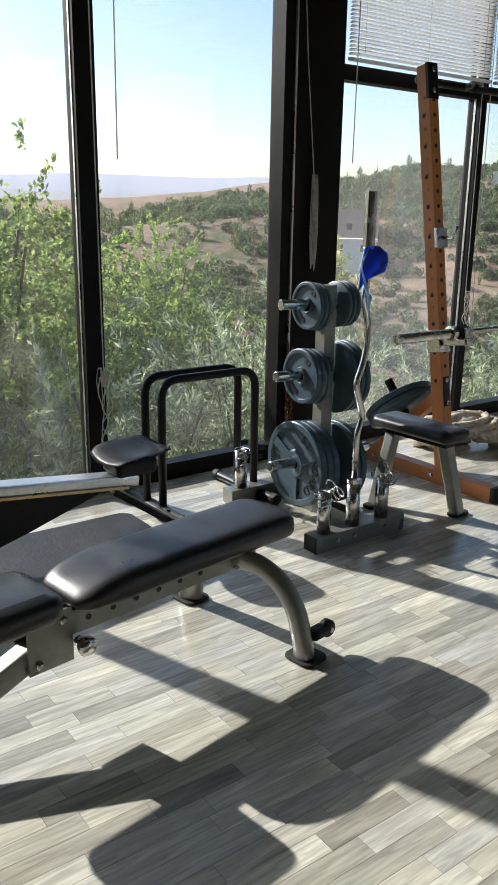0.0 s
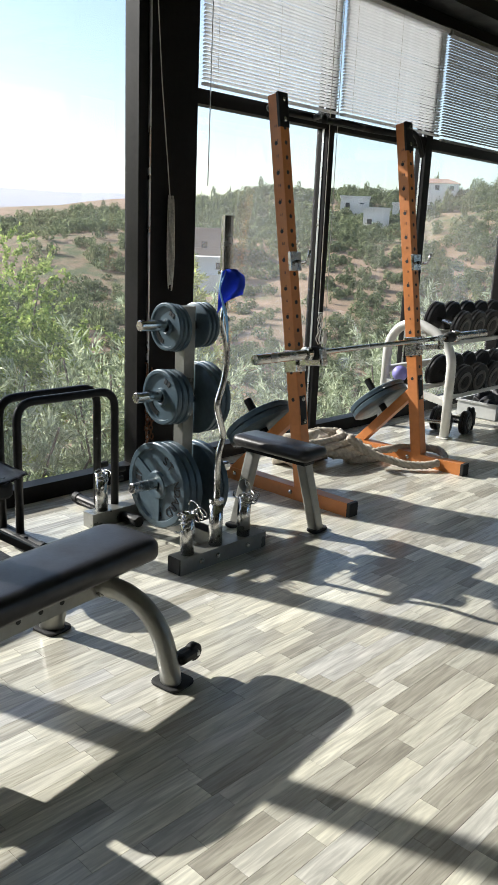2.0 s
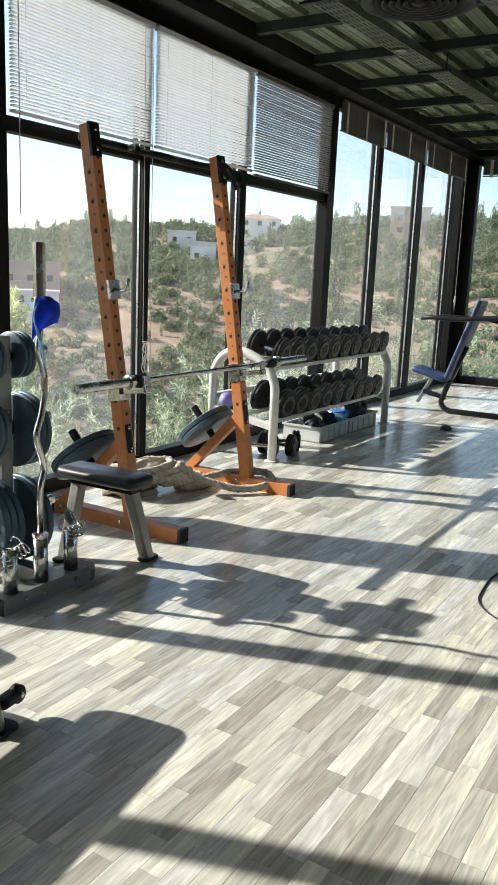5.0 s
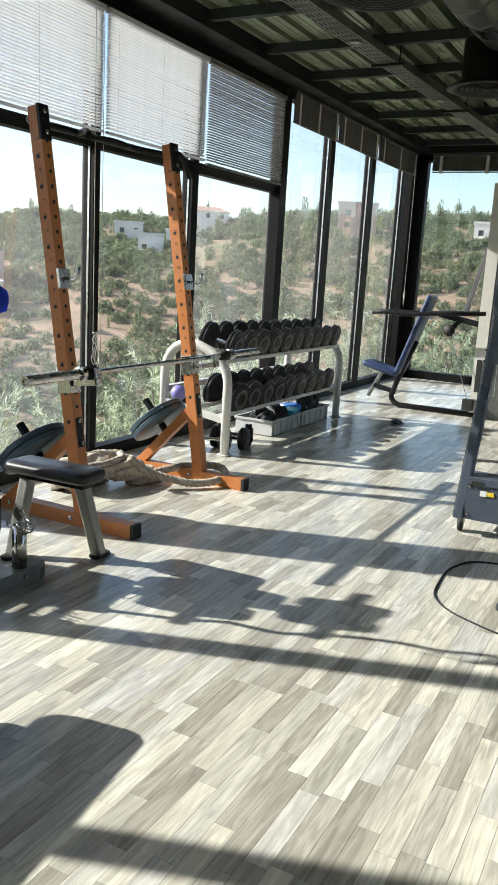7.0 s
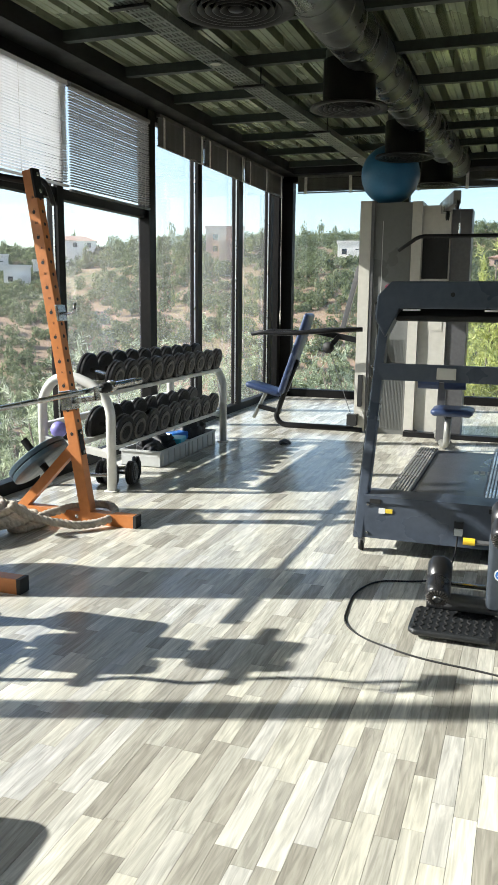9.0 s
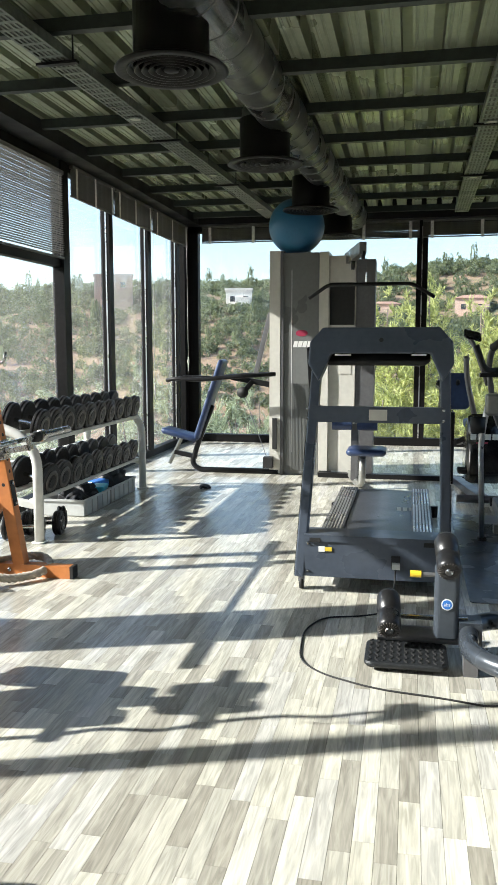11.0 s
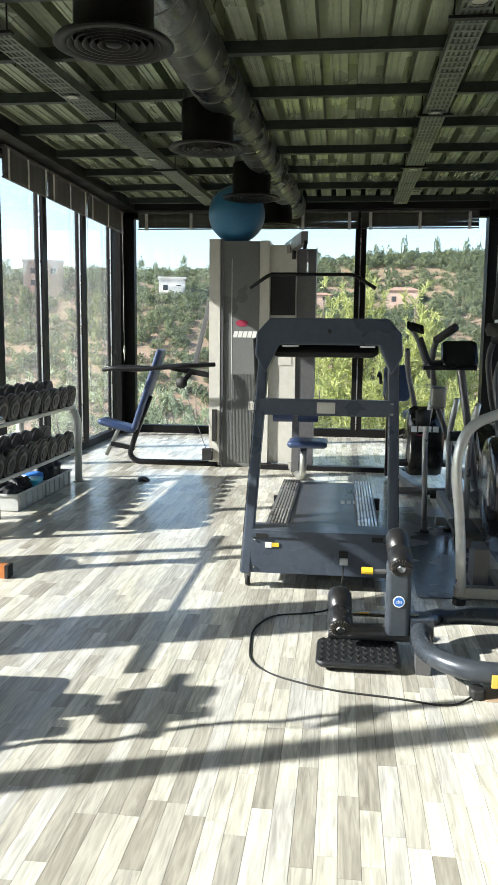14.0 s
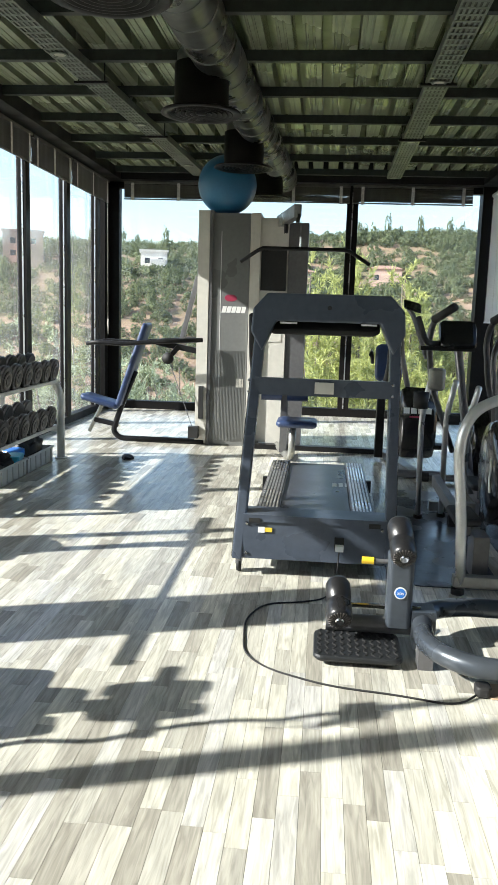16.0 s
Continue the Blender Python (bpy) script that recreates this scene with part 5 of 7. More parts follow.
def dumbbell_rack():
    ob = thing("dumbbell_rack", "off-white two-tier dumbbell rack with curved end frames", "dumbbell rack", at=pose(0, 0.075, 0))
    for x in (5.37, 7.62):
        part("end_frame", piped([(x, 2.98, 0.01), (x, 2.98, 0.62), (x, 3.08, 0.76), (x, 3.30, 0.84), (x, 3.46, 0.80), (x, 3.55, 0.66), (x, 3.55, 0.01)], 0.036, 12, 0.12), WHITE_PAINT, ob, smooth=True)
        part("shelf_arm", beamed((x, 3.0, 0.27), (x, 3.54, 0.36), 0.05, 0.05), WHITE_PAINT, ob, bevel=0.006)
        for y in (2.98, 3.55):
            part("foot", slab(x, y, 0.10, 0.10, 0.0, 0.012, 0.03), WHITE_PAINT, ob)
    for z in (0.715, 0.30):
        for y, dz in ((3.03, 0.0), (3.24, 0.045)):
            part("shelf_rail", beamed((5.37, y, z + dz), (7.62, y, z + dz), 0.05, 0.03), WHITE_PAINT, ob, bevel=0.004)
    part("back_tie", beamed((5.37, 3.55, 0.45), (7.62, 3.55, 0.45), 0.05, 0.05), WHITE_PAINT, ob, bevel=0.004)
    return ob


dumbbell_rack()
G = "dumbbells on the rack"
for i in range(10):
    r = 0.122 - 0.0016 * i
    dumbbell(pose(5.52 + 0.222 * i, 3.21, 0.785 + r * 0.55, 12, 0, random.uniform(-4, 4)), r, "black cast iron dumbbell on the upper tier", G)
for i in range(9):
    r = 0.132 - 0.0026 * i
    dumbbell(pose(5.63 + 0.225 * i, 3.21, 0.36 + r * 0.55, 12, 0, random.uniform(-5, 5)), r, "heavy black cast iron dumbbell on the lower tier", G)
for i, (x, y, a) in enumerate(((5.45, 3.22, 20), (5.60, 3.14, 12), (5.74, 3.18, 30))):
    dumbbell(pose(x, y, 0.092, 0, 0, a), 0.09, "black dumbbell lying on the floor by the rack", "dumbbells on the floor")


def grip_ball():
    bm = lathed([(0, -0.062)] + [(0.062 * math.sin(radians(a)), -0.062 * math.cos(radians(a))) for a in range(15, 180, 15)] + [(0, 0.062)], 22)
    ob = finish("grip_ball", bm, material("lilac_rubber", (0.24, 0.22, 0.55), 0.5, 0, 0.1, 30, 0.1, 90), smooth=True)
    ob.matrix_world = pose(5.385, 3.50, 0.43)
    return tagged(ob, "small lilac rubber ball on the rack's lower arm", "ball")


grip_ball()


def crate(x, y, n):
    ob = thing("storage_crate", "grey-white plastic crate on the floor under the rack", "crate", "crates under the rack", at=pose(x, y, 0))
    bm = bmesh.new()
    w, h = 0.36, 0.14
    for a in ((0, n, 0, w, 0, 0.006), (0, n, 0, 0.006, 0, h), (0, n, w - 0.006, w, 0, h), (0, 0.006, 0.006, w - 0.006, 0, h), (n - 0.006, n, 0.006, w - 0.006, 0, h)):
        box(bm, *a)
    part("shell", bm, CRATE, ob, bevel=0.002)
    for a in ((-0.012, n + 0.012, -0.012, 0.0, h - 0.016, h), (-0.012, n + 0.012, w, w + 0.012, h - 0.016, h), (-0.012, 0.0, 0, w, h - 0.016, h), (n, n + 0.012, 0, w, h - 0.016, h)):
        part("rim", boxed(*a), CRATE, ob, bevel=0.002)
    for i in range(5):
        xx = n * (i + 0.5) / 5
        part("rib", boxed(xx - 0.006, xx + 0.006, -0.008, 0.0, 0.01, h - 0.016), CRATE, ob)
    return ob


def soft_heap(name, label, cat, x, y, z, w, d, h, mat, seed):
    bm = bmesh.new()
    rounded_slab(bm, 0, 0, w, d, 0, h, min(w, d) * 0.45, h * 0.3, 5)
    bmesh.ops.subdivide_edges(bm, edges=bm.edges[:], cuts=2, use_grid_fill=True)
    for v in bm.verts:
        k = v.co * 16 + Vector((seed * 3.1, 0, 0))
        v.co += Vector((noise.noise(k), noise.noise(k + Vector((5, 0, 0))), noise.noise(k + Vector((0, 7, 0))))) * 0.03
    ob = finish(name, bm, mat, smooth=True)
    ob.matrix_world = pose(x, y, z)
    return tagged(ob, label, cat)


crate(6.25, 3.09, 0.58)
crate(6.87, 3.09, 0.62)
BLACK_STUFF = material("black_straps", (0.012, 0.012, 0.013), 0.6, 0, 0.3, 20, 0.4, 60)
BLUE_BOX = material("bright_blue_plastic", (0.02, 0.16, 0.55), 0.35)
TEAL_BOX = material("teal_plastic", (0.03, 0.38, 0.55), 0.35)
for i, (x, y, w, d, h) in enumerate(((6.40, 3.22, 0.26, 0.2, 0.13), (6.66, 3.25, 0.28, 0.24, 0.15), (6.52, 3.34, 0.3, 0.14, 0.14), (7.28, 3.27, 0.32, 0.26, 0.2))):
    soft_heap("exercise_strap", "tangled black exercise strap and glove bundle in a crate", "strap", x, y, 0.01, w, d, h, BLACK_STUFF, i)
for x, y, a, mt, lb in ((6.78, 3.17, 10, TEAL_BOX, "small teal plastic block in a crate"), (7.02, 3.29, -18, BLUE_BOX, "bright blue foam block in a crate")):
    ob = finish("foam_block", slab(0, 0, 0.22, 0.12, 0, 0.07, 0.02), mt)
    ob.matrix_world = pose(x, y, 0.105, 0, 0, a)
    tagged(ob, lb, "foam block")
soft_heap("cloth_scrap", "small black cloth lying on the floor", "cloth", 7.75, 2.45, 0.0, 0.16, 0.10, 0.02, BLACK_STUFF, 9)


# ---- rower, mat and dip bars under the windows ----
GREY_PLASTIC = material("grey_plastic", (0.10, 0.10, 0.105), 0.45, 0, 0.12, 30, 0.08, 120)


def rowing_machine():
    ob = thing("rowing_machine", "rowing machine with aluminium rail and black moulded seat", "rowing machine")
    part("rail", beamed((1.66, 3.07, 0.285), (-0.9, 3.07, 0.55), 0.10, 0.05), ALU_EDGE, ob, "bare aluminium slide rail", bevel=0.01)
    body = bmesh.new()
    side = [[body.verts.new((x, y, z)) for x, z in ((1.52, 0.272), (-0.9, 0.522), (-0.9, 0.02), (0.7, 0.02), (1.15, 0.15), (1.42, 0.24))] for y in (3.03, 3.11)]
    body.faces.new(side[0])
    body.faces.new(list(reversed(side[1])))
    for i in range(6):
        j = (i + 1) % 6
        body.faces.new((side[0][i], side[1][i], side[1][j], side[0][j]))
    bmesh.ops.recalc_face_normals(body, faces=body.faces[:])
    part("rail_base", body, RUBBER, ob, bevel=0.006)
    part("rail_strip", beamed((1.60, 3.012, 0.268), (-0.9, 3.012, 0.526), 0.012, 0.012), material("brass_toned_strip", (0.5, 0.36, 0.2), 0.3, 0.8), ob, "brass-toned strip along the rail")
    bm = bmesh.new()
    n, k, grid = 16, 12, []
    for i in range(n + 1):
        row = []
        for j in range(k + 1):
            u, v = 2 * i / n - 1, 2 * j / k - 1
            # an ellipse-cornered plan with a saddle, raised at the rear edge and the two hips
            x = 1.62 + 0.145 * u * math.sqrt(1 - 0.28 * v * v)
            y = 3.03 + 0.165 * v * math.sqrt(1 - 0.28 * u * u)
            z = 0.425 + 0.020 * v * v + 0.022 * u * abs(u) - 0.022 * max(0, abs(u) - 0.75) * 4 * 0.5 - 0.02 * max(0, abs(v) - 0.8) * 5 * 0.6
            row.append(bm.verts.new((x, y, z)))
        grid.append(row)
    for i in range(n):
        for j in range(k):
            bm.faces.new((grid[i][j], grid[i + 1][j], grid[i + 1][j + 1], grid[i][j + 1]))
    bmesh.ops.solidify(bm, geom=bm.faces[:], thickness=0.032)
    part("seat", bm, PAD, ob, smooth=True)
    part("carriage", slab(1.63, 3.05, 0.20, 0.16, 0.325, 0.395, 0.03), RUBBER, ob)
    part("rear_leg", beamed((1.55, 3.07, 0.25), (1.86, 3.02, 0.03), 0.07, 0.03), BLACK_STEEL, ob, "black rear leg", bevel=0.004)
    part("foot_bar", rodded((1.86, 2.86, 0.03), (1.86, 3.22, 0.03), 0.028, 14), RUBBER, ob)
    part("front_leg", boxed(-0.7, -0.62, 2.9, 3.24, 0.0, 0.12), BLACK_STEEL, ob, bevel=0.01)
    return ob


rowing_machine()
mat_ob = finish("floor_mat", slab(0.75, 2.98, 2.05, 0.78, 0.0, 0.008, 0.06), material("dark_embossed_rubber", (0.018, 0.018, 0.02), 0.5, 0, 0.25, 18, 0.5, 70, 0.3, (0.03, 0.03, 0.032), 3))
tagged(mat_ob, "dark embossed rubber mat under the rowing machine", "mat")


def dip_bar(y, x0, x1):
    ob = thing("dip_bar", "black steel parallel bar frame on floor tubes by the window", "dip bar", "parallel bars")
    part("hoop", piped([(x0, y, 0.04), (x0, y, 0.66), (x1, y, 0.66), (x1, y, 0.04)], 0.02, 12, 0.09), BLACK_STEEL, ob, smooth=True)
    for x in (x0, x1):
        part("foot_tube", rodded((x, y - 0.17, 0.03), (x, y + 0.17, 0.03), 0.024, 14), BLACK_STEEL, ob)
        for s in (-1, 1):
            part("foot_cap", rodded((x, y + s * 0.165, 0.03), (x, y + s * 0.20, 0.03), 0.028, 14), RUBBER, ob)
    part("knob", rodded((x1 + 0.015, y, 0.25), (x1 + 0.06, y, 0.25), 0.016, 12), RUBBER, ob)
    part("knob", rodded((x1 + 0.015, y, 0.20), (x1 + 0.05, y, 0.20), 0.012, 12), RUBBER, ob)
    return ob


dip_bar(3.24, 1.90, 2.44)
dip_bar(3.36, 1.88, 2.42)


def hanging_cord():
    ob = thing("blind_cord", "long white blind cord looped against the black column", "cord")
    part("line", piped([(3.0, 3.655, 2.95), (3.06, 3.65, 2.2), (3.13, 3.65, 1.6)], 0.003, 6), CORD, ob)
    for i in range(5):
        x = 3.115 + 0.009 * i
        part("loop", piped([(x, 3.648, 1.62), (x - 0.012, 3.64, 1.3 - 0.06 * i), (x + 0.006, 3.64, 1.06 + 0.04 * i), (x + 0.014, 3.648, 1.4), (x + 0.004, 3.648, 1.6)], 0.003, 6, 0.1), CORD, ob, smooth=True)
    return ob


hanging_cord()


def window_cord(x, z0, z1, seed):
    ob = thing("blind_cord", "knotted white blind cord hanging beside the window frame", "cord")
    rng = random.Random(seed)
    part("line", piped([(x, 3.655, 2.95), (x + 0.005, 3.65, (z0 + 3) / 2), (x + 0.012, 3.65, z0)], 0.0028, 6), CORD, ob)
    for i in range(4):
        p = [(x + 0.012 + rng.uniform(-0.05, 0.05), 3.64 + rng.uniform(-0.01, 0.005), z0 - (z0 - z1) * k / 5) for k in range(6)]
        part("strand", piped([(x + 0.012, 3.65, z0)] + p, 0.0028, 6, 0.04), CORD, ob, smooth=True)
    return ob


window_cord(1.80, 0.62, 0.22, 1)
window_cord(4.50, 0.92, 0.70, 2)

# ---- multi-station tower with lat pulldown ----
CREAM = material("off_white_machine_paint", (0.62, 0.60, 0.54), 0.4, 0.05, 0.05, 20, 0.03, 120, 0.2, (0.52, 0.50, 0.45), 3)
SMOKED = material("grey_shroud_panel", (0.17, 0.175, 0.17), 0.35, 0.1, 0.06, 30, 0.02, 100, 0.3, (0.21, 0.215, 0.21), 1.5)
GUN = material("gunmetal_paint", (0.15, 0.15, 0.155), 0.4, 0.4, 0.1, 30, 0.04, 140)
RED_MARK = material("faded_red_mark", (0.33, 0.03, 0.07), 0.5)
WHITE_MARK = material("white_mark", (0.75, 0.75, 0.73), 0.5)


def gym_tower():
    ob = thing("gym_tower", "tall cream and grey multi-station weight tower with lat bar", "weight machine")
    part("column", boxed(8.72, 9.10, 1.86, 1.975, 0.02, 2.40), CREAM, ob, bevel=0.012)
    part("edge_trim", boxed(8.725, 9.05, 1.825, 1.858, 0.0, 2.40), GUN, ob, bevel=0.004)
    panel = part("shroud", boxed(8.745, 9.05, 1.45, 1.824, 0.0, 2.38), SMOKED, ob, bevel=0.006)
    rib = part("rib", boxed(8.741, 8.746, 0, 0.007, 0.05, 1.0), SMOKED, panel)
    rib.matrix_basis = pose(0, 1.475, 0)
    for i in range(1, 22):
        o = new("rib", rib.data)
        o.parent = panel
        o.matrix_basis = pose(0, 1.475 + 0.0155 * i, 0)
    part("slot", boxed(8.742, 8.746, 1.735, 1.741, 0.25, 2.2), WHITE_MARK, panel)
    part("emblem", lathed([(0, 0), (0.05, 0), (0.05, 0.002), (0, 0.002)], 20, pose(8.744, 1.63, 1.535, 0, -90, 0) @ Matrix.Diagonal((0.7, 1.3, 1, 1))), RED_MARK, panel, "faded red emblem")
    for i in range(5):
        y = 1.725 - 0.05 * i
        bm = bmesh.new()
        box(bm, 8.7415, 8.745, y - 0.042, y, 1.385, 1.45)
        for v in bm.verts:
            v.co.y -= (v.co.z - 1.385) * 0.25
        part("name_bar", bm, WHITE_MARK, panel, "white name bars")
    part("notice", boxed(8.741, 8.745, 1.475, 1.555, 0.62, 0.71), CREAM, panel, "small pale notice")
    part("column", boxed(8.70, 9.05, 1.34, 1.44, 0.02, 2.38), CREAM, ob, bevel=0.012)
    part("weight_shroud", boxed(8.74, 9.0, 1.06, 1.338, 0.05, 2.34), CREAM, ob, bevel=0.006)
    part("weight_window", boxed(8.735, 8.742, 1.07, 1.33, 1.62, 2.06), RUBBER, ob, "dark weight stack window")
    part("chart", boxed(8.735, 8.742, 1.10, 1.33, 1.10, 1.60), CREAM, ob, "pale exercise chart")
    for i, (a, b, z) in enumerate(((1.14, 1.30, 1.52), (1.2, 1.30, 1.44), (1.12, 1.19, 1.36), (1.22, 1.29, 1.36))):
        part("chart_print", boxed(8.731, 8.736, a, b, z - (0.02 if i < 2 else 0.05), z), GUN, ob)
    part("column", boxed(8.76, 9.05, 0.86, 1.055, 0.02, 2.30), GUN, ob, bevel=0.01)
    part("head_arm", beamed((8.85, 1.16, 2.31), (8.05, 0.95, 2.33), 0.07, 0.12), SILVER, ob, "silver pulley arm", bevel=0.008)
    for p in ((8.08, 0.95, 2.27), (8.55, 1.08, 2.22)):
        part("pulley", lathed([(0, -0.012), (0.05, -0.012), (0.042, 0), (0.05, 0.012), (0, 0.012)], 20, pose(*p, 90, 0, 15)), RUBBER, ob, smooth=True)
    part("cable", rodded((8.08, 0.92, 2.24), (8.08, 0.92, 2.02), 0.004, 6), GUN, ob)
    part("chain", rodded((8.08, 0.92, 2.10), (8.08, 0.92, 2.01), 0.010, 8), CHROME, ob)
    part("lat_bar", piped([(8.08, 1.47, 1.86), (8.08, 1.28, 1.99), (8.08, 0.48, 1.99), (8.08, 0.27, 1.86)], 0.018, 12, 0.05), BLACK_STEEL, ob, "black wide lat bar", smooth=True)
    part("knee_post", boxed(8.20, 8.27, 0.98, 1.05, 0.05, 0.62), GUN, ob, bevel=0.006)
    for a, b in ((1.24, 1.04), (0.99, 0.79)):
        part("knee_pad", rodded((8.22, a, 0.615), (8.22, b, 0.615), 0.058, 22), NAVY, ob, "navy foam knee pad", smooth=False)
    part("seat", slab(7.98, 0.88, 0.38, 0.38, 0.35, 0.41, 0.05, 0.006), NAVY, ob, "navy vinyl seat", smooth=True)
    part("seat_tube", piped([(7.98, 0.92, 0.35), (7.94, 0.92, 0.05), (8.15, 0.98, 0.035), (8.75, 1.1, 0.035)], 0.035, 12, 0.12), SILVER, ob, smooth=True)
    part("base_rail", boxed(8.62, 8.72, -0.3, 1.43, 0.0, 0.05), BLACK_STEEL, ob, bevel=0.006)
    part("front_cap", boxed(8.69, 8.76, 1.30, 1.43, 0.0, 0.06), RUBBER, ob, bevel=0.004)
    # shoulder press arm station
    part("base_tube", piped([(8.74, 1.88, 0.03), (8.74, 2.78, 0.03), (8.75, 2.86, 0.10), (8.75, 2.77, 0.38), (8.75, 2.62, 0.75)], 0.03, 12, 0.14), BLACK_STEEL, ob, "black bent base tube", smooth=True)
    part("back_pad", slab(0, 0.46, 0.28, 0.92, 0.0, 0.055, 0.03, 0.004, Matrix.Translation((8.75, 2.76, 0.37)) @ Matrix(((1, 0, 0, 0), (0, -0.32, 0.947, 0), (0, 0.947, 0.32, 0), (0, 0, 0, 1)))), NAVY, ob, "navy vinyl back pad", smooth=True)
    part("seat", slab(8.75, 0, 0.30, 0.42, 0, 0.06, 0.05, 0.004, Matrix.Translation((0, 2.985, 0.395)) @ pose(0, 0, 0, 14, 0, 0)), NAVY, ob, "navy vinyl seat", smooth=True)
    part("seat_leg", rodded((8.75, 2.97, 0.40), (8.75, 3.12, 0.09), 0.022, 12), SILVER, ob)
    part("seat_strut", beamed((8.75, 3.06, 0.22), (8.75, 2.80, 0.17), 0.05, 0.05), BLACK_STEEL, ob, bevel=0.006)
    for dx in (-0.24, 0.24):
        part("press_arm", piped([(8.75 + dx * 0.4, 1.90, 1.10), (8.75 + dx, 2.25, 1.08), (8.75 + dx, 2.70, 1.04), (8.75 + dx, 2.98, 1.05), (8.75 + dx * 0.8, 3.08, 1.03)], 0.024, 10, 0.06), BLACK_STEEL, ob, "black press arm", smooth=True)
    part("lower_arm", beamed((8.75, 1.90, 0.97), (8.75, 2.40, 1.06), 0.05, 0.06), BLACK_STEEL, ob, bevel=0.006)
    part("pulley", lathed([(0, -0.015), (0.06, -0.015), (0.05, 0), (0.06, 0.015), (0, 0.015)], 22, pose(8.66, 2.26, 0.90, 0, 90, 0)), RUBBER, ob, smooth=True)
    part("pulley_arm", beamed((8.69, 2.26, 0.90), (8.72, 2.16, 1.02), 0.03, 0.05), BLACK_STEEL, ob)
    part("cable", rodded((8.66, 2.24, 0.86), (8.66, 1.98, 0.16), 0.004, 6), GUN, ob)
    part("pulley_box", boxed(8.62, 8.72, 1.93, 2.03, 0.08, 0.20), RUBBER, ob, bevel=0.01)
    part("stay", beamed((8.80, 1.98, 1.75), (8.80, 2.14, 1.10), 0.05, 0.05), GUN, ob, "slanted gunmetal stay", bevel=0.006)
    part("stack_slot", boxed(8.70, 8.722, 1.89, 1.94, 0.28, 0.62), RUBBER, ob)
    return ob


gym_tower()
BALL = material("blue_rubber_ball", (0.035, 0.17, 0.33), 0.42, 0, 0.05, 40, 0.05, 120, 0.2, (0.05, 0.2, 0.36), 4)


def exercise_ball():
    bm = bmesh.new()
    rings = [(0, -0.30)] + [(0.30 * math.sin(radians(a)), -0.30 * math.cos(radians(a))) for a in range(7, 175, 7)] + [(0, 0.30)]
    lathe(bm, rings, 40)
    ob = finish("exercise_ball", bm, BALL, smooth=True)
    ob.matrix_world = pose(8.95, 1.72, 2.68, 20, 10, 0)
    return tagged(ob, "large blue exercise ball on top of the tower", "exercise ball")


exercise_ball()


# ---- treadmill ----
BELT = material("dark_running_belt", (0.045, 0.048, 0.055), 0.33, 0, 0.15, 50, 0.15, 260, 0.35, (0.09, 0.095, 0.105), 1.5)


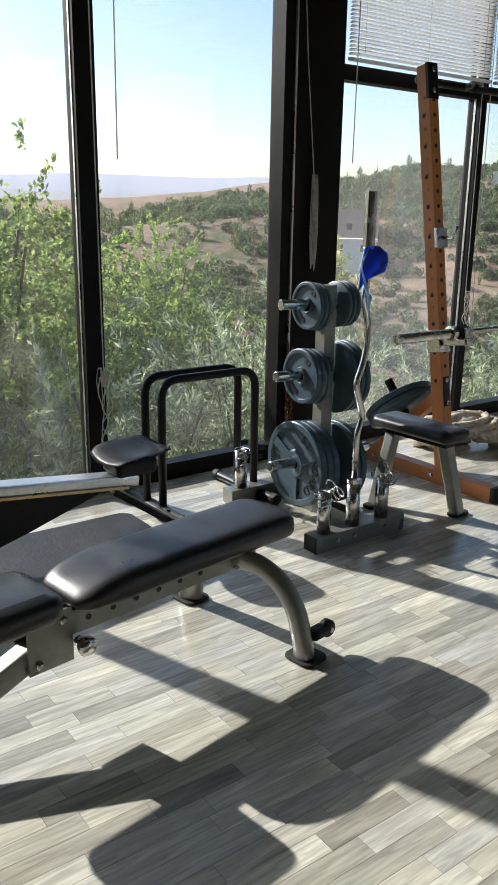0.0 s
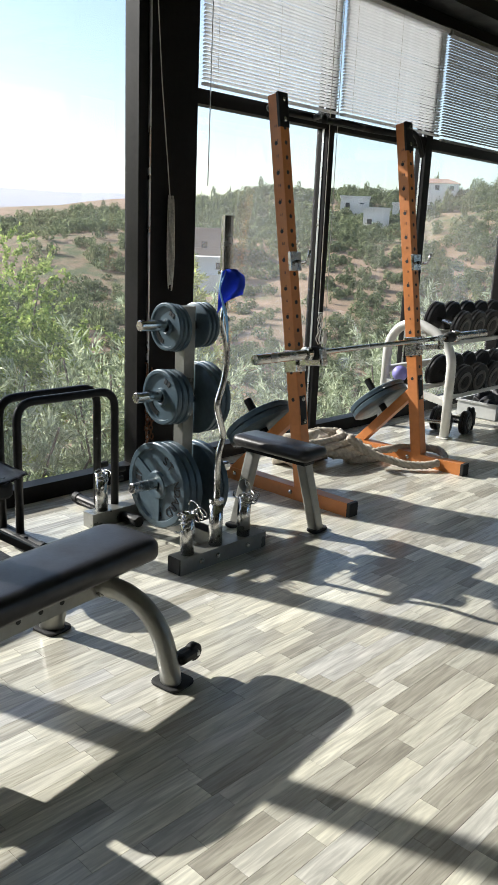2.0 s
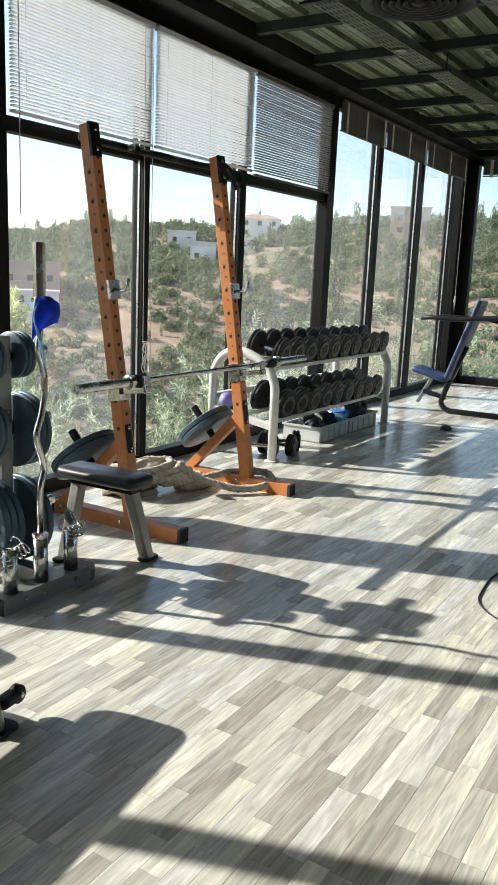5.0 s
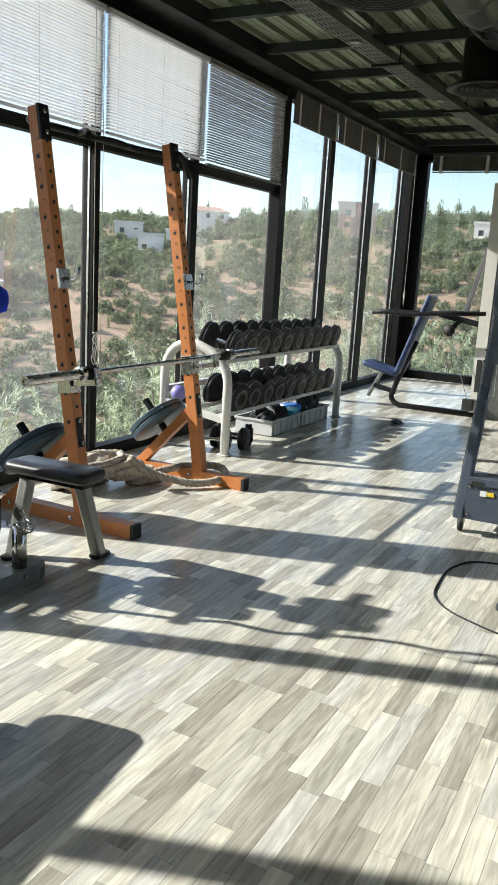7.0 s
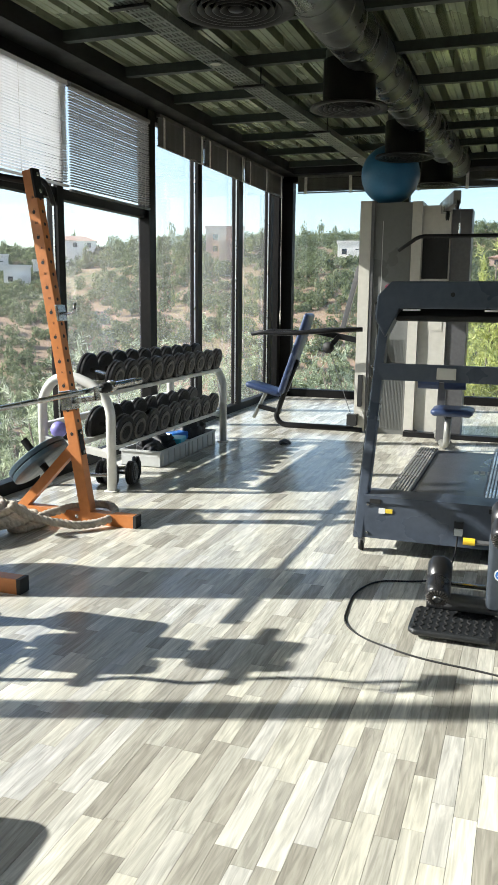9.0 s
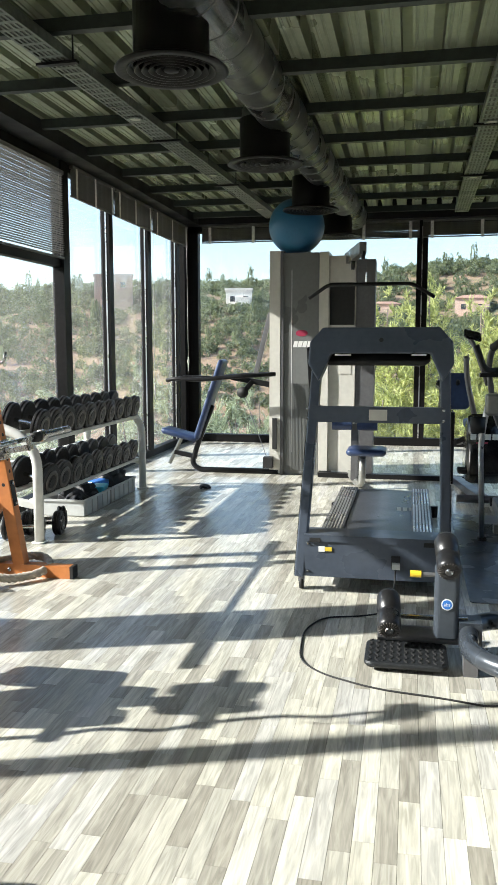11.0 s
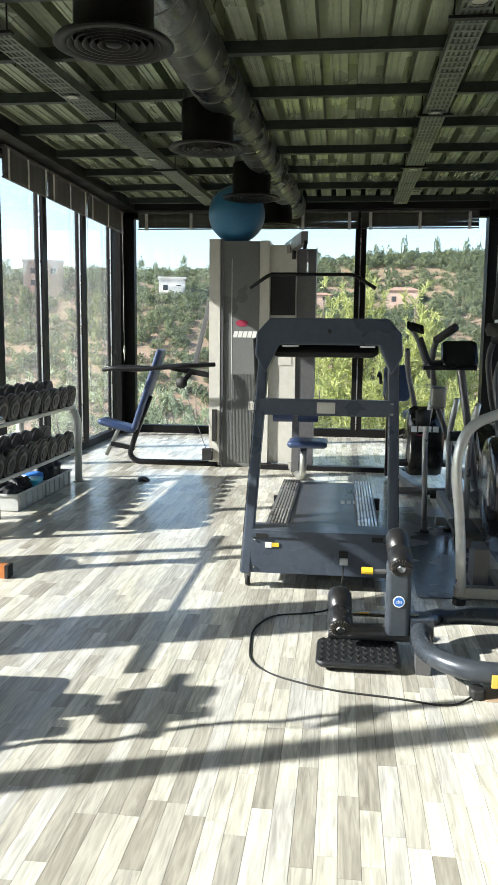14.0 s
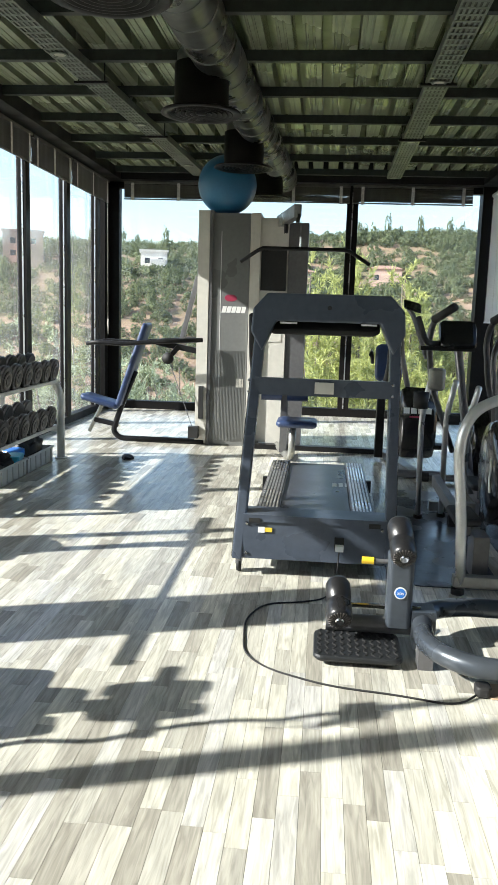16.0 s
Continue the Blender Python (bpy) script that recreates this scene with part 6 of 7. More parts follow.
def treadmill():
    ob = thing("treadmill", "slate-blue commercial treadmill with ribbed foot rails, seen from its front hood", "treadmill")
    ya, yb = 0.265, 1.075
    for y, s in ((yb, 1), (ya, -1)):
        part("upright", beamed((4.61, y, 0.09), (4.77, y - (0.085 if s > 0 else -0.03), 1.44), 0.055, 0.085, (1, 0, 0)), SLATE, ob, bevel=0.008)
        part("upright_edge", beamed((4.612, y + 0.0295 * s, 0.10), (4.767, y - (0.083 if s > 0 else -0.03) + 0.0295 * s, 1.40), 0.004, 0.06, (1, 0, 0)), CHROME, ob)
        part("hand_rail", piped([(4.80, y - 0.03 * s, 1.38), (5.0, y - 0.02 * s, 1.12), (5.25, y - 0.02 * s, 1.0), (5.5, y - 0.02 * s, 0.98)], 0.024, 12, 0.1), BLACK_STEEL, ob, smooth=True)
    hood = bmesh.new()
    yb -= 0.05
    prof = [(ya - 0.02, 1.30), (ya - 0.012, 1.42), (ya + 0.06, 1.50), (yb - 0.06, 1.50), (yb + 0.012, 1.42), (yb + 0.02, 1.30), (yb - 0.04, 1.20), (yb - 0.11, 1.355), (ya + 0.11, 1.355), (ya + 0.04, 1.20)]
    rows = [[hood.verts.new((x + (z - 1.2) * 0.12, y, z)) for y, z in prof] for x in (4.66, 4.82)]
    hood.faces.new(list(reversed(rows[0])))
    hood.faces.new(rows[1])
    for i in range(len(prof)):
        j = (i + 1) % len(prof)
        hood.faces.new((rows[0][i], rows[0][j], rows[1][j], rows[1][i]))
    bmesh.ops.recalc_face_normals(hood, faces=hood.faces[:])
    part("hood", hood, SLATE, ob, "slate-blue console hood", bevel=0.01)
    part("hood_button", lathed([(0, 0), (0.012, 0), (0.012, 0.004), (0, 0.004)], 14, pose(4.688, 0.64, 1.43, 0, -90, 0)), RUBBER, ob)
    for a, b in ((yb - 0.22, yb - 0.13), (ya + 0.13, ya + 0.21)):
        part("vent_slot", boxed(4.675, 4.69, a, b, 1.343, 1.353), WHITE_MARK, ob)
    yb += 0.05
    part("console", slab(0, 0, 0.34, 0.60, 0, 0.04, 0.05, 0, Matrix.Translation((4.90, 0.67, 1.36)) @ pose(0, 0, 0, 0, -28, 0)), RUBBER, ob)
    part("cross_bar", boxed(4.675, 4.71, ya + 0.02, yb - 0.06, 0.97, 1.06), SLATE, ob, bevel=0.006)
    part("cross_label", boxed(4.659, 4.666, 0.60, 0.70, 0.985, 1.045), CREAM, ob, "worn pale label on the cross bar", bevel=0.002)
    for y in (ya + 0.03, yb - 0.03):
        for z in (0.985, 1.045):
            bolt(ob, (4.664, y, z), (0, y, z), 0.008)
    part("motor_cover", boxed(4.58, 4.72, ya + 0.03, yb - 0.03, 0.10, 0.335), SLATE, ob, bevel=0.012)
    part("cover_lip", boxed(4.57, 4.76, ya + 0.027, yb - 0.027, 0.305, 0.342), SLATE, ob, bevel=0.008)
    for y in (ya + 0.09, yb - 0.09):
        part("lip_latch", boxed(4.565, 4.572, y - 0.03, y + 0.03, 0.30, 0.325), RUBBER, ob)
    part("warning_label", boxed(4.574, 4.581, 0.93, 0.965, 0.245, 0.275), WHITE_MARK, ob, "small white label")
    part("warning_label", boxed(4.574, 4.581, 0.89, 0.928, 0.25, 0.272), material("yellow_label", (0.75, 0.55, 0.05), 0.5), ob, "small yellow warning label")
    part("power_socket", boxed(4.565, 4.581, 0.51, 0.56, 0.17, 0.24), RUBBER, ob, bevel=0.004)
    part("power_plug", boxed(4.53, 4.566, 0.512, 0.555, 0.175, 0.205), WHITE_MARK, ob, bevel=0.005)
    for y in (ya + 0.05, yb - 0.05):
        for z in (0.13, 0.29):
            bolt(ob, (4.579, y, z), (0, y, z), 0.008)
    part("deck", boxed(4.72, 6.95, ya + 0.04, yb - 0.04, 0.08, 0.185), SLATE, ob, bevel=0.008)
    part("belt", boxed(4.78, 6.9, ya + 0.19, yb - 0.19, 0.186, 0.196), BELT, ob, "dark worn running belt", bevel=0.002)
    bm = bmesh.new()
    for i in range(4):
        box(bm, 6.05, 6.17, 0.39 + 0.045 * i, 0.42 + 0.045 * i, 0.196, 0.1972)
    part("belt_mark", bm, PALE_TEXT, ob)
    for y0 in (yb - 0.185, ya + 0.045):
        part("foot_rail", boxed(4.78, 6.9, y0, y0 + 0.14, 0.186, 0.212), GREY_PLASTIC, ob, bevel=0.004)
        bm = bmesh.new()
        for i in range(6):
            box(bm, 4.80, 6.88, y0 + 0.012 + 0.021 * i, y0 + 0.023 + 0.021 * i, 0.212, 0.2175)
        part("rail_rib", bm, ALU_EDGE, ob, "bright ribs of the foot rail")
    for y in (ya + 0.0, yb - 0.0):
        part("castor", lathed([(0, -0.012), (0.035, -0.012), (0.038, 0), (0.035, 0.012), (0, 0.012)], 18, pose(4.66, y - 0.005, 0.038, 90, 0, 0)), RUBBER, ob, smooth=True)
        part("castor_fork", boxed(4.635, 4.685, y - 0.022, y + 0.012, 0.05, 0.10), GUN, ob, bevel=0.004)
        part("rear_foot", rodded((6.8, y, 0.0), (6.8, y, 0.09), 0.03, 14), RUBBER, ob)
    return ob


treadmill()


def bars_mesh(n, w, h, gap, y, z, x):
    bm = bmesh.new()
    for i in range(n):
        box(bm, x - 0.002, x, y - i * (w + gap) - w, y - i * (w + gap), z, z + h)
    return bm


# ---- ab bench in front of the treadmill ----
FOAM = material("black_glossy_foam_roller", (0.014, 0.014, 0.015), 0.3, 0, 0.15, 30, 0.1, 90)


def foam_roller(parent, p, n):
    """A pleated black roller that rises away from its capped end."""
    m = pose(*p, 0, 62, 3)
    r = part("foam_roller", lathed([(0, 0), (0.03, 0), (0.047, 0.006), (0.054, 0.02), (0.054, n * 0.40), (0.047, n * 0.43), (0.047, n * 0.50), (0.054, n * 0.53), (0.054, n - 0.02), (0.045, n), (0, n)], 28, m), FOAM, parent, "black foam roller", smooth=True)
    part("roller_cap", lathed([(0, -0.006), (0.016, -0.006), (0.02, -0.001), (0.022, 0.003)], 16, m), CHROME, r, "round metal end cap")
    bm = bmesh.new()
    for i in range(22):
        a = 360 * i / 22
        box(bm, 0.024, 0.048, -0.0022, 0.0022, -0.004, 0.003, m @ pose(0, 0, 0.003, 0, 0, a))
    part("pleat", bm, GREY_DISC, r)
    return r


GLOSS_POST = material("dark_slate_post_paint", (0.06, 0.072, 0.088), 0.34, 0.3, 0.1, 30, 0.04, 120)


def ab_bench():
    ob = thing("ab_bench", "dark grey abdominal bench with foam foot rollers and looped base", "exercise bench")
    part("foot_plate", slab(3.66, 0.47, 0.28, 0.36, 0.02, 0.05, 0.04), material("black_tread_plate", (0.016, 0.018, 0.02), 0.45, 0.2, 0.2, 40, 0.25, 160), ob, "black tread foot plate", bevel=0.0)
    bm = bmesh.new()
    for i in range(9):
        for j in range(11):
            a = 35 if (i + j) % 2 else -35
            box(bm, -0.012, 0.012, -0.003, 0.003, 0, 0.003, pose(3.545 + 0.029 * i, 0.315 + 0.031 * j, 0.05, 0, 0, a))
    part("tread_pattern", bm, RUBBER, ob)
    part("cross_tube", rodded((3.80, 0.60, 0.085), (3.80, 0.20, 0.085), 0.038, 18), GUN, ob)
    part("post", slab(3.79, 0.295, 0.09, 0.11, 0.08, 0.42, 0.025, 0.0), GLOSS_POST, ob, smooth=False)
    part("badge", lathed([(0, 0), (0.026, 0), (0.026, 0.003), (0, 0.003)], 24, pose(3.743, 0.295, 0.25, 0, -90, 0)), WHITE_MARK, ob, "round blue and white badge")
    part("badge_centre", lathed([(0, 0), (0.021, 0), (0.021, 0.004), (0, 0.004)], 24, pose(3.743, 0.295, 0.25, 0, -90, 0)), BLUE_BOX, ob)
    words(ob, "abs", Matrix.Translation((3.7385, 0.295, 0.25)) @ Matrix(((0, 0, -1, 0), (-1, 0, 0, 0), (0, 1, 0, 0), (0, 0, 0, 1))), 0.022, WHITE_MARK, 0.0004)
    for y in (0.275, 0.295, 0.315):
        bolt(ob, (3.744, y, 0.385), (0, y, 0.385), 0.006)
    foam_roller(ob, (3.66, 0.545, 0.140), 0.22)
    foam_roller(ob, (3.72, 0.290, 0.405), 0.22)
    part("roller_axle", rodded((3.80, 0.55, 0.165), (3.80, 0.20, 0.165), 0.012, 10), CHROME, ob)
    part("pull_knob", rodded((3.79, 0.41, 0.37), (3.79, 0.46, 0.37), 0.016, 12), material("yellow_knob", (0.75, 0.5, 0.03), 0.4), ob, "yellow pull knob")
    part("knob_shaft", rodded((3.79, 0.34, 0.37), (3.79, 0.42, 0.37), 0.01, 10), GUN, ob)
    LOOP = material("dark_grey_metallic_paint", (0.055, 0.065, 0.078), 0.32, 0.35, 0.1, 30, 0.04, 120, 0.25, (0.08, 0.09, 0.10), 4)
    part("base_loop", piped([(3.98, -1.1, 0.12), (3.98, 0.02, 0.12), (3.88, 0.19, 0.12), (3.52, 0.21, 0.115), (3.36, 0.06, 0.11), (3.34, -1.1, 0.10)], 0.042, 16, 0.16), LOOP, ob, "thick dark grey looped base tube", smooth=True)
    part("loop_bracket", boxed(3.74, 3.86, 0.14, 0.24, 0.06, 0.17), LOOP, ob, bevel=0.012)
    part("gold_plate", boxed(3.293, 3.302, -0.17, -0.03, 0.075, 0.125), material("gold_label", (0.72, 0.52, 0.10), 0.4), ob, "gold label plate", bevel=0.003)
    part("label_bar", bars_mesh(3, 0.022, 0.026, 0.012, -0.05, 0.088, 3.2925), material("ochre_print", (0.5, 0.32, 0.02), 0.5), ob)
    for y in (-0.55, -1.0):
        part("foot", boxed(3.31, 4.01, y - 0.03, y + 0.03, 0.0, 0.08), GUN, ob, bevel=0.01)
    part("front_foot", boxed(3.55, 3.63, 0.17, 0.23, 0.0, 0.08), GUN, ob, bevel=0.01)
    part("bench_beam", beamed((3.66, -0.2, 0.14), (3.66, -1.15, 0.50), 0.08, 0.08), SLATE, ob, bevel=0.01)
    part("pad", slab(3.66, -0.95, 0.28, 0.8, 0.0, 0.07, 0.06, 0.0, Matrix.Translation((0, -0.05, 0.14)) @ pose(0, 0, 0, -20, 0, 0)), PAD, ob, smooth=True)
    return ob


ab_bench()


# ---- power lead and socket on the floor ----
def power_lead():
    ob = thing("power_lead", "black power lead snaking over the laminate to a floor plug", "cable")
    r = 0.0042
    pts = [(4.55, 0.535, 0.19), (4.48, 0.54, 0.06), (4.30, 0.58, r), (4.22, 0.72, r), (4.18, 0.89, r), (3.98, 0.965, r), (3.78, 0.955, r), (3.59, 0.935, r), (3.46, 0.83, r), (3.37, 0.64, r), (3.34, 0.54, r), (3.31, 0.32, r), (3.27, 0.16, r), (3.29, 0.09, r), (3.34, 0.04, 0.012)]
    part("lead", piped(pts, r, 8, 0.12), RUBBER, ob, smooth=True)
    part("plug", slab(3.37, 0.01, 0.07, 0.06, 0.0, 0.045, 0.02), RUBBER, ob, "black plug")
    part("floor_socket", slab(3.40, -0.06, 0.13, 0.10, 0.0, 0.006, 0.02), material("tan_floor_plate", (0.38, 0.28, 0.18), 0.5), ob, "tan floor plate")
    return ob


power_lead()
mat2 = finish("floor_mat", slab(5.75, -0.10, 2.35, 0.46, 0.0, 0.006, 0.02), material("slate_rubber_mat", (0.13, 0.145, 0.175), 0.26, 0, 0.15, 20, 0.2, 90, 0.3, (0.15, 0.16, 0.18), 3))
tagged(mat2, "slate grey rubber mat beside the treadmill", "mat")


# ---- elliptical trainers along the side windows ----
TUBE = material("brushed_silver_tube", (0.74, 0.74, 0.72), 0.36, 0.65, 0.06, 40, wear=0.2, wear_color=(0.3, 0.3, 0.3), wear_scale=10)
GLOSS_BLACK = material("gloss_black_shroud", (0.010, 0.010, 0.011), 0.18, 0, 0.2, 20, 0.03, 60, coat=0.3)


def shroud(prof, y0, y1, r=0.03):
    """A moulded cover: an outline in x and z drawn out along y."""
    bm = bmesh.new()
    rows = []
    cx = sum(p[0] for p in prof) / len(prof)
    cz = sum(p[1] for p in prof) / len(prof)
    for y, f in ((y0, 0.93), (y0 + (y1 - y0) * 0.12, 1.0), (y1 - (y1 - y0) * 0.12, 1.0), (y1, 0.93)):
        rows.append([bm.verts.new((cx + (x - cx) * f, y, cz + (z - cz) * f)) for x, z in prof])
    n = len(prof)
    for a, b in zip(rows, rows[1:]):
        for i in range(n):
            bm.faces.new((a[i], a[(i + 1) % n], b[(i + 1) % n], b[i]))
    bm.faces.new(list(reversed(rows[0])))
    bm.faces.new(rows[-1])
    bmesh.ops.recalc_face_normals(bm, faces=bm.faces[:])
    return bm


def circle_prof(cx, cz, r, n=26, squash=1.0):
    return [(cx + r * math.cos(2 * math.pi * i / n), cz + r * squash * math.sin(2 * math.pi * i / n)) for i in range(n)]


def arc_trainer():
    ob = thing("arc_trainer", "black-shrouded arc trainer with silver side tubes", "elliptical trainer")
    part("shroud", shroud([(4.50, 0.12), (4.46, 0.35), (4.52, 0.70), (4.62, 0.84), (4.85, 0.90), (5.15, 0.84), (5.35, 0.6), (5.40, 0.2), (5.3, 0.10)], -0.85, -0.33), GLOSS_BLACK, ob, "gloss black moulded shroud", bevel=0.015, smooth=True)
    part("drum", lathed([(0, 0), (0.20, 0), (0.27, 0.015), (0.285, 0.05), (0.285, 0.09), (0, 0.09)], 36, pose(4.83, -0.24, 0.58, 90, 0, 0)), GLOSS_BLACK, ob, smooth=True)
    part("drum_mark", piped([(4.70, -0.236, 0.68), (4.66, -0.234, 0.62), (4.70, -0.234, 0.57), (4.67, -0.236, 0.50)], 0.006, 6, 0.05), WHITE_MARK, ob)
    part("label_plate", boxed(4.48, 4.505, -0.68, -0.40, 0.67, 0.76), WHITE_MARK, ob, "white label plate", bevel=0.004)
    part("label_bar", bars_mesh(4, 0.03, 0.03, 0.012, -0.42, 0.705, 4.479), GUN, ob)
    part("label_bar", boxed(4.4755, 4.479, -0.65, -0.42, 0.683, 0.692), RED_MARK, ob)
    part("side_tube", piped([(4.50, -0.09, 0.03), (4.45, -0.06, 0.45), (4.44, -0.02, 0.76), (4.46, -0.07, 0.95), (4.51, -0.26, 1.03), (4.6, -0.8, 1.04)], 0.027, 16, 0.16), TUBE, ob, "brushed silver side tube", smooth=True)
    part("tube_cap", rodded((4.50, -0.08, 0.0), (4.499, -0.079, 0.035), 0.035, 16), RUBBER, ob)
    part("floor_beam", beamed((4.50, -0.05, 0.07), (4.50, -1.0, 0.07), 0.06, 0.06), SILVER, ob, bevel=0.006)
    part("floor_label", boxed(4.463, 4.469, -0.62, -0.36, 0.055, 0.085), material("orange_white_label", (0.62, 0.36, 0.2), 0.5), ob)
    part("rear_beam", beamed((4.50, -0.52, 0.06), (6.25, -0.52, 0.06), 0.08, 0.07), GUN, ob, bevel=0.006)
    part("front_beam", beamed((6.25, -0.15, 0.05), (6.25, -0.9, 0.05), 0.07, 0.07), SILVER, ob, bevel=0.006)
    part("pedal_arm", beamed((4.65, -0.13, 0.30), (5.65, -0.10, 0.36), 0.05, 0.07), GUN, ob, bevel=0.008)
    part("pedal", slab(4.72, -0.12, 0.34, 0.14, 0.34, 0.38, 0.04), RUBBER, ob)
    part("step", boxed(4.58, 4.75, -0.24, -0.16, 0.06, 0.28), GUN, ob, bevel=0.01)
    for dy, x in ((0.0, 6.03), (-0.17, 6.1), (-0.24, 5.7)):
        part("side_post", piped([(x, -0.05 + dy, 0.02), (x - 0.25, 0.0 + dy, 0.75), (x - 0.42, -0.02 + dy, 1.0)], 0.019, 12, 0.12), TUBE, ob, smooth=True)
        part("tube_cap", rodded((x, -0.05 + dy, 0.0), (x - 0.001, -0.05 + dy, 0.03), 0.03, 14), RUBBER, ob)
    part("console_head", slab(5.55, -0.05, 0.10, 0.10, 0.95, 1.09, 0.03), SILVER, ob, bevel=0)
    part("cup_holder", lathed([(0.040, 0.0), (0.044, 0.0), (0.048, 0.10), (0.043, 0.10), (0.039, 0.01), (0, 0.01), (0, 0.0), (0.04, 0)], 22, pose(5.50, 0.045, 0.84)), RUBBER, ob, "black cup holder", smooth=True)
    part("knob", rodded((5.3, -0.16, 0.80), (5.3, -0.10, 0.80), 0.03, 14), RUBBER, ob)
    return ob


arc_trainer()


def elliptical():
    ob = thing("elliptical_trainer", "dark elliptical trainer with moving arms and black console", "elliptical trainer")
    part("console_post", rodded((6.62, -0.52, 0.08), (6.35, -0.28, 1.30), 0.03, 14), GUN, ob)
    part("console", slab(0, 0, 0.22, 0.26, 0, 0.07, 0.04, 0, Matrix.Translation((6.33, -0.28, 1.26)) @ pose(0, 0, 0, 0, -55, 0)), GLOSS_BLACK, ob, "black console")
    part("console_tray", boxed(6.24, 6.36, -0.40, -0.02, 1.17, 1.20), BLACK_STEEL, ob, bevel=0.006)
    for y, k in ((-0.06, 0.0), (-0.48, 0.10)):
        part("moving_arm", piped([(6.9, y - 0.34, 0.35), (6.6, y - 0.10, 0.9), (6.30 + k, y - 0.02, 1.25), (6.20 + k, y - 0.04, 1.40), (6.05 + k, y - 0.15, 1.47)], 0.022, 12, 0.12), GUN, ob, smooth=True)
        part("grip", piped([(6.21 + k, y - 0.04, 1.385), (6.05 + k, y - 0.15, 1.475)], 0.03, 12), RUBBER, ob, "black rubber grip", smooth=True)
    part("fixed_grip", piped([(6.36, -0.22, 1.22), (6.2, -0.05, 1.22), (6.15, 0.02, 1.40)], 0.02, 12, 0.06), RUBBER, ob, smooth=True)
    part("reader_arm", piped([(6.5, -0.1, 1.1), (6.6, 0.0, 1.40), (6.62, 0.04, 1.46)], 0.018, 10, 0.1), GUN, ob, smooth=True)
    part("reader", slab(0, 0, 0.10, 0.14, 0, 0.02, 0.02, 0, Matrix.Translation((6.60, 0.02, 1.47)) @ pose(0, 0, 0, 20, -40, 0)), GLOSS_BLACK, ob)
    part("flywheel_cover", shroud(circle_prof(7.0, 0.42, 0.30), -0.74, -0.52), GLOSS_BLACK, ob, smooth=True)
    part("base", beamed((5.8, -0.58, 0.06), (7.4, -0.58, 0.06), 0.09, 0.08), GUN, ob, bevel=0.01)
    for x in (5.85, 7.35):
        part("floor_bar", rodded((x, -0.88, 0.04), (x, -0.28, 0.04), 0.03, 14), GUN, ob)
        for y in (-0.88, -0.26):
            part("bar_cap", rodded((x, y - 0.03, 0.04), (x, y + 0.03, 0.04), 0.04, 14), RUBBER, ob)
    for y in (-0.44, -0.72):
        part("pedal_rail", beamed((5.9, y, 0.22), (6.95, y, 0.32), 0.04, 0.06), GUN, ob, bevel=0.006)
        part("pedal", slab(6.05, y, 0.36, 0.13, 0.25, 0.29, 0.04), RUBBER, ob)
    for i in range(4):
        part("frame_tube", piped([(6.75 - 0.12 * i, -0.72 - 0.05 * i, 0.05), (6.7 - 0.12 * i, -0.66, 0.7), (6.62 - 0.1 * i, -0.60 - 0.04 * i, 1.15), (6.75 - 0.1 * i, -0.7, 1.3)], 0.022, 10, 0.12), GUN, ob, smooth=True)
    return ob


elliptical()


def stepper_bike():
    ob = thing("recumbent_bike", "black-shrouded recumbent bike with blue seat", "exercise bike")
    part("shroud", shroud([(7.42, 0.30), (7.40, 0.66), (7.48, 0.80), (7.75, 0.72), (8.05, 0.52), (8.1, 0.25), (7.8, 0.16), (7.55, 0.17)], -0.34, -0.03), GLOSS_BLACK, ob, smooth=True)
    part("name_bar", bars_mesh(4, 0.05, 0.05, 0.012, -0.05, 0.58, 7.398), WHITE_MARK, ob)
    part("name_bar", boxed(7.393, 7.398, -0.2, -0.1, 0.545, 0.56), RED_MARK, ob)
    part("seat", slab(8.05, -0.20, 0.36, 0.34, 0.62, 0.70, 0.06), NAVY, ob, "navy vinyl seat", smooth=True)
    part("backrest", slab(0, 0, 0.36, 0.26, 0, 0.06, 0.06, 0, Matrix.Translation((8.30, 0.03, 0.95)) @ pose(0, 0, 0, 0, -78, 0)), NAVY, ob, "navy vinyl backrest", smooth=True)
    part("seat_post", beamed((8.3, 0.08, 0.03), (8.3, 0.08, 0.75), 0.08, 0.08, (1, 0, 0)), BLACK_STEEL, ob, bevel=0.01)
    for y in (0.0, 0.18):
        part("arm_rest", piped([(8.32, y, 0.95), (8.25, y + 0.02, 1.06), (8.0, y + 0.04, 1.04)], 0.018, 10, 0.05), BLACK_STEEL, ob, smooth=True)
    part("console_arm", piped([(7.6, -0.1, 0.75), (7.62, -0.02, 1.1), (7.5, 0.0, 1.30)], 0.024, 10, 0.1), GUN, ob, smooth=True)
    for y in (-0.38, 0.0):
        part("pedal", slab(7.56, y, 0.18, 0.09, 0.26, 0.30, 0.02), RUBBER, ob)
    part("base", beamed((7.45, -0.18, 0.04), (8.5, -0.0, 0.04), 0.10, 0.07), GUN, ob, bevel=0.01)
    part("floor_bar", rodded((7.46, -0.45, 0.04), (7.46, 0.05, 0.04), 0.035, 14), GUN, ob)
    part("stay", beamed((8.28, 0.0, 0.45), (7.9, -0.2, 0.62), 0.05, 0.05), BLACK_STEEL, ob)
    return ob


stepper_bike()


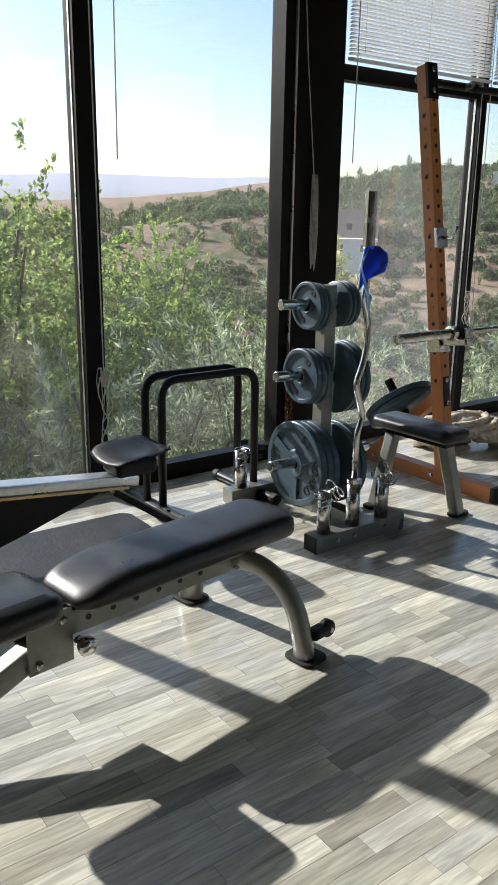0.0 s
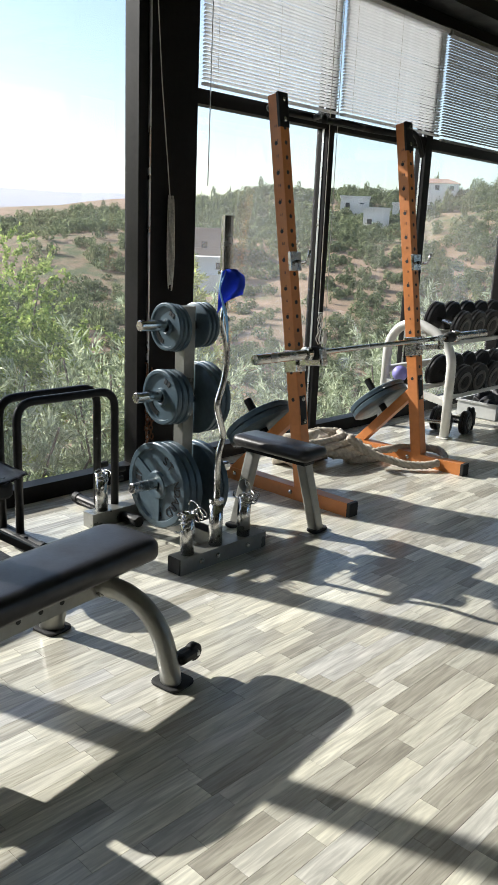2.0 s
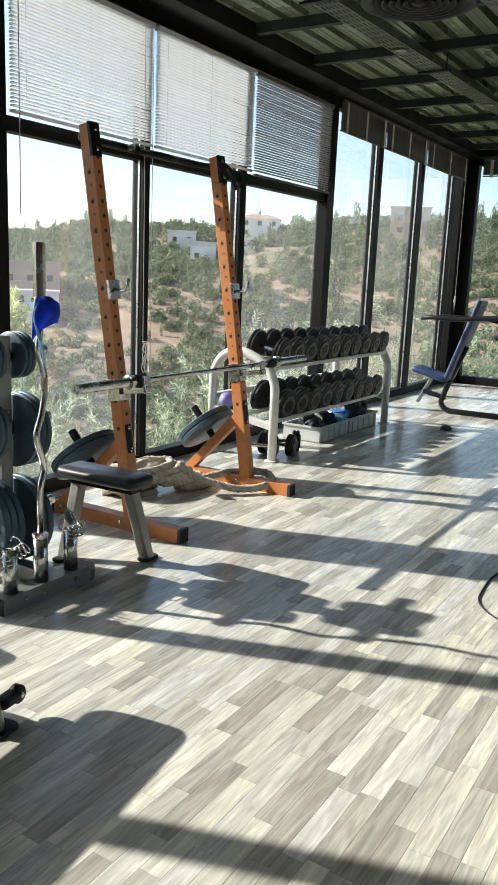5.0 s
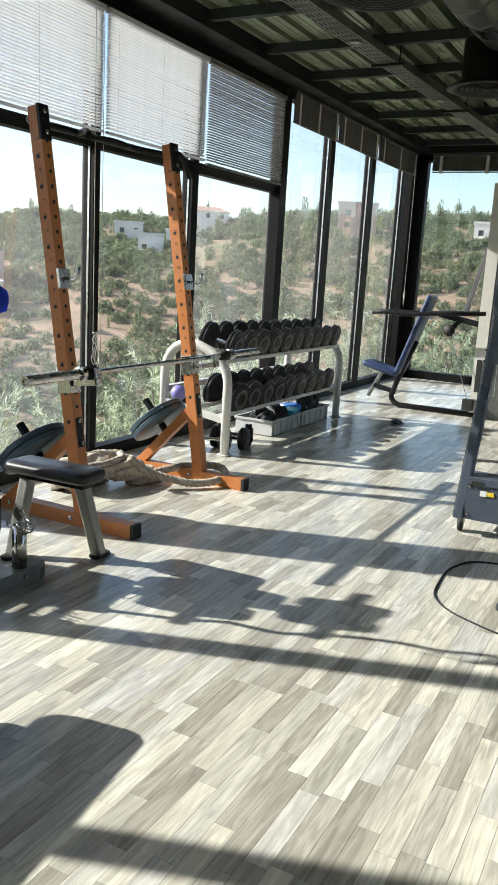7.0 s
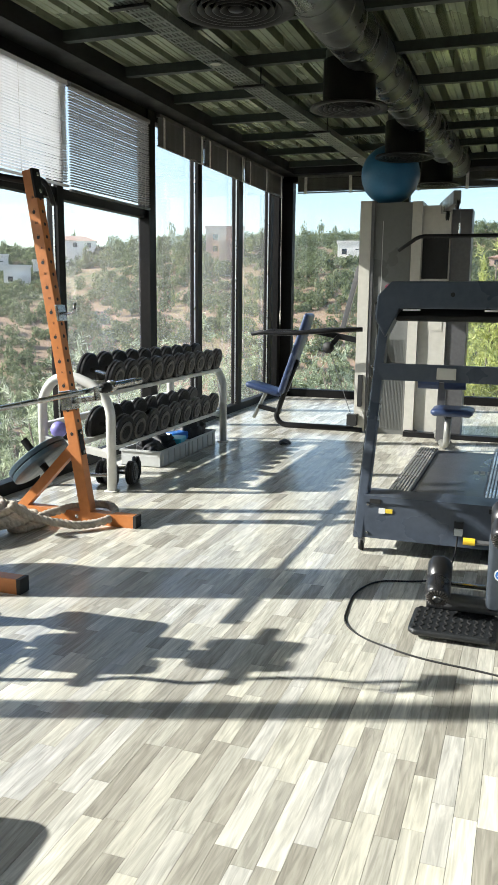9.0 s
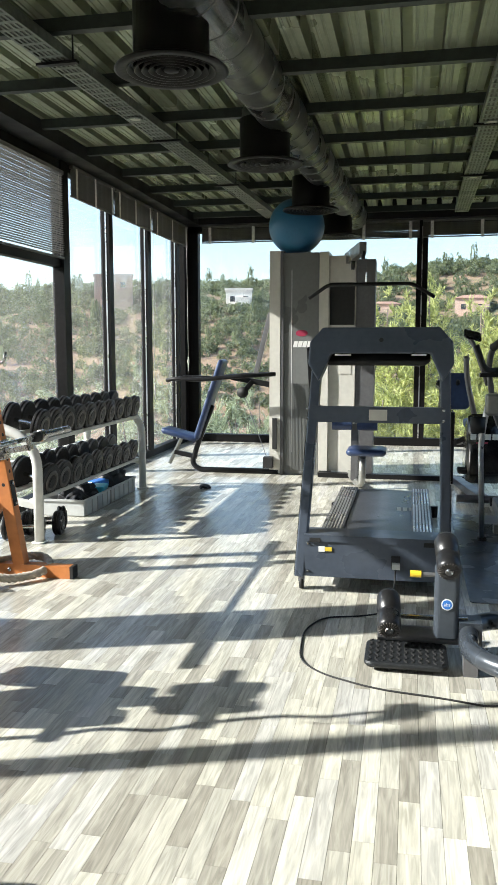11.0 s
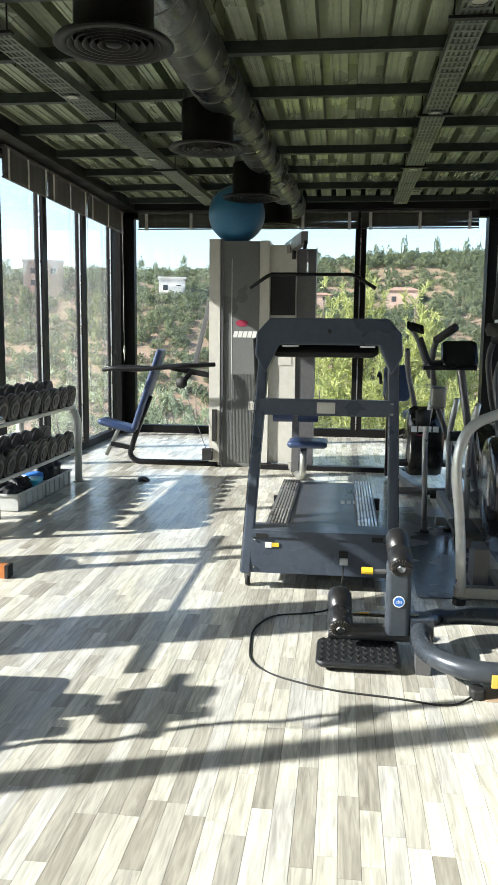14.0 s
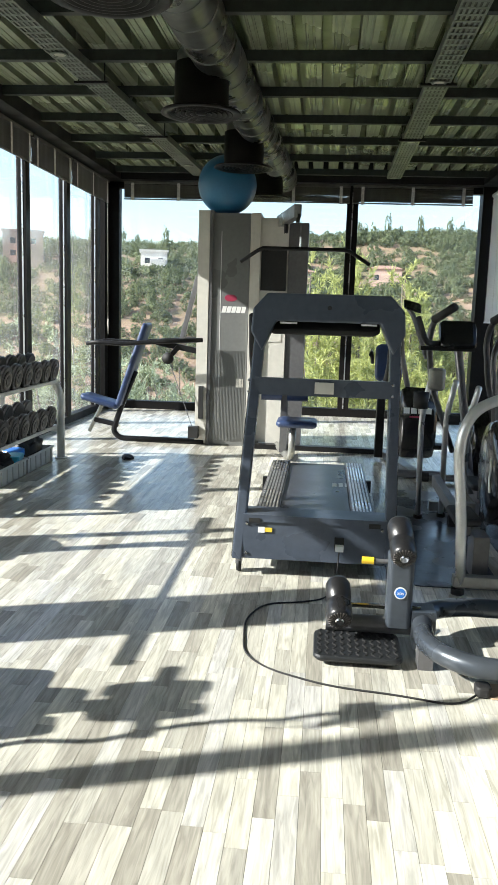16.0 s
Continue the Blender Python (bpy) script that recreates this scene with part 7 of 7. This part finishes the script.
def tall_trainer():
    """The machine behind: a silver frame with a dark console close to the side windows."""
    ob = thing("stair_climber", "silver and black climber machine beside the side window", "exercise machine")
    part("body", shroud([(5.3, 0.05), (5.25, 0.6), (5.5, 0.95), (5.9, 0.9), (6.2, 0.4), (6.2, 0.05)], -1.25, -0.85), GLOSS_BLACK, ob, smooth=True)
    part("mast", boxed(5.0, 5.12, -1.12, -0.98, 0.05, 1.4), SILVER, ob, bevel=0.02)
    part("console", slab(0, 0, 0.30, 0.42, 0, 0.08, 0.07, 0, Matrix.Translation((4.95, -0.98, 1.36)) @ pose(0, 0, 0, 0, -50, 0)), GLOSS_BLACK, ob, "black console", smooth=False)
    part("base", boxed(5.0, 6.2, -1.2, -0.9, 0.0, 0.06), GUN, ob, bevel=0.01)
    return ob


tall_trainer()


# ---- cable column at the edge, with a rope handle ----
def cable_column():
    ob = thing("cable_column", "white cable column with base rail and overhead pulley", "cable machine")
    part("base_rail", beamed((3.10, -0.32, 0.05), (1.9, -0.0, 0.05), 0.42, 0.10), WHITE_PAINT, ob, bevel=0.01)
    part("mast", boxed(2.86, 3.0, -0.62, -0.48, 0.05, 2.5), WHITE_PAINT, ob, bevel=0.01)
    part("arm", beamed((2.93, -0.55, 2.45), (2.90, 0.12, 2.45), 0.08, 0.10), WHITE_PAINT, ob, bevel=0.01)
    part("pulley", lathed([(0, -0.015), (0.055, -0.015), (0.045, 0), (0.055, 0.015), (0, 0.015)], 22, pose(2.90, 0.06, 2.40, 90, 0, 90)), RUBBER, ob, smooth=True)
    part("cable", rodded((2.90, 0.08, 2.37), (2.90, 0.05, 1.87), 0.004, 8), GUN, ob)
    gold = material("cream_gold_plate", (0.72, 0.58, 0.30), 0.4, 0.3)
    part("pulley_cheek", slab(0, 0, 0.06, 0.10, -0.006, 0.006, 0.035, 0, pose(2.90, 0.035, 1.845, 0, 90, 0)), gold, ob, "cream-gold pulley cheek")
    part("hook_ball", lathed([(0, -0.016), (0.014, -0.01), (0.017, 0), (0.014, 0.01), (0, 0.016)], 14, pose(2.90, 0.073, 1.80)), gold, ob, smooth=True)
    part("foot_strap", slab(3.10, -0.19, 0.16, 0.05, 0.0, 0.012, 0.02), GUN, ob)
    return ob


cable_column()


def rope_handle():
    ob = thing("rope_handle", "black braided rope handle hung on a gold snap hook", "rope handle", at=pose(2.90, 0.075, 1.79))
    ob.scale = (0.7, 0.7, 0.7)
    gold = material("gold_hook", (0.75, 0.5, 0.10), 0.35, 0.6)
    part("snap_hook", piped([(0, 0, 0), (0, -0.03, -0.02), (0, -0.035, -0.06), (0, 0, -0.09), (0, 0.03, -0.06), (0, 0.02, -0.02), (0, 0, 0)], 0.009, 8, 0.02), gold, ob, "gold snap hook", smooth=True)
    part("ring", piped([(0, 0, -0.085), (0, 0.022, -0.11), (0, 0.022, -0.15), (0, 0, -0.17), (0, -0.022, -0.15), (0, -0.022, -0.11), (0, 0, -0.085)], 0.006, 8, 0.015), CHROME, ob, smooth=True)
    for s in (-1, 1):
        part("strand", twisted([(0, 0.004 * s, -0.17), (0.0, 0.018 * s, -0.22), (0.0, 0.026 * s, -0.36), (0.0, 0.034 * s, -0.50)], 0.017, 90), RUBBER, ob, "black braided strand", smooth=True)
        part("stopper", lathed([(0, 0), (0.03, 0.004), (0.04, 0.03), (0.026, 0.06), (0, 0.06)], 18, pose(0, 0.036 * s, -0.55)), RUBBER, ob, smooth=True)
    return ob


rope_handle()


# ---- floor strips, last ----
def floor_strips():
    """Three-strip laminate: narrow strips of random length along x; the nearer ones are pieces of their own."""
    rng = random.Random(4)
    W = 0.064
    near, rest = [], []
    y = Y0
    while y < FRONT_Y - 0.001:
        x = X0 + rng.uniform(-0.5, 0.0)
        w = min(W, FRONT_Y - y)
        while x < X1:
            n = rng.choice((0.26, 0.32, 0.38, 0.44, 0.50))
            a, b = max(x, X0), min(x + n, X1)
            if b - a > 0.02:
                (near if 1.2 < x < 3.6 and 0.3 < y < 2.0 else rest).append((a, b, y, y + w))
            x += n
        y += W
    extra = near[290:]
    near = near[:290]
    g = 0.0006

    def solid(a, b, c, d):
        return [(a + g, c + g, 0.0), (b - g, c + g, 0.0), (b - g, d - g, 0.0), (a + g, d - g, 0.0), (a, c, -0.006), (b, c, -0.006), (b, d, -0.006), (a, d, -0.006)]
    F = ((0, 1, 2, 3), (0, 4, 5, 1), (1, 5, 6, 2), (2, 6, 7, 3), (3, 7, 4, 0))
    vs, fs = [], []
    for s in rest + extra:
        o = len(vs)
        vs += solid(*s)
        fs += [tuple(o + i for i in q) for q in F]
    d = bpy.data.meshes.new("laminate_strips")
    d.from_pydata(vs, [], fs)
    d.materials.append(LAMINATE)
    ob = new("laminate_strips", d)
    ob.parent = FLOOR
    tagged(ob, kind="stuff")
    for s in near:
        d = bpy.data.meshes.new("plank")
        d.from_pydata(solid(*s), [], list(F))
        d.materials.append(LAMINATE_PIECE)
        ob = new("plank", d)
        ob.parent = FLOOR


floor_strips()
